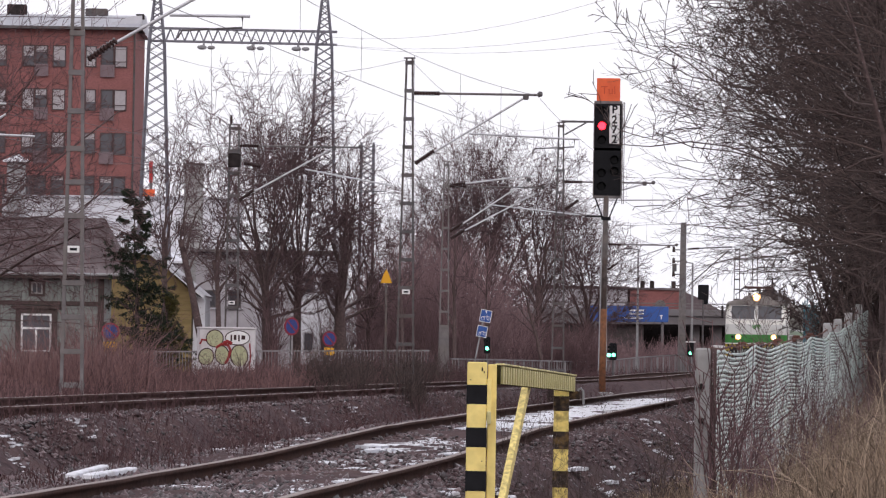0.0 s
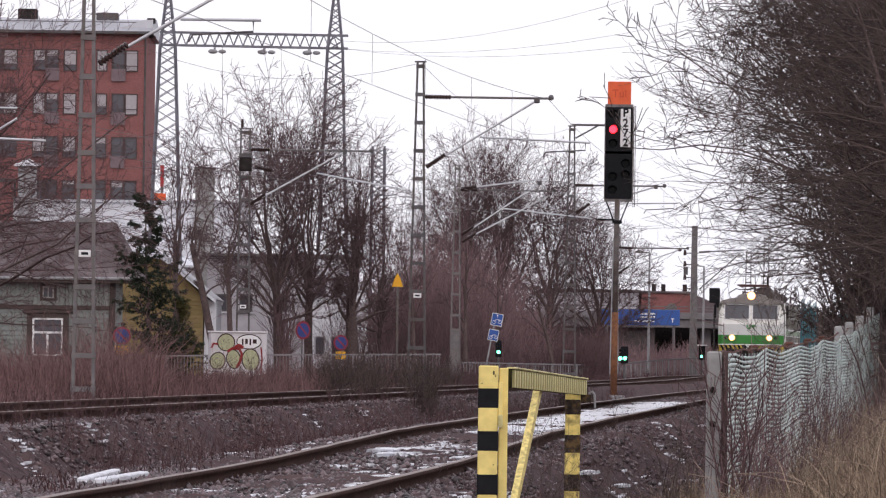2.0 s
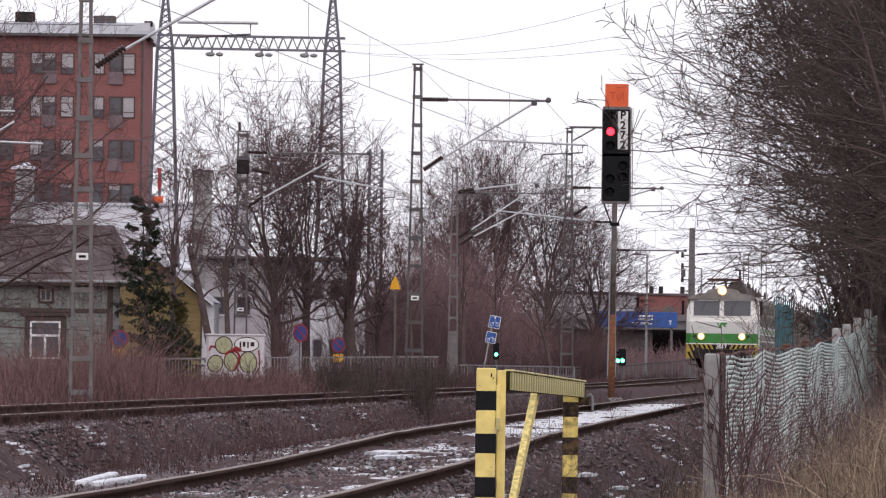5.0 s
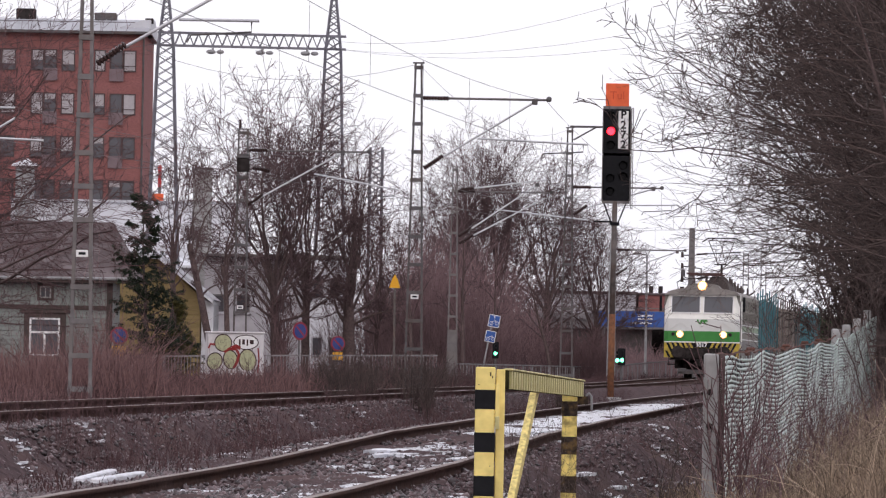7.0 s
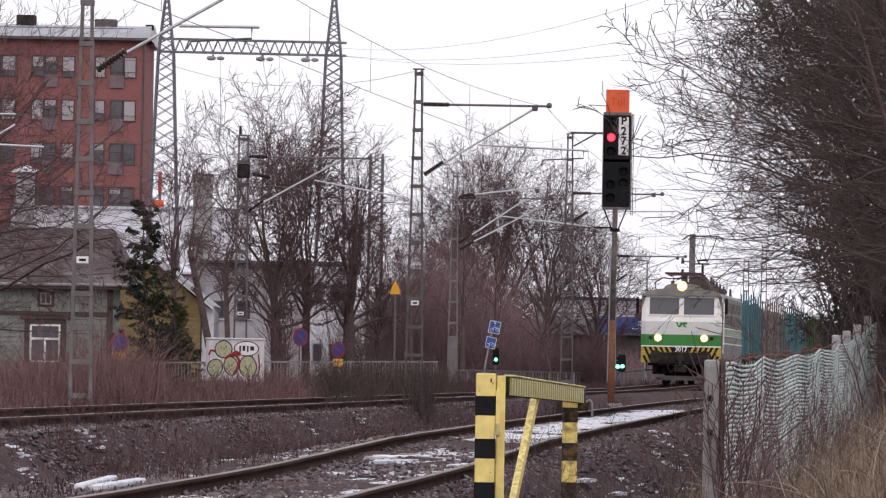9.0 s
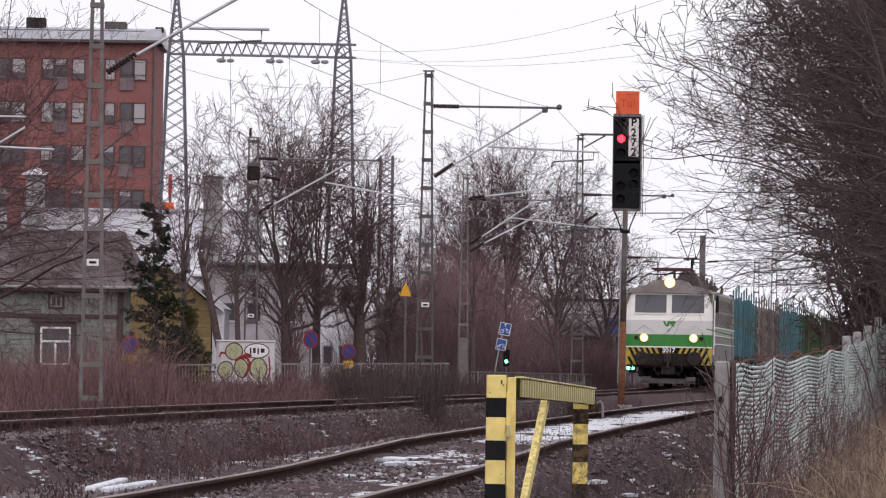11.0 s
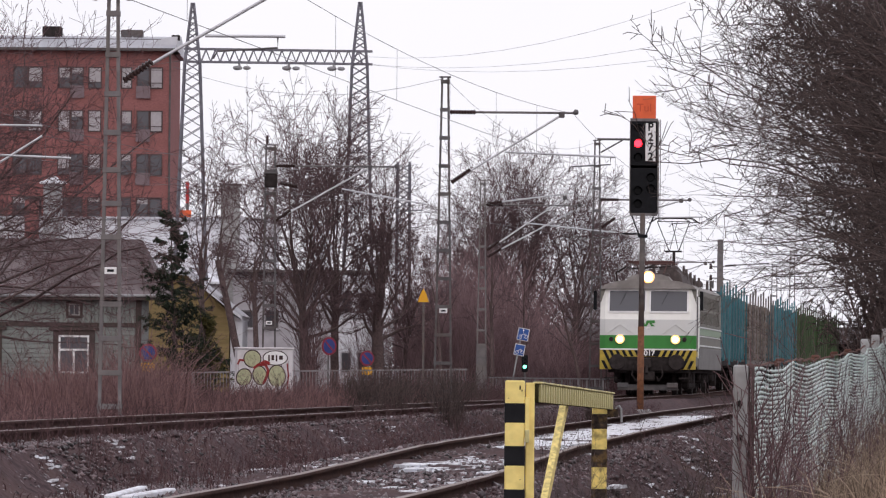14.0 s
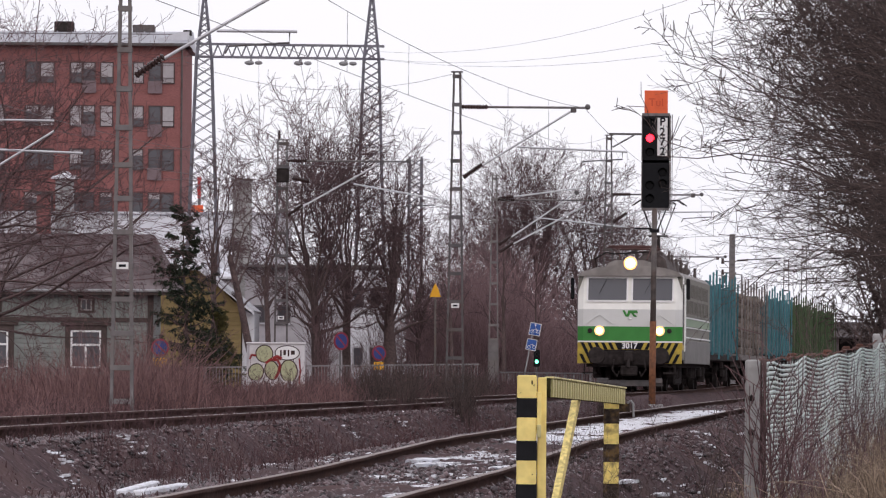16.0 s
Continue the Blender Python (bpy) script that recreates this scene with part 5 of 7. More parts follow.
def make_wooden_house():
    y = 232.0
    g = thing("wooden_house", "old grey-green wooden house with dark roof", "house")
    BOARD = material("grey_green_board", (0.235, 0.25, 0.235), 0.75, 0.12, 0.2, 0.1, stain=(0.2, 0.205, 0.19), stain_size=0.9, per_piece=0.08, stretch=(0.3, 1, 2))
    TRIM = material("dark_brown_trim", (0.075, 0.055, 0.05), 0.75, 0.2, 0.2, 0.1)
    x0, x1 = -20.5, -12.75
    part("wall", Shape().box(((x0 + x1) / 2, y + 4.1, 2.4), (x1 - x0 - 0.06, 8, 3.9)), BOARD, g, "grey-green boarded wall")
    z = 0.62
    me = None
    while z < 3.25:
        if me is None:
            ob = part("board", Shape().box((0, 0, 0), (x1 - x0, 0.05, 0.165), 0.012), BOARD, g)
            me = ob.data
        else:
            ob = new("board", me)
            ob.parent = g
        ob.matrix_basis = pose((x0 + x1) / 2, y + 0.075, z, 3, 0, 0)
        z += 0.175
    x = x0 + 0.1
    me = None
    while x < x1:
        if me is None:
            ob = part("upright_board", Shape().box((0, 0, 0), (0.155, 0.05, 0.86), 0.012), BOARD, g)
            me = ob.data
        else:
            ob = new("upright_board", me)
            ob.parent = g
        ob.matrix_basis = pose(x, y + 0.07, 3.86)
        x += 0.165
    part("frieze", Shape().box(((x0 + x1) / 2, y + 0.02, 3.36), (x1 - x0 + 0.1, 0.08, 0.16), 0.01), TRIM, g)
    part("corner_board", Shape().box((x1 + 0.02, y + 0.03, 2.45), (0.22, 0.12, 3.7), 0.01), TRIM, g)
    roof = Shape()
    e = 4.42
    a, b, c, d = (x0 - 0.6, y - 0.65, e), (x1 + 1.0, y - 0.65, e), (-12.85, y + 4.1, 6.65), (-19.5, y + 4.1, 6.65)
    q, p = (x1 + 1.0, y + 8.8, e), (x0 - 0.6, y + 8.8, e)
    roof.face(a, b, c, d).face(b, q, c).face(q, p, d, c).face(p, a, d).face(a, b, q, p)
    bmesh.ops.remove_doubles(roof.bm, verts=roof.bm.verts, dist=0.001)
    part("roof", roof, ROOF_DARK, g, "old dark felt roof")
    part("eaves_board", Shape().box(((x0 + x1) / 2 + 0.07, y - 0.62, e - 0.07), (x1 - x0 + 1.3, 0.1, 0.14), 0.01), TRIM, g)
    part("gutter", Shape().rod((x0 - 0.6, y - 0.72, e - 0.01), (x1 + 1.05, y - 0.72, e + 0.03), 0.06), MAST_PALE, g)
    for x, w in ((-15.13, 1.14), (-18.6, 1.14)):
        part("window_surround", Shape().box((x, y + 0.0, 2.35), (w + 0.42, 0.07, 1.75), 0.01).box((x, y - 0.04, 3.2), (w + 0.75, 0.16, 0.12), 0.01), TRIM, g)
        win = window(g, x, y - 0.03, 2.25, w, 1.42, WHITE, 0)
        part("crossbar", Shape().box((x, y - 0.06, 2.42), (w - 0.1, 0.07, 0.08)), WHITE, win)
        part("mullion", Shape().box((x, y - 0.06, 1.98), (0.08, 0.07, 0.82)), WHITE, win)
    for x in (-15.13, -18.6):
        part("attic_surround", Shape().box((x, y + 0.02, 3.92), (0.62, 0.06, 0.62), 0.01), TRIM, g)
        window(g, x, y - 0.015, 3.92, 0.42, 0.44, material("faded_sash", (0.3, 0.28, 0.27), 0.7, 0.1, 0.1, 0.0), 1, t=0.05)


make_wooden_house()


def make_yellow_house():
    y = 262.0
    g = thing("yellow_house", "ochre-yellow wooden house with low gable", "house")
    OCHRE = material("ochre_board", (0.26, 0.19, 0.085), 0.75, 0.15, 0.2, 0.1, stain=(0.20, 0.145, 0.07), stain_size=1.2, per_piece=0.1, stretch=(0.3, 1, 2))
    outline = [(-14.6, 0.5), (-10.55, 0.5), (-10.55, 4.15), (-12.3, 5.75), (-14.6, 5.75)]
    part("wall", Shape().prism(outline, y, y + 7), OCHRE, g, "ochre-yellow boarded wall")
    z = 0.7
    while z < 4.1:
        part("board", Shape().box((-12.6, y - 0.02, z), (4.1, 0.05, 0.17), 0.01), OCHRE, g)
        z += 0.185
    sh = Shape()
    sh.prism([(-15.0, 5.83), (-12.3, 5.83), (-10.0, 3.98), (-10.0, 3.86), (-12.35, 5.72), (-15.0, 5.72)], y - 0.7, y + 7.5)
    part("roof", sh, PLASTER_WHITE, g, "snow-pale roof edge")
    part("roof_cover", Shape().prism([(-15.0, 5.9), (-12.28, 5.9), (-9.95, 4.03), (-10.0, 3.985), (-12.3, 5.835), (-15.0, 5.835)], y - 0.6, y + 7.5), ROOF_METAL, g)
    part("side_porch", Shape().prism([(-10.5, 0.5), (-10.0, 0.5), (-10.0, 3.85), (-10.5, 4.1)], y + 0.2, y + 6), PLASTER_WHITE, g, "white porch wall")


make_yellow_house()


def make_white_buildings():
    RED_SIGN = material("bright_red_sign", (0.62, 0.03, 0.03), 0.5, 0.05, 0.3, 0.0)
    g = thing("white_hall", "long low white building behind the houses", "building")
    y = 370.0
    part("wall", Shape().box((-30.0, y + 6, 5.35), (24.5, 12, 10.9), 0.02), PLASTER_WHITE, g, "plain white wall")
    part("parapet", Shape().box((-30.0, y - 0.05, 10.82), (24.7, 0.3, 0.16), 0.02), ROOF_METAL, g)
    for x in (-27.9, -24.0, -20.5):
        window(g, x, y - 0.02, 7.2, 1.4, 1.3, GALV_DARK, 1)
    g = thing("ventilation_stack", "pale round ventilation stack with wide cap", "chimney", "", (-25.2, 366, 0))
    part("shaft", Shape().rod((0, 0, 0.5), (0, 0, 12.75), 0.56, 0.56, 20), MAST_PALE, g, "", True)
    part("cap", Shape().rod((0, 0, 12.72), (0, 0, 12.9), 0.85, 0.70, 20).rod((0, 0, 12.9), (0, 0, 13.15), 0.5, 0.2, 20), PLASTER_WHITE, g, "white cap")
    g = thing("brick_chimney", "dark brown brick chimney behind the roof", "chimney", "", (-26.5, 367, 0))
    part("shaft", Shape().box((0, 0, 6.0), (0.8, 0.8, 11.6), 0.02), BRICK_RED, g)
    part("cap", Shape().box((0, 0, 11.9), (1.0, 1.0, 0.2), 0.02), GALV_DARK, g)
    g = thing("tall_chimney", "plain grey plastered chimney above the trees", "chimney", "", (-12.72, 316, 0))
    part("shaft", Shape().box((0, 0, 5.8), (0.95, 0.95, 10.8), 0.02), CONCRETE, g)
    part("cap", Shape().box((0, 0, 11.2), (1.1, 1.1, 0.12), 0.02), GALV_DARK, g)
    g = thing("grey_house", "pale grey plastered house behind bare trees", "building")
    y = 310.0
    part("wall", Shape().box((-9.65, y + 6, 3.55), (5.3, 12, 6.2), 0.02), PLASTER, g, "pale grey plaster")
    part("white_wing", Shape().box((-6.2, y + 5.5, 3.5), (1.58, 12.6, 6.1), 0.02), PLASTER_WHITE, g, "white end wing")
    part("roof", Shape().prism([(-12.45, 6.66), (-5.2, 6.66), (-5.45, 6.80), (-12.2, 6.80)], y - 0.9, y + 12), GALV, g, "thin grey metal roof edge")
    for x, z in ((-10.35, 4.35), (-10.35, 1.9), (-11.6, 4.35), (-8.6, 4.35), (-8.6, 1.9)):
        window(g, x, y - 0.02, z, 0.65, 0.85, GALV_DARK, 0)
        part("sill", Shape().box((x, y - 0.08, z - 0.5), (0.8, 0.2, 0.06)), PLASTER_WHITE, g)
    for x, z in ((-6.62, 5.2), (-6.62, 2.2), (-5.8, 2.2), (-5.78, 5.2)):
        window(g, x, y - 0.82, z, 0.55, 1.1, PLASTER, 0)
    g = thing("far_annex", "white flat-roofed annex behind the trees", "building")
    part("wall", Shape().box((-16.2, 353, 5.3), (9.2, 12, 9.98), 0.02), PLASTER_WHITE, g, "plain white rear wall")
    part("parapet", Shape().box((-16.2, 346.9, 10.25), (9.4, 0.3, 0.16), 0.02), ROOF_METAL, g)
    part("front_wing", Shape().box((-17.0, 343, 3.4), (7.0, 7.8, 6.2), 0.02), PLASTER, g, "pale grey front wing")
    part("snowy_roof", Shape().prism([(338.7, 6.5), (346.8, 6.5), (346.8, 7.2), (346.2, 7.22), (338.7, 6.62)], -20.7, -13.4, "x"), SNOW, g, "snow-covered lean-to roof")
    g = thing("advertising_sign", "narrow red sign above a long orange board", "sign", "", (-20.0, 420, 0))
    part("red_panel", Shape().box((0.18, 0, 13.87), (0.24, 0.2, 1.45), 0.02), RED_SIGN, g)
    part("orange_panel", Shape().box((-0.06, 0, 12.42), (1.04, 0.2, 0.5), 0.02), ORANGE, g)
    part("post", Shape().rod((0.18, 0.2, 0), (0.18, 0.2, 14.4), 0.10), GALV, g)


make_white_buildings()


# ---- street furniture ----
BLUE = material("blue_sign_face", (0.035, 0.095, 0.32), 0.45, 0.08, 0.2, 0.0)
RED = material("red_sign_rim", (0.36, 0.035, 0.05), 0.5, 0.08, 0.2, 0.0)
DULL_BLUE = material("faded_blue_sign", (0.036, 0.055, 0.20), 0.5, 0.15, 0.15, 0.0, stain=(0.06, 0.06, 0.15), stain_size=0.3)
DULL_RED = material("faded_red_sign", (0.24, 0.035, 0.055), 0.5, 0.12, 0.15, 0.0)
SIGN_YELLOW = material("yellow_sign_face", (0.72, 0.36, 0.02), 0.5, 0.08, 0.2, 0.0)


def no_parking(label, x, y, z, r, turn, plate):
    g = thing("no_parking_sign", label, "road sign", "no-parking signs", (x, y, 0), turn)
    part("post", Shape().rod((0, 0.05, 0.5), (0, 0.05, z + r), 0.03), GALV_DARK, g)
    part("rim", Shape().rod((0, 0.012, z), (0, -0.012, z), r, r, 28), DULL_RED, g, "dull red rim")
    part("disc", Shape().rod((0, -0.005, z), (0, -0.018, z), r * 0.78, r * 0.78, 28), DULL_BLUE, g, "faded blue disc")
    part("slash", Shape().bar((-r * 0.52, -0.022, z + r * 0.52), (r * 0.52, -0.022, z - r * 0.52), 0.008, 0.06), DULL_RED, g, "red slash")
    if plate:
        part("plate", Shape().box((0, 0, z - r - 0.2), (0.45, 0.02, 0.32), 0.01), SIGN_YELLOW, g, "yellow plate below")


no_parking("round blue no-parking sign with red rim", -11.08, 208, 2.25, 0.305, 0, True)
no_parking("round blue no-parking sign with red rim", -5.92, 245, 2.70, 0.36, 38, False)
no_parking("round blue no-parking sign, yellow plate below", -4.60, 255, 2.26, 0.32, 25, True)


def make_signs():
    g = thing("warning_sign", "yellow triangular warning sign on thin pole", "sign", "", (-1.72, 190, 0))
    part("post", Shape().rod((0.02, 0.03, 0.6), (0, 0.03, 4.1), 0.035), GREY_POLE, g)
    part("plate", Shape().prism([(-0.17, 3.80), (0.17, 3.80), (0.09, 4.05), (0.0, 4.22), (-0.09, 4.05)], -0.02, 0.0), SIGN_YELLOW, g, "yellow triangle")
    g = thing("footpath_sign", "leaning blue path sign with plate below", "road sign", "", (1.62, 250, 0))
    lean = Matrix.Rotation(radians(10), 4, "Y")
    part("post", Shape().bar((-0.42, 0.04, 0.6), (0.12, 0.04, 3.55), 0.06, 0.06), MAST_PALE, g)
    for x, z, w, h in ((0.14, 3.26, 0.46, 0.50), (0.0, 2.64, 0.42, 0.46)):
        p = part("plate", Shape().box((x, 0, z), (w, 0.02, h), 0.02, lean), WHITE, g, "blue plate with white edge")
        part("plate_face", Shape().box((x, -0.014, z), (w - 0.05, 0.01, h - 0.05), 0.01, lean), BLUE, p)
        k = w * 0.24
        bike = Shape()
        for dx in (-k, k):
            bike.pipe([(x + dx + k * 0.62 * math.cos(i * math.pi / 5), -0.022, z - 0.09 + k * 0.62 * math.sin(i * math.pi / 5)) for i in range(11)], 0.010, 4)
        bike.pipe([(x - k, -0.022, z - 0.09), (x - k * 0.3, -0.022, z + 0.0), (x + k * 0.6, -0.022, z + 0.0), (x + k, -0.022, z - 0.09), (x + k * 0.5, -0.022, z + 0.03)], 0.011, 4)
        part("cycle_symbol", bike, WHITE, p, "white cycle symbol")
        if z > 3:
            part("walker_symbol", Shape().ball((x + 0.02, -0.02, z + 0.17), 0.035, (1, 0.3, 1)).bar((x + 0.02, -0.021, z + 0.13), (x, -0.021, z + 0.05), 0.05, 0.01), WHITE, p, "white walker symbol")
    # painted utility cabinet
    g = thing("utility_cabinet", "white utility cabinet covered in graffiti", "cabinet", "", (-6.20, 180, 0.1155), 8)
    g.scale = (0.923, 0.923, 0.923)
    PAINT = material("cabinet_paint", (0.62, 0.59, 0.60), 0.6, 0.08, 0.2, 0.05, stain=(0.45, 0.42, 0.42), stain_size=0.5)
    part("body", Shape().box((0, 0.35, 1.5), (1.78, 0.7, 1.7), 0.03), PAINT, g, "white sheet-steel body")
    part("lid", Shape().box((0, 0.35, 2.37), (1.84, 0.78, 0.06), 0.02), PAINT, g)
    part("door_gap", Shape().box((0.52, -0.004, 1.5), (0.02, 0.01, 1.6)), SOOT, g)
    OLIVE = material("olive_spray_paint", (0.42, 0.42, 0.26), 0.7, 0.2, 0.1, 0.0)
    DARK_RED = material("red_spray_paint", (0.28, 0.03, 0.03), 0.7, 0.15, 0.1, 0.0)
    DARK = material("dark_spray_paint", (0.05, 0.025, 0.025), 0.7, 0.2, 0.1, 0.0)
    r = random.Random(5)
    for x, z, a, b, lean in ((-0.40, 2.04, 0.25, 0.25, 0.4), (-0.66, 1.46, 0.22, 0.25, -0.35), (-0.16, 1.52, 0.20, 0.28, 0.2), (0.38, 1.5, 0.25, 0.33, 0.1)):
        c, d = math.cos(lean), math.sin(lean)
        def outline(k):
            o = []
            for i in range(24):
                u, v = (a + k) * math.cos(i * math.pi / 12), (b + k) * math.sin(i * math.pi / 12)
                o.append((x + u * c - v * d, z + u * d + v * c))
            return o
        blob = part("painted_blob", Shape().prism(outline(0.035), -0.006, 0.0), DARK, g, "dark painted outline")
        part("blob_fill", Shape().prism(outline(0.0), -0.010, -0.004), OLIVE, blob, "pale olive painted fill")
        marks = Shape()
        for u, v, p, q in ((-0.10, 0.05, -0.03, 0.09), (-0.09, 0.02, -0.03, 0.05), (0.06, 0.08, 0.12, 0.05), (0.05, 0.04, 0.11, 0.03), (0.01, 0.04, 0.03, -0.05), (-0.06, -0.12, 0.02, -0.09), (0.02, -0.09, 0.09, -0.13), (0.10, -0.02, 0.07, -0.10)):
            u, v, p, q = (k + r.uniform(-0.02, 0.02) for k in (u, v, p, q))
            marks.bar((x + u * c - v * d, -0.013, z + u * d + v * c), (x + p * c - q * d, -0.013, z + p * d + q * c), 0.028, 0.008)
        part("paint_marks", marks, DARK, blob)
    part("red_sweep", Shape().pipe([(-0.86, -0.006, 1.86), (-0.80, -0.006, 2.0), (-0.66, -0.006, 1.98)], 0.035), DARK_RED, g, "red sprayed stroke")
    part("red_sweep", Shape().pipe([(-0.36, -0.006, 1.74), (-0.20, -0.006, 1.86), (0.02, -0.006, 1.84), (0.10, -0.006, 1.68), (0.04, -0.006, 1.42), (-0.06, -0.006, 1.26)], 0.045), DARK_RED, g, "red sprayed sweep")
    part("red_sweep", Shape().pipe([(-0.12, -0.006, 1.88), (0.0, -0.006, 1.95), (0.14, -0.006, 1.88)], 0.06), DARK_RED, g, "red sprayed patch")
    part("red_sweep", Shape().pipe([(0.70, -0.006, 1.1), (0.74, -0.006, 1.5), (0.70, -0.006, 1.9)], 0.022), DARK_RED, g, "red sprayed stroke")
    bub = part("bubble_outline", Shape().prism([(0.32 + 0.40 * math.cos(i * math.pi / 12), 2.07 + 0.24 * math.sin(i * math.pi / 12)) for i in range(24)], -0.012, 0.0), DARK, g)
    part("bubble", Shape().prism([(0.32 + 0.37 * math.cos(i * math.pi / 12), 2.07 + 0.21 * math.sin(i * math.pi / 12)) for i in range(24)], -0.016, -0.008), WHITE, bub, "white sprayed bubble")
    part("scrawl", Shape().box((0.12, -0.019, 2.06), (0.05, 0.006, 0.2)).box((0.24, -0.019, 2.08), (0.08, 0.006, 0.16)).box((0.36, -0.019, 2.06), (0.05, 0.006, 0.2)).box((0.5, -0.019, 2.08), (0.12, 0.006, 0.13)), DARK, bub, "dark sprayed bars")
    part("drip_stain", Shape().box((0, -0.004, 0.95), (1.7, 0.01, 0.5)), PAINT, g)


make_signs()


def make_street_fence():
    FENCE = material("grey_street_fence", (0.23, 0.215, 0.22), 0.6, 0.12, 0.2, 0.05, metal=0.2)
    def run(label, pts, h, gap=0.11, thin=0.020):
        g = thing("street_fence", label, "fence", "street fences")
        for (xa, ya, za), (xb, yb, zb) in zip(pts, pts[1:]):
            a, b = Vector((xa, ya, za)), Vector((xb, yb, zb))
            part("top_rail", Shape().bar(a, b, 0.05, 0.05), FENCE, g)
            part("bottom_rail", Shape().bar(a - Vector((0, 0, h - 0.1)), b - Vector((0, 0, h - 0.1)), 0.04, 0.04), FENCE, g)
            n = max(2, int((b - a).length / 2.4))
            for i in range(n):
                p = a.lerp(b, i / n)
                part("post", Shape().bar(p - Vector((0, 0, h)), p + Vector((0, 0, 0.03)), 0.06, 0.06), FENCE, g)
            n = max(2, int((b - a).length / gap))
            me = None
            for i in range(n):
                p = a.lerp(b, (i + 0.5) / n)
                if me is None:
                    ob = part("picket", Shape().bar((0, 0, -h + 0.08), (0, 0, 0), thin, thin * 1.6), FENCE, g)
                    me = ob.data
                else:
                    ob = new("picket", me)
                    ob.parent = g
                ob.matrix_basis = Matrix.Translation(p)
    run("low grey steel picket fence along the street", [(-22.0, 213, 1.50), (-13.31, 215, 1.52), (-6.47, 215, 1.68), (-0.41, 215, 1.79)], 1.05)
    run("low grey steel picket fence near the crossing", [(-0.1, 235, 1.52), (5.38, 270, 1.49), (7.23, 285, 1.51), (9.68, 305, 1.74), (13.62, 330, 2.01), (16.5, 350, 2.1)], 1.0, 0.75, 0.02)


make_street_fence()


def small_signal(label, x, y, z, lights, head=(0.3, 0.62), back=False, foot=0.5):
    """A short signal: post, head with a pale rim, hooded lamps."""
    g = thing("small_signal", label, "signal", "small signals", (x, y, 0))
    w, h = head
    part("post", Shape().rod((0, 0.1, foot), (0, 0.1, z), 0.045), GALV_DARK, g)
    part("head", Shape().box((0, 0.06, z), (w, 0.12, h), 0.03), BLACK, g, "black signal head")
    for dx, dz in lights:
        for up, name in ((0.155, "amber_lens"), (0.31, "red_lens")):
            if dz + up < h / 2:
                part(name, Shape().rod((dx, 0.0, z + dz + up), (dx, -0.02, z + dz + up), 0.065, 0.06, 16), LENS_OFF, g, "unlit dark lens")
        part("green_lamp", Shape().rod((dx, 0.0, z + dz), (dx, -0.03, z + dz), 0.075, 0.07, 16), GREEN_LIGHT, g, "glowing green lamp")
    if not back:
        part("pale_rim", Shape().box((0, 0.03, z + h / 2 + 0.03), (w + 0.16, 0.16, 0.05), 0.01), WHITE, g)
    return g


small_signal("traffic light showing green beside the path", 1.91, 260, 2.12, [(0, -0.14)], (0.26, 0.7), True)
small_signal("double traffic light showing green behind the signal post", 6.63, 240, 1.9, [(0.02, -0.13), (-0.16, -0.14)], (0.3, 0.66), True)
small_signal("small black signal showing green by the track", 12.02, 300, 2.15, [(0, -0.17)], (0.32, 0.68))
g_back = small_signal("black signal head seen from behind", 12.6, 300, 4.93, [], (0.52, 0.72), True, 0.8)
part("lower_head", Shape().box((0.14, 0.06, 4.5), (0.2, 0.12, 0.3), 0.03), BLACK, g_back)


def street_lamp(label, x, y, z, arm):
    g = thing("street_lamp", label, "street lamp", "street lamps", (x, y, 0))
    part("post", Shape().rod((0, 0, 0.5), (0, 0, z), 0.075, 0.05), MAST_PALE, g)
    part("arm", Shape().rod((0, 0, z - 0.02), (arm, 0, z + 0.03), 0.035), MAST_PALE, g)
    part("lamp_head", Shape().box((arm * 1.25, 0, z + 0.03), (abs(arm) * 0.9, 0.22, 0.1), 0.03), GALV, g)


street_lamp("slim pale street lamp by the overpass", 10.38, 330, 7.5, -0.45)
street_lamp("slim pale street lamp by the overpass", 14.48, 360, 7.3, -0.4)


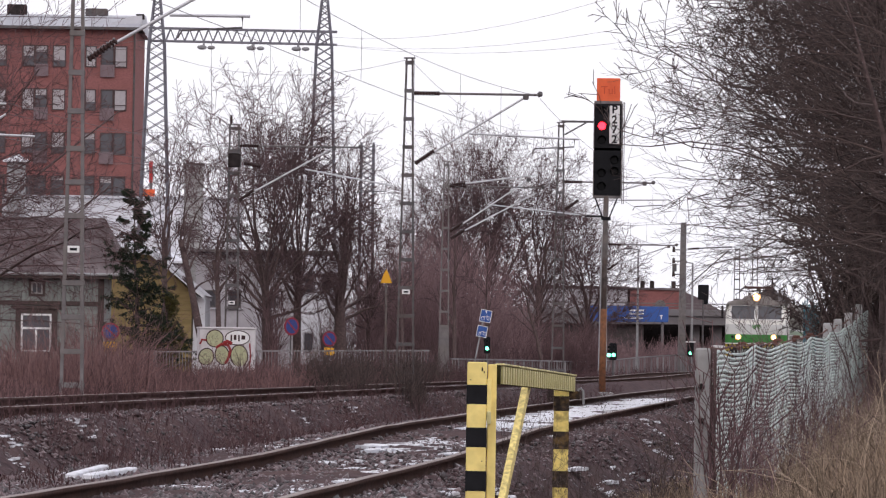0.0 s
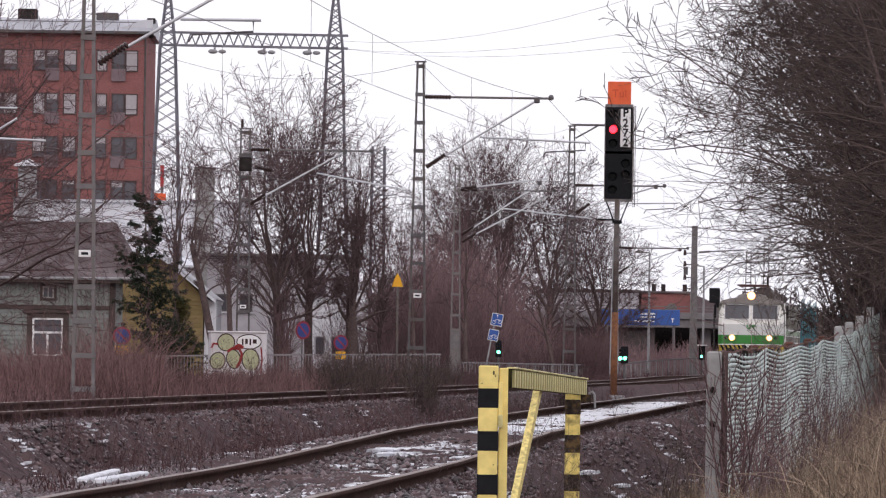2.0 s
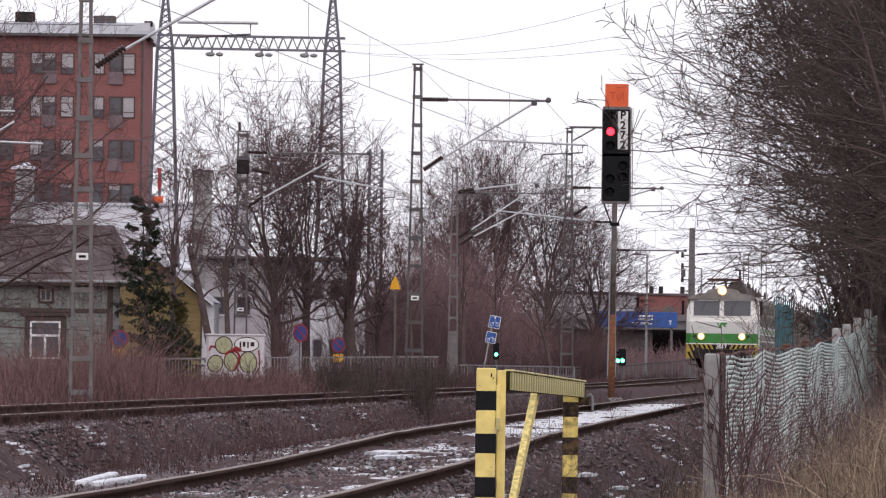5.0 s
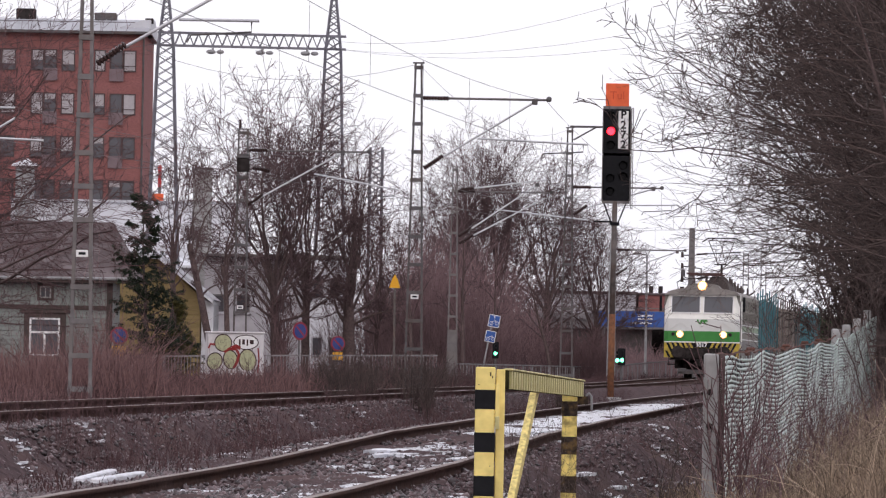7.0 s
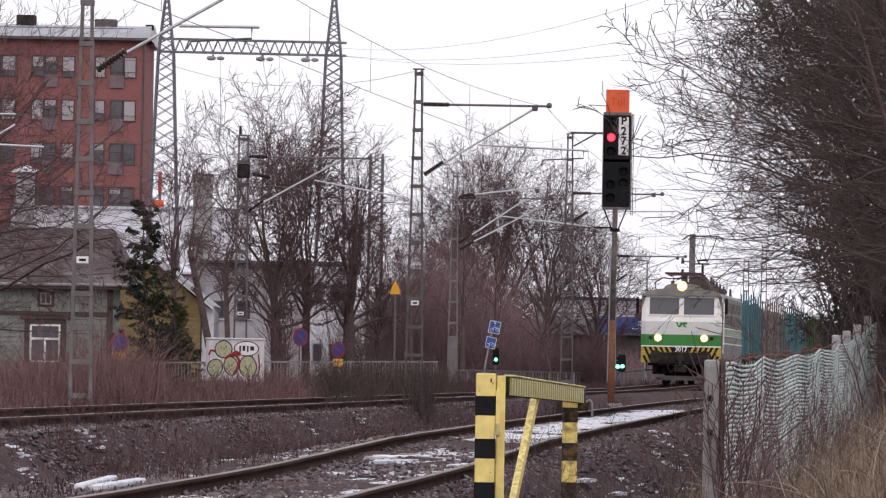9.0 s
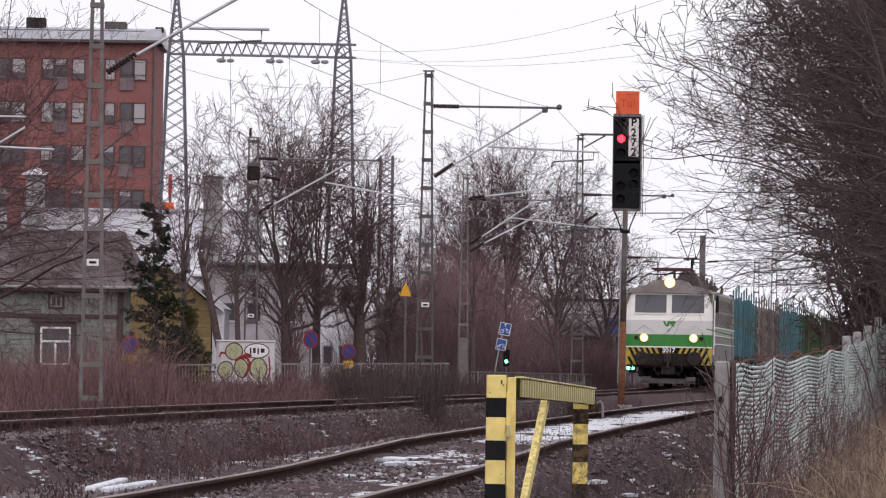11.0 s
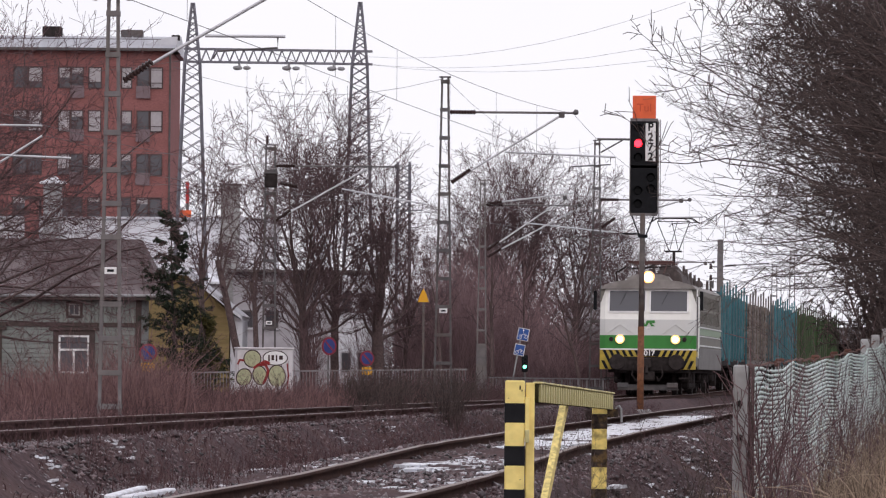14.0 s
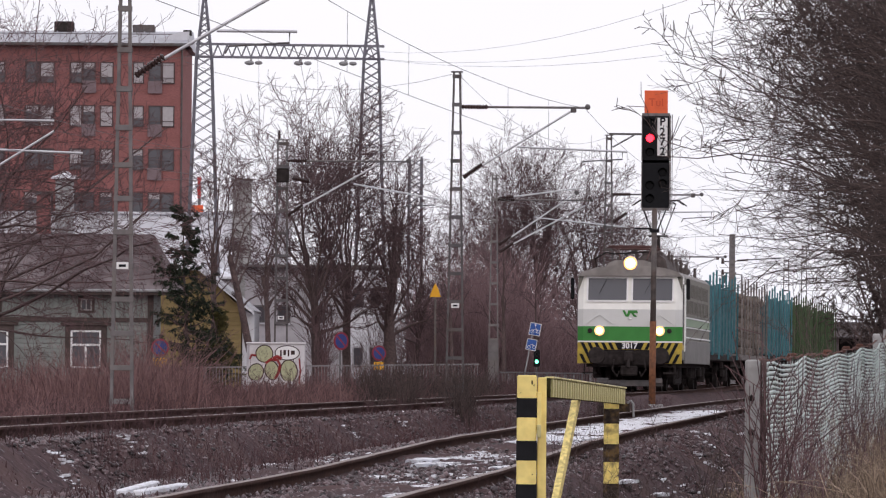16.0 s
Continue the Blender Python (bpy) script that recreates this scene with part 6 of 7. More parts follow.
# ---- the overpass and what lies beyond ----
def make_overpass():
    g = thing("road_overpass", "grey concrete road overpass above the tracks", "bridge")
    y = 470.0
    part("deck", Shape().box((20.0, y + 6, 4.75), (46, 12, 0.75), 0.05), DECK, g, "grey concrete deck")
    part("parapet", Shape().box((20.0, y - 0.2, 5.3), (46, 0.25, 0.5), 0.02), DECK, g)
    for i in range(24):
        part("rail_post", Shape().box((-2 + i * 2.0, y - 0.2, 5.75), (0.08, 0.08, 0.5)), GALV, g)
    part("hand_rail", Shape().box((20.0, y - 0.2, 5.98), (46, 0.08, 0.07)), GALV, g)
    part("mid_rail", Shape().box((20.0, y - 0.2, 5.75), (46, 0.05, 0.05)), GALV, g)
    part("abutment", Shape().box((6.0, y + 6, 2.4), (18.6, 10, 4.4), 0.05), DARK_CONCRETE, g, "dark stained concrete abutment")
    for x in (19.2, 20.9, 26.0):
        part("pier", Shape().box((x, y + 3, 2.3), (0.8, 1.2, 4.4), 0.08), DECK, g)
    # near-black wall added so that the openings below the deck read as shaded
    part("shade_wall", Shape().box((26, y + 13, 2.3), (24, 0.6, 4.4), 0.02), SOOT, g, "added dark wall standing in for shade under the deck")
    s = thing("road_sign_gantry", "wide blue direction sign on gantry posts", "road sign", "", (0, 462, 0))
    part("panel", Shape().box((13.9, 0, 5.08), (5.86, 0.12, 1.16), 0.03), BLUE, s, "blue panel")
    part("text_line", Shape().box((14.45, -0.07, 5.35), (1.1, 0.02, 0.13)).box((14.45, -0.07, 5.1), (1.1, 0.02, 0.13)).box((14.2, -0.07, 4.8), (1.5, 0.02, 0.13)), WHITE, s, "white text bars")
    part("arrow", Shape().box((16.3, -0.07, 4.86), (0.07, 0.02, 0.28)).box((16.3, -0.07, 5.0), (0.22, 0.02, 0.07)), WHITE, s, "white arrow")
    for x in (11.4, 16.4):
        part("post", Shape().rod((x, 0.3, 0.5), (x, 0.3, 5.6), 0.1), GALV, s)
    b = thing("brick_works", "long red-brick industrial building behind the overpass", "building")
    y = 520.0
    part("wall", Shape().box((17.75, y + 5, 4.0), (4.1, 10, 7.2), 0.02), BRICK_RED, b, "red brick wall")
    part("roof", Shape().box((17.75, y + 5, 7.65), (4.3, 10.4, 0.2), 0.02), ROOF_DARK, b)
    part("round_window", Shape().rod((18.25, y - 0.05, 6.3), (18.25, y + 0.1, 6.3), 0.45, 0.45, 20), GALV, b)
    for x in (16.8, 17.6, 19.4):
        part("roof_vent", Shape().box((x, y + 2, 8.0), (0.35, 0.5, 0.7), 0.02), SOOT, b)
    w = thing("pale_works", "pale grey works building behind the trees", "building")
    part("wall", Shape().box((11.4, y + 5, 4.1), (8.2, 10, 7.0), 0.02), PLASTER, w)
    part("roof", Shape().box((11.4, y + 5, 7.7), (8.5, 10.4, 0.25), 0.02), ROOF_DARK, w)
    d = thing("dark_annex", "low dark building beside the red brickworks", "building")
    part("wall", Shape().prism([(19.75, 0.4), (23.6, 0.4), (23.6, 5.6), (21.6, 6.8), (19.75, 7.55)], y - 4, y - 2), material("dark_clapboard", (0.13, 0.10, 0.105), 0.8, 0.15, 0.3, 0.05), d)
    c = thing("rail_car_signal_box", "small white equipment cabinet by the track", "cabinet", "", (15.6, 345, 0))
    part("body", Shape().box((0, 0, 1.6), (1.2, 0.8, 1.8), 0.03), WHITE, c)


make_overpass()


def make_slabs():
    for x, y, length, turn in ((-2.86, 50.6, 4.0, -0.6), (-2.575, 48.7, 3.2, -3.3)):
        s = part("trough_slab", Shape().box((0, 0, 0), (0.085, length, 0.05), 0.012), SNOW)
        s.matrix_world = pose(x, y, float(land(x, y)) + 0.030, 0, 0, turn)
        tagged(s, "pale snow-dusted cable trough slab on gravel", "slab", "trough slabs")


make_slabs()


# ---- bare trees and scrub ----
def grow(r, P, R, count, t0, t1, ang, ratio, n, up, bend, thin, rmin, first=None):
    """Children of the branches P (N, m, 3) with radii R (N, m)."""
    N, m = P.shape[:2]
    L = np.linalg.norm(np.diff(P, axis=1), axis=2).sum(1)
    idx = np.repeat(np.arange(N), count)
    k = len(idx)
    t = t0 + (t1 - t0) * (np.tile((np.arange(count) + 0.5) / count, N) + r.uniform(-0.5, 0.5, k) / count)
    f = np.clip(t, 0, 0.999) * (m - 1)
    i = f.astype(int)
    w = (f - i)[:, None]
    p = P[idx, i] * (1 - w) + P[idx, i + 1] * w
    rad = R[idx, i] * (1 - w[:, 0]) + R[idx, i + 1] * w[:, 0]
    T = P[idx, i + 1] - P[idx, i]
    T /= np.linalg.norm(T, axis=1)[:, None] + 1e-9
    a = r.normal(0, 1, (k, 3))
    a -= (a * T).sum(1)[:, None] * T
    a /= np.linalg.norm(a, axis=1)[:, None] + 1e-9
    th = np.radians(r.normal(ang[0], ang[1], k))[:, None]
    d = T * np.cos(th) + a * np.sin(th) + np.array([0, 0, up])
    d /= np.linalg.norm(d, axis=1)[:, None]
    ln = L[idx] * ratio * r.uniform(0.6, 1.25, k) * (1.1 - 0.55 * (t - t0) / max(1e-6, 1 - t0))
    pts = np.empty((k, n, 3))
    pts[:, 0] = p
    step = (ln / (n - 1))[:, None]
    for j in range(1, n):
        d = d + r.normal(0, bend, (k, 3)) + np.array([0, 0, up * 0.35])
        d /= np.linalg.norm(d, axis=1)[:, None]
        pts[:, j] = pts[:, j - 1] + d * step
    r0 = np.maximum(rad * thin, rmin)
    rr = np.maximum(r0[:, None] * np.linspace(1, 0.35, n)[None], rmin * 0.8)
    return pts, rr


def tubes(name, groups, mat, parent, sides=3):
    """All branches of one part as thin tubes in one mesh."""
    V, Fc, n0 = [], [], 0
    for P, R in groups:
        N, n = P.shape[:2]
        T = np.gradient(P, axis=1)
        T /= np.linalg.norm(T, axis=2)[..., None] + 1e-9
        u = np.cross(T, np.array([0.42, 0.31, 0.35]))
        u /= np.linalg.norm(u, axis=2)[..., None] + 1e-9
        v = np.cross(T, u)
        ring = []
        for s in range(sides):
            a = 2 * np.pi * s / sides
            ring.append(P + (u * np.cos(a) + v * np.sin(a)) * R[..., None])
        V.append(np.stack(ring, 2).reshape(-1, 3))
        b = (n0 + np.arange(N)[:, None, None] * n * sides + np.arange(n - 1)[None, :, None] * sides)
        c = np.arange(sides)[None, None, :]
        Fc.append(np.stack([b + c, b + (c + 1) % sides, b + sides + (c + 1) % sides, b + sides + c], -1).reshape(-1, 4))
        n0 += N * n * sides
    return raw_mesh(name, np.concatenate(V), np.concatenate(Fc), mat, parent)


def stem(r, base, height, radius, lean, n=9, bend=0.06):
    p = np.empty((1, n, 3))
    p[0, 0] = base
    d = np.array([lean[0], lean[1], 1.0])
    for j in range(1, n):
        d = d + r.normal(0, bend, 3)
        d /= np.linalg.norm(d)
        p[0, j] = p[0, j - 1] + d * height / (n - 1)
    return p, radius * np.linspace(1, 0.06, n)[None]


def bare_tree(label, x, y, height, radius, seed, stems=1, spread=0.12, limbs=14, twig_mat=None, rmin=0.006, low=0.18, ang=42, up=0.16, fine=(6, 6, 4), ratio=0.5, group="bare trees", lean=(0.0, 0.0), thin=(0.45, 0.45, 0.5, 0.6), bend=0.12, fork=(38, 36, 34), tip=(0.52, 3, 0.6)):
    r = np.random.RandomState(seed)
    z = float(land(x, y)) - 0.15
    g = thing("bare_tree", label, "tree", group, (x, y, z))
    trunk, limb, crown = [], [], []
    for s in range(stems):
        a = 2 * np.pi * (s + r.rand()) / stems
        k = spread * r.uniform(0.6, 1.3) if stems > 1 else spread * 0.4
        T = stem(r, (0.15 * np.cos(a) * (stems > 1), 0.15 * np.sin(a) * (stems > 1), 0), height * r.uniform(0.8, 1.0), radius / max(1, stems) ** 0.5, (k * np.cos(a) + lean[0], k * np.sin(a) + lean[1]))
        trunk.append(T)
        A = grow(r, *T, limbs, low, 0.97, (ang, 10), ratio, 7, up, bend, thin[0], rmin)
        limb.append(A)
        B = grow(r, *A, fine[0], 0.2, 1.0, (fork[0], 12), 0.50, 4, up * 0.8, bend * 1.3, thin[1], rmin)
        crown.append(B)
        C = grow(r, *B, fine[1], 0.15, 1.0, (fork[1], 12), tip[0], tip[1], up * 0.6, bend * 1.4, thin[2], rmin)
        crown.append(C)
        if fine[2]:
            crown.append(grow(r, *C, fine[2], 0.15, 1.0, (fork[2], 12), tip[2], 3 if rmin < 0.005 else 2, up * 0.4, bend, thin[3], rmin))
    tubes("trunk", trunk, BARK, g, 8)
    tubes("crown_limb", limb, BARK, g, 4)
    tubes("crown", crown, twig_mat or TWIG, g, 3)
    return g


def dome_tree(label, x, y, height, width, fork, radius, seed, mains=11, counts=(9, 7, 5), rmin=0.0105, bend=0.14, group="bare trees", lean=0.0, hook=0.0, low=0.34):
    """A short trunk that forks into spreading limbs; limbs, branches and twigs fill a rounded crown."""
    r = np.random.RandomState(seed)
    z = float(land(x, y)) - 0.15
    g = thing("bare_tree", label, "tree", group, (x, y, z))
    T = stem(r, (0, 0, 0), fork * 1.25, radius, (lean, 0.0), n=8, bend=0.035)
    T = (T[0], radius * np.linspace(1.15, 0.72, 8)[None])
    T[0][0, :, 0] += hook * np.exp(-T[0][0, :, 2] / 0.9)
    n = 9
    P, R = np.empty((mains, n, 3)), np.empty((mains, n))
    a, up, mid = width / 2, (height - fork) * 0.62, fork + (height - fork) * 0.38
    for i in range(mains):
        f = 4.2 + 2.7 * (i + 0.5) / mains
        j = int(f)
        p = T[0][0, j] * (1 - f + j) + T[0][0, j + 1] * (f - j)
        th = radians(62 - 57 * (i + r.rand()) / mains)
        az = i * 2.39996 + r.normal(0, 0.3)
        d = np.array([math.sin(th) * math.cos(az), math.sin(th) * math.sin(az), math.cos(th)])
        reach = 0.5
        while reach < 20:
            q = p + d * reach
            if (q[0] / a) ** 2 + (q[1] / a) ** 2 + ((q[2] - mid) / up) ** 2 > 1:
                break
            reach += 0.1
        reach *= r.uniform(0.80, 0.98)
        P[i, 0] = p
        e = d * np.array([0.75, 0.75, 1.15])
        for k in range(1, n):
            e = e + r.normal(0, bend, 3) + (d - e) * 0.18
            e /= np.linalg.norm(e)
            P[i, k] = P[i, k - 1] + e * reach / (n - 1)
        R[i] = radius * r.uniform(0.24, 0.40) * np.linspace(1, 0.10, n) ** 1.2 + 0.006
    B = grow(r, P, R, counts[0], low, 1.03, (36, 12), 0.54, 6, 0.06, bend, 0.50, rmin)
    C = grow(r, *B, counts[1], 0.18, 1.02, (44, 15), 0.52, 3, 0.03, bend * 1.4, 0.55, rmin * 0.9)
    D = grow(r, *C, counts[2], 0.12, 1.02, (46, 16), 0.62, 2, 0.02, bend, 0.7, rmin * 0.75)
    tubes("trunk", [T], BARK, g, 10)
    tubes("crown_limb", [(P, R)], BARK, g, 5)
    tubes("crown", [B, C, D], TWIG_GREY, g, 3)
    return g


def reaching_tree(label, x, y, height, radius, seed, stems, limbs, reach):
    """A tree at the thicket's edge whose long limbs all reach out towards the light over the track, tips turned up."""
    r = np.random.RandomState(seed)
    z = float(land(x, y)) - 0.15
    g = thing("bare_tree", label, "tree", "trees on the bank", (x, y, z))
    trunk, limb, crown = [], [], []
    n = 9
    for s in range(stems):
        T = stem(r, (r.normal(0, 0.25), r.normal(0, 0.6), 0), height * r.uniform(0.85, 1.0), radius, (r.uniform(-0.10, 0.06), r.uniform(-0.1, 0.1)), bend=0.05)
        trunk.append(T)
        P, R = np.empty((limbs, n, 3)), np.empty((limbs, n))
        for i in range(limbs):
            f = (0.31 + 0.67 * (i + r.rand()) / limbs) * 7.99
            j = int(f)
            p = T[0][0, j] * (1 - f + j) + T[0][0, j + 1] * (f - j)
            k = p[2] / 8.0
            az = math.pi + r.normal(0, 0.70)
            el = radians(float(np.interp(k, [0.0, 0.3, 0.6, 1.0], [-8, -4, 9, 30])) + r.normal(0, 13))
            ln = reach * r.uniform(0.55, 1.12) * float(np.interp(k, [0.0, 0.25, 0.4, 1.0], [0.45, 0.75, 1.0, 0.86]))
            d = np.array([math.cos(el) * math.cos(az), math.cos(el) * math.sin(az), math.sin(el)])
            P[i, 0] = p
            for m in range(1, n):
                d = d + r.normal(0, 0.105, 3) + np.array([0, 0, 0.040])
                d /= np.linalg.norm(d)
                P[i, m] = P[i, m - 1] + d * ln / (n - 1)
            R[i] = 0.0052 * ln * r.uniform(0.7, 1.3) * np.linspace(1, 0.24, n)
        limb.append((P, R))
        B = grow(r, P, R, 9, 0.14, 1.0, (31, 11), 0.38, 7, 0.06, 0.10, 0.55, 0.0042)
        C = grow(r, *B, 6, 0.12, 1.0, (34, 13), 0.48, 5, 0.07, 0.12, 0.7, 0.0036)
        crown += [B, C]
    tubes("trunk", trunk, BARK, g, 8)
    tubes("crown_limb", limb, TWIG_DARK, g, 4)
    tubes("crown", crown, TWIG_DARK, g, 3)
    return g


def make_trees():
    # bare trees by the houses: x, y, height, crown width, height of the fork, trunk radius
    for i, (x, y, h, w, f, rad) in enumerate(((-11.0, 254, 11.5, 3.0, 5.0, 0.11), (-11.8, 258, 10.9, 2.8, 4.5, 0.09), (-9.2, 256, 10.3, 3.4, 4.0, 0.12))):
        dome_tree("slender bare tree with grey bark", x, y, h, w, f, rad, 300 + i, 9, (6, 5, 3), low=0.45)
    for i, (x, y, h, w, f, rad, ln) in enumerate(((-7.4, 265, 13.5, 6.4, 3.4, 0.27, 0.0), (-6.3, 270, 12.7, 5.6, 4.0, 0.22, 0.03), (-4.25, 266, 11.0, 5.0, 3.3, 0.32, 0.02), (-3.4, 272, 9.2, 3.4, 2.8, 0.14, 0.06))):
        dome_tree("large bare deciduous tree with forked trunk", x, y, h, w, f, rad * 0.85, 320 + i, 17, (9, 7, 5) if w > 5 else (7, 6, 4), 0.0135 if w > 5 else 0.0105, lean=ln)
    dome_tree("bare tree with a trunk bent near the ground", -9.62, 250, 11.2, 2.4, 4.6, 0.16, 318, 8, (6, 5, 3), hook=0.5, low=0.45)
    for i, (x, y, h, w, f, rad) in enumerate(((2.7, 300, 12.3, 7.2, 3.6, 0.26), (1.1, 305, 11.4, 6.0, 3.6, 0.22), (4.7, 297, 11.0, 6.0, 3.4, 0.24), (6.9, 303, 8.4, 5.6, 2.6, 0.20), (0.0, 298, 10.2, 4.8, 3.6, 0.20))):
        dome_tree("bare tree with a wide domed crown", x, y, h, w, f, rad * 0.8, 340 + i, 17, (9, 7, 5), 0.0105)
    # slender trunks standing before the thicket
    for i, (x, y, h, rad) in enumerate(((-1.5, 258, 7.0, 0.11), (0.55, 260, 7.5, 0.12), (1.9, 266, 6.5, 0.10), (4.4, 264, 5.6, 0.11))):
        bare_tree("slender dark-barked tree before the thicket", x, y, h, rad, 240 + i, 1, 0.1, 11, TWIG_GREY, 0.010, 0.3, 40, 0.14, (4, 4, 0), 0.34, bend=0.16, fork=(40, 40, 40))
    # trees whose branches reach in over the street
    bare_tree("bare street tree with long thin branches", -14.7, 176, 10.5, 0.26, 161, 3, 0.26, 18, rmin=0.007, fine=(6, 5, 3), ratio=0.85, low=0.2, ang=66, up=0.03, bend=0.16)
    bare_tree("bare street tree with long thin branches", -14.4, 168, 9.0, 0.2, 163, 2, 0.2, 16, rmin=0.006, fine=(7, 5, 3), ratio=0.85, low=0.25, ang=68, up=0.02)
    bare_tree("bare street tree with long thin branches", -16.2, 190, 6.0, 0.2, 162, 2, 0.3, 12, rmin=0.006, fine=(6, 5, 3), ratio=0.85, low=0.35, ang=70, up=0.0)
    # the dense thicket of trees on the bank beyond the mesh fence
    for i, (x, y, h, st, lm, rc) in enumerate(((7.4, 97, 8.4, 2, 19, 4.0), (7.7, 103, 8.8, 2, 19, 4.2), (8.2, 108, 9.4, 2, 19, 4.5), (7.0, 92, 8.2, 2, 16, 3.4), (8.5, 100, 9.6, 2, 18, 4.3), (8.7, 113, 10.0, 2, 18, 4.5))):
        reaching_tree("dense dark leafless tree reaching out over the bank", x, y, h, 0.09, 380 + i, st, lm, rc)
    for i, (x, y, h, lx) in enumerate(((9.8, 118, 10.0, -0.05), (11.4, 110, 11.0, -0.1), (9.2, 101, 7.5, 0.0), (10.3, 103, 11.0, -0.05), (12.0, 101, 12.0, -0.15), (8.9, 107, 8.5, 0.0), (9.6, 123, 10.5, 0.0), (10.4, 128, 11.0, 0.0))):
        bare_tree("dense dark leafless tree deep in the thicket", x, y, h, 0.2, 190 + i, 4, 0.30, 16, TWIG_DARK, 0.009, 0.05 if x / y > 0.084 else 0.30, 52, 0.12, (5, 5, 2), 0.455, "trees on the bank", (lx, 0.0), (0.5, 0.5, 0.55, 0.7), 0.22, (46, 46, 46), (0.55, 3, 0.55))
    for i, (x, y, h) in enumerate(((7.6, 113, 3.6), (8.15, 118, 4.6), (8.4, 115, 5.0), (7.9, 108, 4.0), (8.7, 112, 5.4), (8.2, 121, 5.2))):
        bare_tree("low dark bush behind the end of the fence", x, y, h, 0.12, 210 + i, 7, 0.18, 10, TWIG_DARK, 0.009, 0.02, 46, 0.14, (5, 5, 2), 0.32, "trees on the bank", (0.0, 0.0), (0.5, 0.5, 0.55, 0.7), 0.2, (44, 44, 44), (0.55, 3, 0.5))
    for i, (x, y, h, lx) in enumerate(((4.75, 74, 2.6, -0.45), (5.6, 82, 2.9, -0.35), (6.4, 90, 3.0, -0.3))):
        bare_tree("thin leaning sapling beside the mesh fence", x, y, h, 0.022, 200 + i, 2, 0.2, 9, TWIG_DARK, 0.003, 0.2, 40, 0.12, (4, 3, 0), 0.4, "saplings", (lx, 0.0))


make_trees()


def scrub(name, label, category, spots, height, stems, mat, seed, radius=0.004, twigs=4, lean=0.25, bend=0.12, m=3, droop=0.0):
    """A thicket of thin upright stems with side twigs."""
    r = np.random.RandomState(seed)
    n = len(spots)
    k = stems
    P = np.empty((n * k, m, 3))
    base = np.repeat(spots, k, 0) + np.concatenate([r.normal(0, 0.10, (n * k, 2)), np.zeros((n * k, 1))], 1)
    hh = np.repeat(height, k) * r.uniform(0.45, 1.1, n * k)
    d = np.concatenate([r.normal(0, lean, (n * k, 2)), np.ones((n * k, 1))], 1)
    P[:, 0] = base
    for j in range(1, m):
        d = d + r.normal(0, bend, d.shape) - np.array([0, 0, droop])
        d /= np.linalg.norm(d, axis=1)[:, None]
        P[:, j] = P[:, j - 1] + d * (hh / (m - 1))[:, None]
    R = radius * np.linspace(1, 0.4, m)[None] * r.uniform(0.7, 1.5, (n * k, 1))
    groups = [(P, R)]
    if twigs:
        groups.append(grow(r, P, R, twigs, 0.25, 1.0, (40, 16), 0.46, 2, 0.15, 0.1, 0.7, radius * 0.6))
    ob = tubes(name, groups, mat, None, 3)
    return tagged(ob, label, category, kind="stuff")


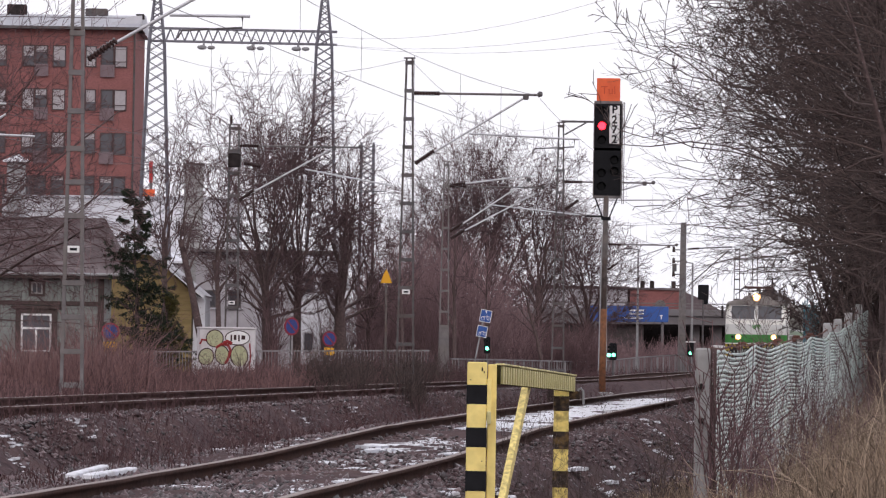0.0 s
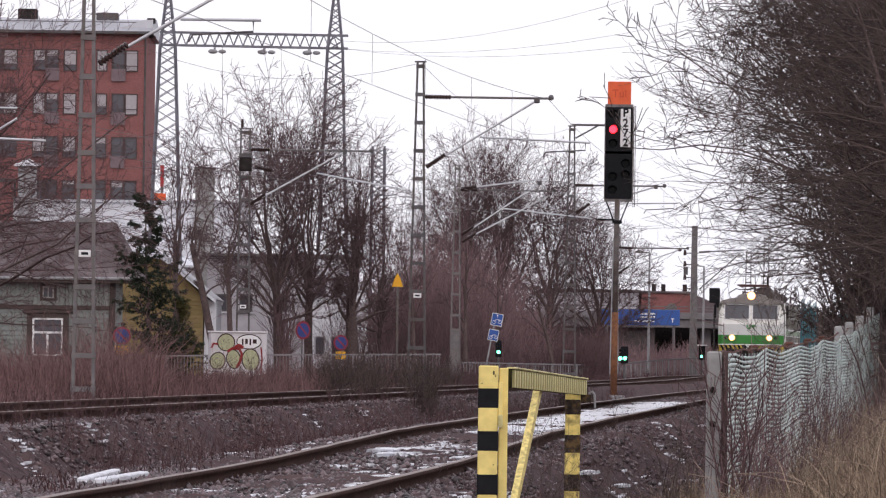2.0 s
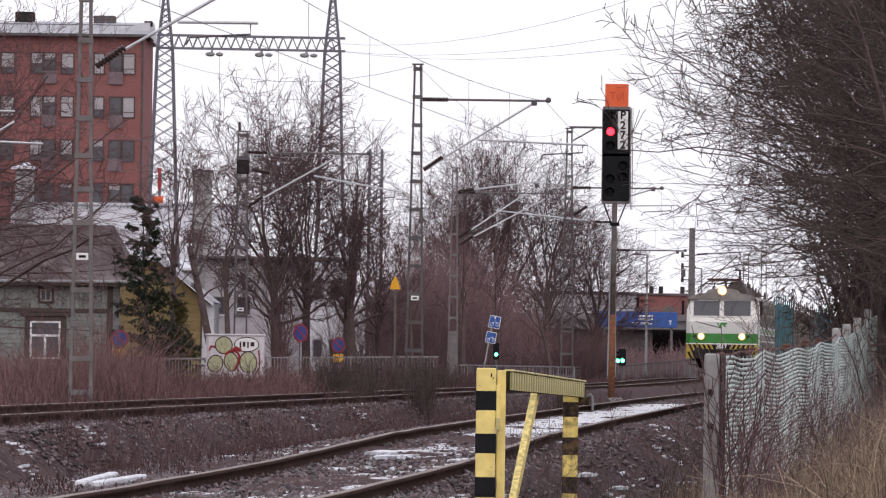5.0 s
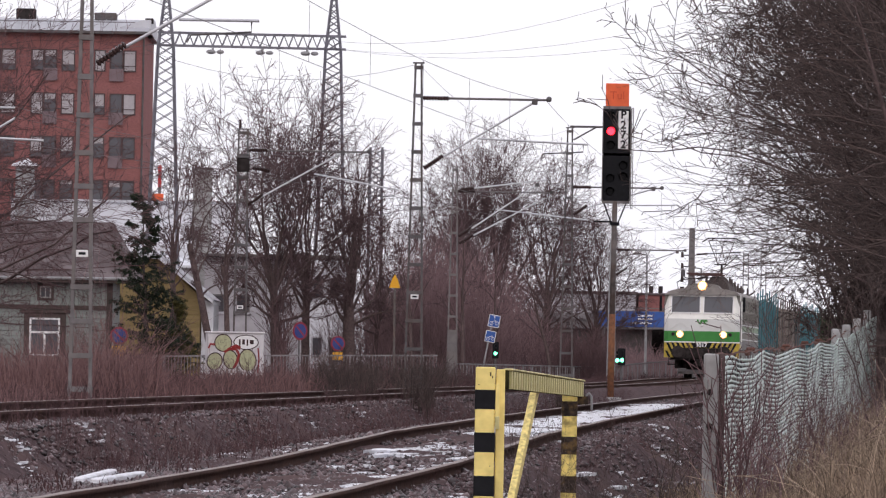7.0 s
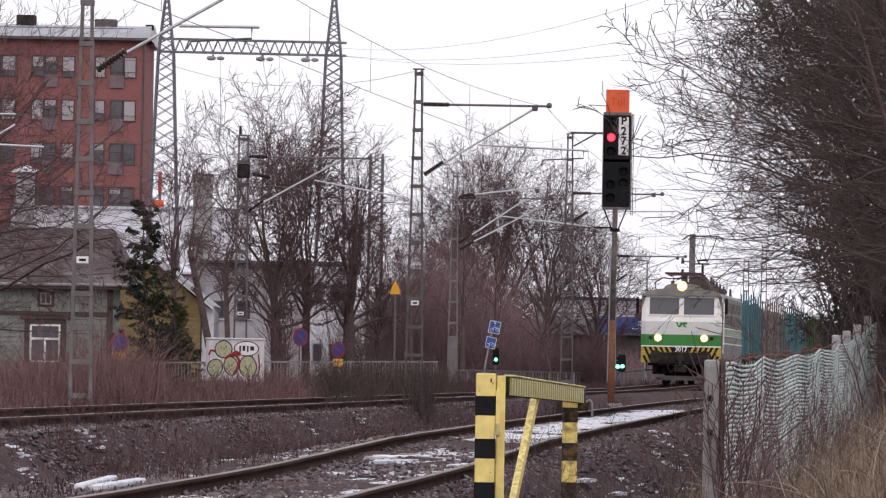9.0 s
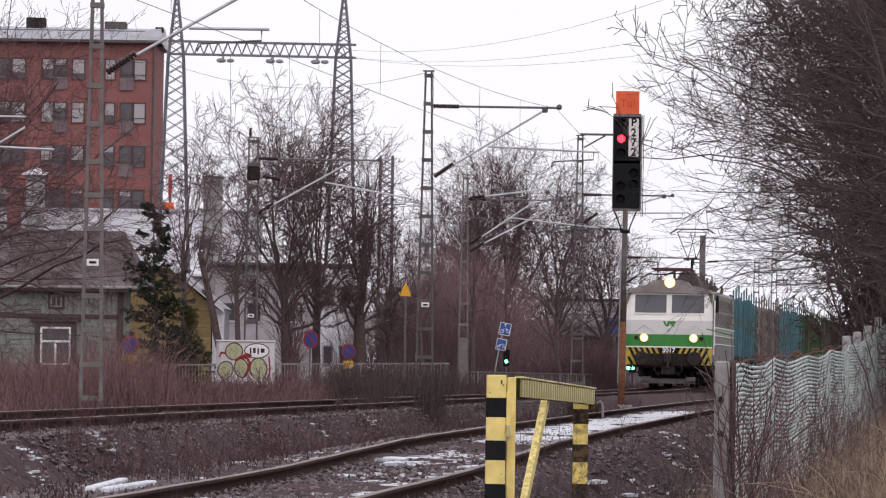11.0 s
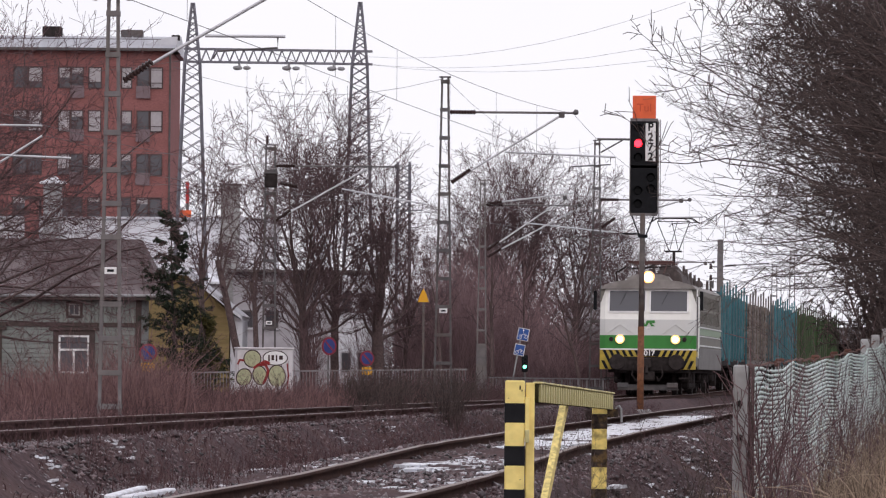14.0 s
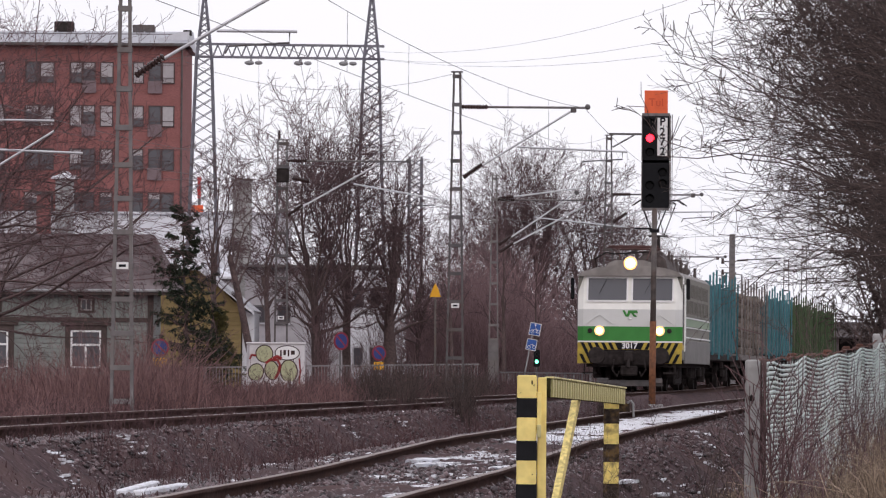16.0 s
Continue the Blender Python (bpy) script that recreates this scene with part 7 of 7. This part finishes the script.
def make_scrub():
    r = np.random.RandomState(11)
    def spots(n, fx, y0, y1, power=1.0):
        y = y0 + (y1 - y0) * r.rand(n) ** power
        x = fx(y)
        return np.stack([x, y, land(x, y) - 0.03], 1)
    # red-brown thicket below the trees
    s = spots(340, lambda y: r.uniform(-3.3, 4.2, len(y)), 270, 296)
    h = 6.2 * np.clip(1.3 - np.abs(s[:, 0] + 0.5) / 5.0, 0.3, 1) * r.uniform(0.55, 1.1, len(s))
    scrub("thicket", "tall red-brown thicket of leafless shrubs", "shrub", s, h, 8, TWIG_RED, 12, 0.012, 6, 0.20, 0.16)
    s = spots(140, lambda y: r.uniform(3.0, 7.0, len(y)), 270, 292)
    scrub("undergrowth", "dark undergrowth below the far trees", "shrub", s, r.uniform(1.2, 2.9, len(s)), 8, TWIG, 13, 0.011, 5, 0.2)
    s = spots(8, lambda y: r.normal(-7.2, 0.35, len(y)), 258, 276)
    scrub("saplings", "tall thin saplings among the bare trees", "shrub", s, r.uniform(2.6, 7.0, len(s)), 4, TWIG, 19, 0.020, 8, 0.10, 0.07, 7)
    s = spots(22, lambda y: r.uniform(-5.6, -3.2, len(y)), 280, 296)
    scrub("undergrowth", "grey-brown undergrowth behind the tall trees", "shrub", s, r.uniform(2.0, 5.0, len(s)), 7, TWIG_GREY, 29, 0.012, 6, 0.2, 0.15)
    s = spots(60, lambda y: r.uniform(-9.0, -2.5, len(y)), 250, 268)
    scrub("undergrowth", "dark undergrowth below the tall trees", "shrub", s, r.uniform(0.5, 1.3, len(s)), 7, TWIG, 14, 0.010, 5, 0.3, 0.2)
    s = spots(420, lambda y: r.uniform(6.0, 24.0, len(y)), 426, 452)
    scrub("embankment_bushes", "brown bushes on the slope before the overpass", "shrub", s, r.uniform(1.1, 2.7, len(s)), 8, TWIG_RED, 25, 0.014, 5, 0.25, 0.16)
    # low scrub between the main track and the street
    s = spots(680, lambda y: main_x(y) - 2.9 - np.abs(r.normal(0, 1, len(y))) * (0.5 + (y - 75) * 0.02), 82, 205, 1.1)
    h = r.uniform(0.35, 0.95, len(s)) * np.clip((s[:, 1] - 60) / 60, 0.5, 1)
    scrub("low_scrub", "low tangled dark scrub along the track", "shrub", s, h, 4, DEAD_WEED, 15, 0.006, 4, 0.5, 0.3)
    s = spots(700, lambda y: main_x(y) - 2.5 - np.abs(r.normal(0, 1, len(y))) * 2.6, 74, 135, 0.8)
    h = r.uniform(0.3, 0.8, len(s)) * (0.75 + 0.5 * np.sin(s[:, 0] * 1.7 + 1.3 * np.sin(s[:, 1] * 0.35)))
    h = h * np.where(s[:, 1] < 99, 0.45, np.where(s[:, 0] < -0.047 * s[:, 1], 2.1, 1.1))
    scrub("dry_weeds", "red-brown dry weeds beside the main track", "grass", s, h + 0.12, 8, RED_GRASS, 16, 0.0045, 2, 0.5, 0.28)
    s = spots(420, lambda y: main_x(y) - 2.6 - np.abs(r.normal(0, 1, len(y))) * 1.2, 150, 300)
    scrub("low_scrub", "low tangled dark scrub along the far track", "shrub", s, r.uniform(0.3, 0.7, len(s)), 6, DEAD_WEED, 17, 0.008, 3, 0.5, 0.3)
    # thin dead weeds between the tracks
    s = spots(600, lambda y: side_x(y) - 1.4 - r.rand(len(y)) * 2.6, 54, 150, 1.7)
    scrub("dead_weeds", "thin dead weeds between the two tracks", "grass", s, r.uniform(0.12, 0.45, len(s)), 4, DEAD_WEED, 18, 0.0028, 3, 0.25)
    for x, y, n, lo, hi, wide in ((-0.44, 100, 11, 0.5, 0.9, 0.06), (-1.37, 101, 9, 0.4, 0.72, 0.07), (-1.7, 96, 5, 0.2, 0.45, 0.10), (2.1, 110, 10, 0.3, 0.7, 0.15), (0.7, 106, 7, 0.25, 0.5, 0.12)):
        s = np.stack([x + r.normal(0, wide, n), y + r.normal(0, 0.5, n), 0 * r.rand(n)], 1)
        s[:, 2] = land(s[:, 0], s[:, 1]) - 0.03
        scrub("weed_clump", "tall dark weed clump beside the main track", "grass", s, r.uniform(lo, hi, n), 8, TWIG_DARK, int(y), 0.005, 6, 0.08, 0.12)
    y = np.repeat(np.array([127.0, 131.0, 138.0, 146.0, 152.0, 160.0]), 9) + r.normal(0, 0.7, 54)
    s = np.stack([main_x(y) - 2.1 - 0.6 * r.rand(54), y, 0 * y], 1)
    s[:, 2] = land(s[:, 0], s[:, 1]) - 0.03
    scrub("weed_clump", "dark bushy weed clumps beyond the main track", "grass", s, r.uniform(0.5, 1.1, 54), 9, TWIG_DARK, 36, 0.006, 6, 0.25, 0.25)
    # weeds round the barrier and the siding's edge
    s = spots(380, lambda y: side_x(y) + 1.2 + r.rand(len(y)) * 1.9, 44, 78)
    scrub("dead_weeds", "dead weeds beside the siding and barrier", "grass", s, 0.05 + 0.33 * r.rand(len(s)) ** 2, 4, DEAD_WEED, 20, 0.0026, 3, 0.7, 0.35)
    s = spots(30, lambda y: r.uniform(0.55, 1.35, len(y)), 47.5, 51.5)
    scrub("dead_weeds", "thin dead weeds before the barrier post", "grass", s, r.uniform(0.35, 0.95, len(s)), 3, TWIG_DARK, 28, 0.0022, 5, 0.25, 0.22)
    # brambles growing through the mesh fence
    s = spots(95, lambda y: fence_x(y) + r.uniform(0.0, 0.6, len(y)), 54.5, 100, 1.3)
    scrub("brambles", "thin brown brambles growing through the fence", "shrub", s, r.uniform(0.6, 1.75, len(s)), 3, TWIG, 21, 0.0036, 4, 0.20, 0.12, 6)
    s = spots(15, lambda y: fence_x(y) + r.uniform(0.12, 0.5, len(y)), 51.5, 58, 1.0)
    scrub("brambles", "thin brown brambles beside the fence post", "shrub", s, r.uniform(0.9, 1.7, len(s)), 3, TWIG_RED, 22, 0.0042, 6, 0.2)
    s = spots(8, lambda y: fence_x(y) + r.uniform(0.07, 0.22, len(y)), 52.3, 53.2)
    scrub("brambles", "thick old brown brambles wound round the fence post", "shrub", s, r.uniform(1.0, 1.75, len(s)), 2, TWIG, 37, 0.0085, 5, 0.06, 0.08, 7)
    # tangled stems on the bank and dark brush under its trees
    s = spots(140, lambda y: fence_x(y) + 0.35 + 3.2 * r.rand(len(y)) ** 1.3, 48, 100, 1.3)
    scrub("bank_weeds", "tangled brown dead weeds on the bank", "grass", s, r.uniform(0.35, 1.05, len(s)) * np.clip((s[:, 1] - 38) / 28, 0.4, 1), 5, TWIG_RED, 23, 0.0026, 4, 0.5, 0.25, 5, 0.08)
    s = spots(70, lambda y: fence_x(y) + 0.45 + 1.4 * r.rand(len(y)), 47, 78, 1.2)
    scrub("bank_weeds", "tall straw-brown dead weeds before the mesh fence", "grass", s, r.uniform(0.4, 1.15, len(s)) * np.clip((s[:, 1] - 38) / 28, 0.4, 1), 5, DRY_GRASS, 26, 0.0026, 4, 0.35, 0.2, 5, 0.06)
    s = spots(170, lambda y: fence_x(y) + 0.25 + 2.6 * r.rand(len(y)), 48, 84, 1.1)
    scrub("pale_stalks", "long pale arching dry stalks on the bank", "grass", s, r.uniform(0.7, 1.5, len(s)), 2, DRY_GRASS, 27, 0.0036, 2, 0.5, 0.10, 8, 0.17)
    s = spots(9, lambda y: fence_x(y) - 0.12 - 0.35 * r.rand(len(y)), 50.5, 62)
    scrub("brambles", "tangled brown stems before the mesh fence", "shrub", s, r.uniform(0.7, 1.7, len(s)), 3, TWIG_DARK, 30, 0.0038, 4, 0.16, 0.10, 6)
    s = spots(200, lambda y: fence_x(y) + 0.9 + 4.5 * r.rand(len(y)), 90, 112)
    scrub("bank_brush", "dark brush under the trees on the bank", "shrub", s, r.uniform(0.8, 2.2, len(s)), 6, TWIG_DARK, 24, 0.005, 6, 0.3)


make_scrub()


def grass(name, label, x, y, height, mat, seed, width=0.006, bow=0.45):
    """Bent blades of dry grass."""
    r = np.random.RandomState(seed)
    n = len(x)
    b = np.stack([x, y, land(x, y) - 0.02], 1)
    a = r.uniform(0, 2 * np.pi, n)
    d = np.stack([np.cos(a), np.sin(a), 0 * a], 1)
    side = np.stack([-np.sin(a) * 0.4 + 0.6, np.cos(a) * 0.4, 0 * a], 1)
    h = (height * r.uniform(0.5, 1.25, n))[:, None]
    k = (bow * r.uniform(0.2, 1.5, n))[:, None]
    w = (width * r.uniform(0.6, 1.4, n))[:, None]
    up = np.array([0, 0, 1.0])
    m = b + up * h * 0.6 + d * h * k * 0.35
    t = b + up * h * (1 - 0.3 * k) + d * h * k
    v = np.stack([b - side * w, b + side * w, m + side * w * 0.8, m - side * w * 0.8, t], 1).reshape(-1, 3)
    i = np.arange(n)[:, None] * 5
    f = np.concatenate([i + np.array([[0, 1, 2]]), i + np.array([[0, 2, 3]]), i + np.array([[3, 2, 4]])]).reshape(-1, 3)
    ob = raw_mesh(name, v, f, mat)
    return tagged(ob, label, "grass", kind="stuff")


def make_grass():
    r = np.random.RandomState(31)
    n = 40000
    y = 46 + 60 * r.rand(n) ** 1.5
    x = fence_x(y) + 0.15 + 4.2 * r.rand(n) ** 0.8
    clump = 0.55 + 0.45 * np.sin(x * 2.3 + 1.7 * np.sin(y * 0.9)) * np.cos(y * 0.8)
    grass("dry_grass", "long dry straw-coloured grass on the bank", x, y, 0.20 + 0.42 * clump, DRY_GRASS, 32, 0.005, 0.6)
    n = 5500
    y = 44 + 24 * r.rand(n) ** 1.3
    x = fence_x(y) + 0.1 - 1.0 * r.rand(n) ** 1.6
    grass("dry_grass", "dry grass tufts before the mesh fence", x, y, 0.08 + 0.30 * r.rand(n) ** 1.8, DRY_GRASS, 33, 0.0045, 0.6)
    n = 1100
    y = 46.5 + 6 * r.rand(n)
    x = fence_x(y) - 0.10 - 0.28 * r.rand(n)
    grass("dry_grass", "tuft of pale dry grass at the foot of the fence post", x, y, 0.16 + 0.30 * r.rand(n), DRY_GRASS, 38, 0.005, 0.6)
    n = 26000
    y = 72 + 95 * r.rand(n) ** 1.2
    x = main_x(y) - 2.5 - 6.0 * r.rand(n)
    grass("dry_grass", "red-brown dead grass beyond the main track", x, y, (0.22 + 0.35 * r.rand(n)) * np.where(y < 99, 0.45, np.where(x < -0.047 * y, 2.1, 1.1)), RED_GRASS, 34, 0.008)
    n = 9000
    y = 44 + 80 * r.rand(n) ** 1.5
    x = side_x(y) - 1.2 - 2.6 * r.rand(n)
    keep = np.sin(x * 3.1) * np.sin(y * 0.6 + x) > -0.1
    grass("dead_grass", "short dead grass between the two tracks", x[keep], y[keep], 0.05 + 0.10 * r.rand(int(keep.sum())), DEAD_WEED, 35, 0.005)


make_grass()


def conifer(label, x, y, height, width, mat, seed, skew=0.0, gap=0.25, base=0.0):
    """A trunk with whorls of drooping boughs, each a spray of short needle tufts."""
    r = np.random.RandomState(seed)
    z0 = float(land(x, y))
    g = thing("conifer", label, "tree", "", (x, y, z0))
    P, R = stem(r, (0, 0, -0.1), height, 0.11, (skew * 0.2, 0), bend=0.02)
    tubes("trunk", [(P, R)], BARK, g, 8)
    A = grow(r, P, R, 90, 0.06 + base, 0.99, (78, 10), width / height * 0.62, 5, -0.05, 0.10, 0.4, 0.008)
    foot = A[0][:, :1]
    A = (foot + (A[0] - foot) * np.clip(1.08 - 0.80 * foot[..., 2:] / height, 0.16, 1.0), A[1])
    for k in range(len(A[0])):
        tubes("bough", [(A[0][k:k + 1], A[1][k:k + 1])], BARK, g, 3)
    B, RB = grow(r, *A, 9, 0.12, 1.0, (50, 18), 0.34, 3, -0.1, 0.15, 0.5, 0.004)
    per = 90
    n = len(B) * per
    src = np.repeat(np.arange(len(B)), per)
    f = r.rand(n)[:, None]
    c = B[src, 0] * (1 - f) + B[src, 2] * f + r.normal(0, 0.025, (n, 3))
    bare = np.sin(c[:, 2] * 5.1 + 2 * np.sin(c[:, 0] * 3.7)) * np.cos(c[:, 0] * 4.3 + c[:, 1] * 2.9)
    keep = (r.rand(n) > gap * 0.5) & (bare < 1.0 - 1.3 * gap)
    c, n = c[keep], int(keep.sum())
    d1, d2 = r.normal(0, 0.044, (n, 3)) * np.array([1, 1, 0.7]) - np.array([0, 0, 0.012]), r.normal(0, 0.009, (n, 3))
    v = np.stack([c - d1, c + d2, c + d1, c - d2], 1).reshape(-1, 3)
    f = np.arange(n * 4).reshape(-1, 4)
    raw_mesh("foliage", v, f, mat, g)
    return g


conifer("narrow dark green spruce beside the wooden house", -10.85, 222, 6.7, 3.9, NEEDLES, 41, 0.0, 0.56)
conifer("spreading olive-green conifer by the yellow house", -10.3, 224, 3.2, 2.6, NEEDLES_OLIVE, 42, 0.5, 0.72)


def make_van():
    """A white delivery van that drives along the far street."""
    VAN_WHITE = material("white_van_paint", (0.74, 0.74, 0.75), 0.35, 0.04, 0.4, 0.0, stain=(0.55, 0.54, 0.53), stain_size=0.8, stain_amount=0.3, spec=0.4)
    g = thing("delivery_van", "white delivery van driving behind the bare trees", "van")
    side = [(-2.5, 0.35), (-2.52, 2.05), (-2.35, 2.25), (0.95, 2.25), (1.35, 2.12), (1.95, 1.35), (2.5, 1.15), (2.58, 0.75), (2.55, 0.35)]
    part("body", Shape().prism(side, -0.95, 0.95), VAN_WHITE, g, "white sheet-metal body")
    for s in (-1, 1):
        part("side_window", Shape().prism([(0.75, 1.32), (0.75, 1.98), (1.25, 1.98), (1.72, 1.32)], s * 0.952, s * 0.96), CABIN_GLASS, g)
        part("rub_strip", Shape().box((-0.2, s * 0.96, 0.78), (4.2, 0.02, 0.12), 0.005), BLACK, g)
        part("tail_lamp", Shape().box((-2.53, s * 0.85, 1.1), (0.03, 0.12, 0.4), 0.01), RED, g, "unlit red tail lamp")
        part("headlight", Shape().box((2.53, s * 0.72, 0.92), (0.08, 0.3, 0.18), 0.02), CABIN_GLASS, g)
        for x in (-1.5, 1.6):
            w = part("wheel", Shape().rod((x, s * 0.72, 0.34), (x, s * 0.97, 0.34), 0.34, 0.34, 20), SOOT, g, "black tyre")
            part("rim", Shape().rod((x, s * 0.965, 0.34), (x, s * 0.985, 0.34), 0.2, 0.18, 14), GALV, w, "grey wheel rim")
    part("windscreen", Shape().face((1.39, -0.82, 2.08), (1.39, 0.82, 2.08), (1.97, 0.86, 1.38), (1.97, -0.86, 1.38)), CABIN_GLASS, g)
    return g


van = make_van()
# seconds, place of its middle along the street
VAN_WAY = [(0, -38.5), (7.0, -10.5), (7.8, -7.3), (8.6, -4.6), (9.2, -2.4), (10.0, 0.6), (11.0, 2.6), (12.0, 3.0), (16.0, 3.0)]


# ---- what moves ----
def motions():
    walk(van, [(t, pose(x, 327, float(land(x, 327)))) for t, x in VAN_WAY])
    for ob, back in moving:
        walk(ob, [(t / 2, track_pose(TRAIN_Y + back - TRAIN_V * t / 2)) for t in range(33)])
    for w, y, r in wheels:
        walk(w, [(t / 15, pose(0, y, r, math.degrees(TRAIN_V * t / 15 / r) % 360.0)) for t in range(241)])


motions()
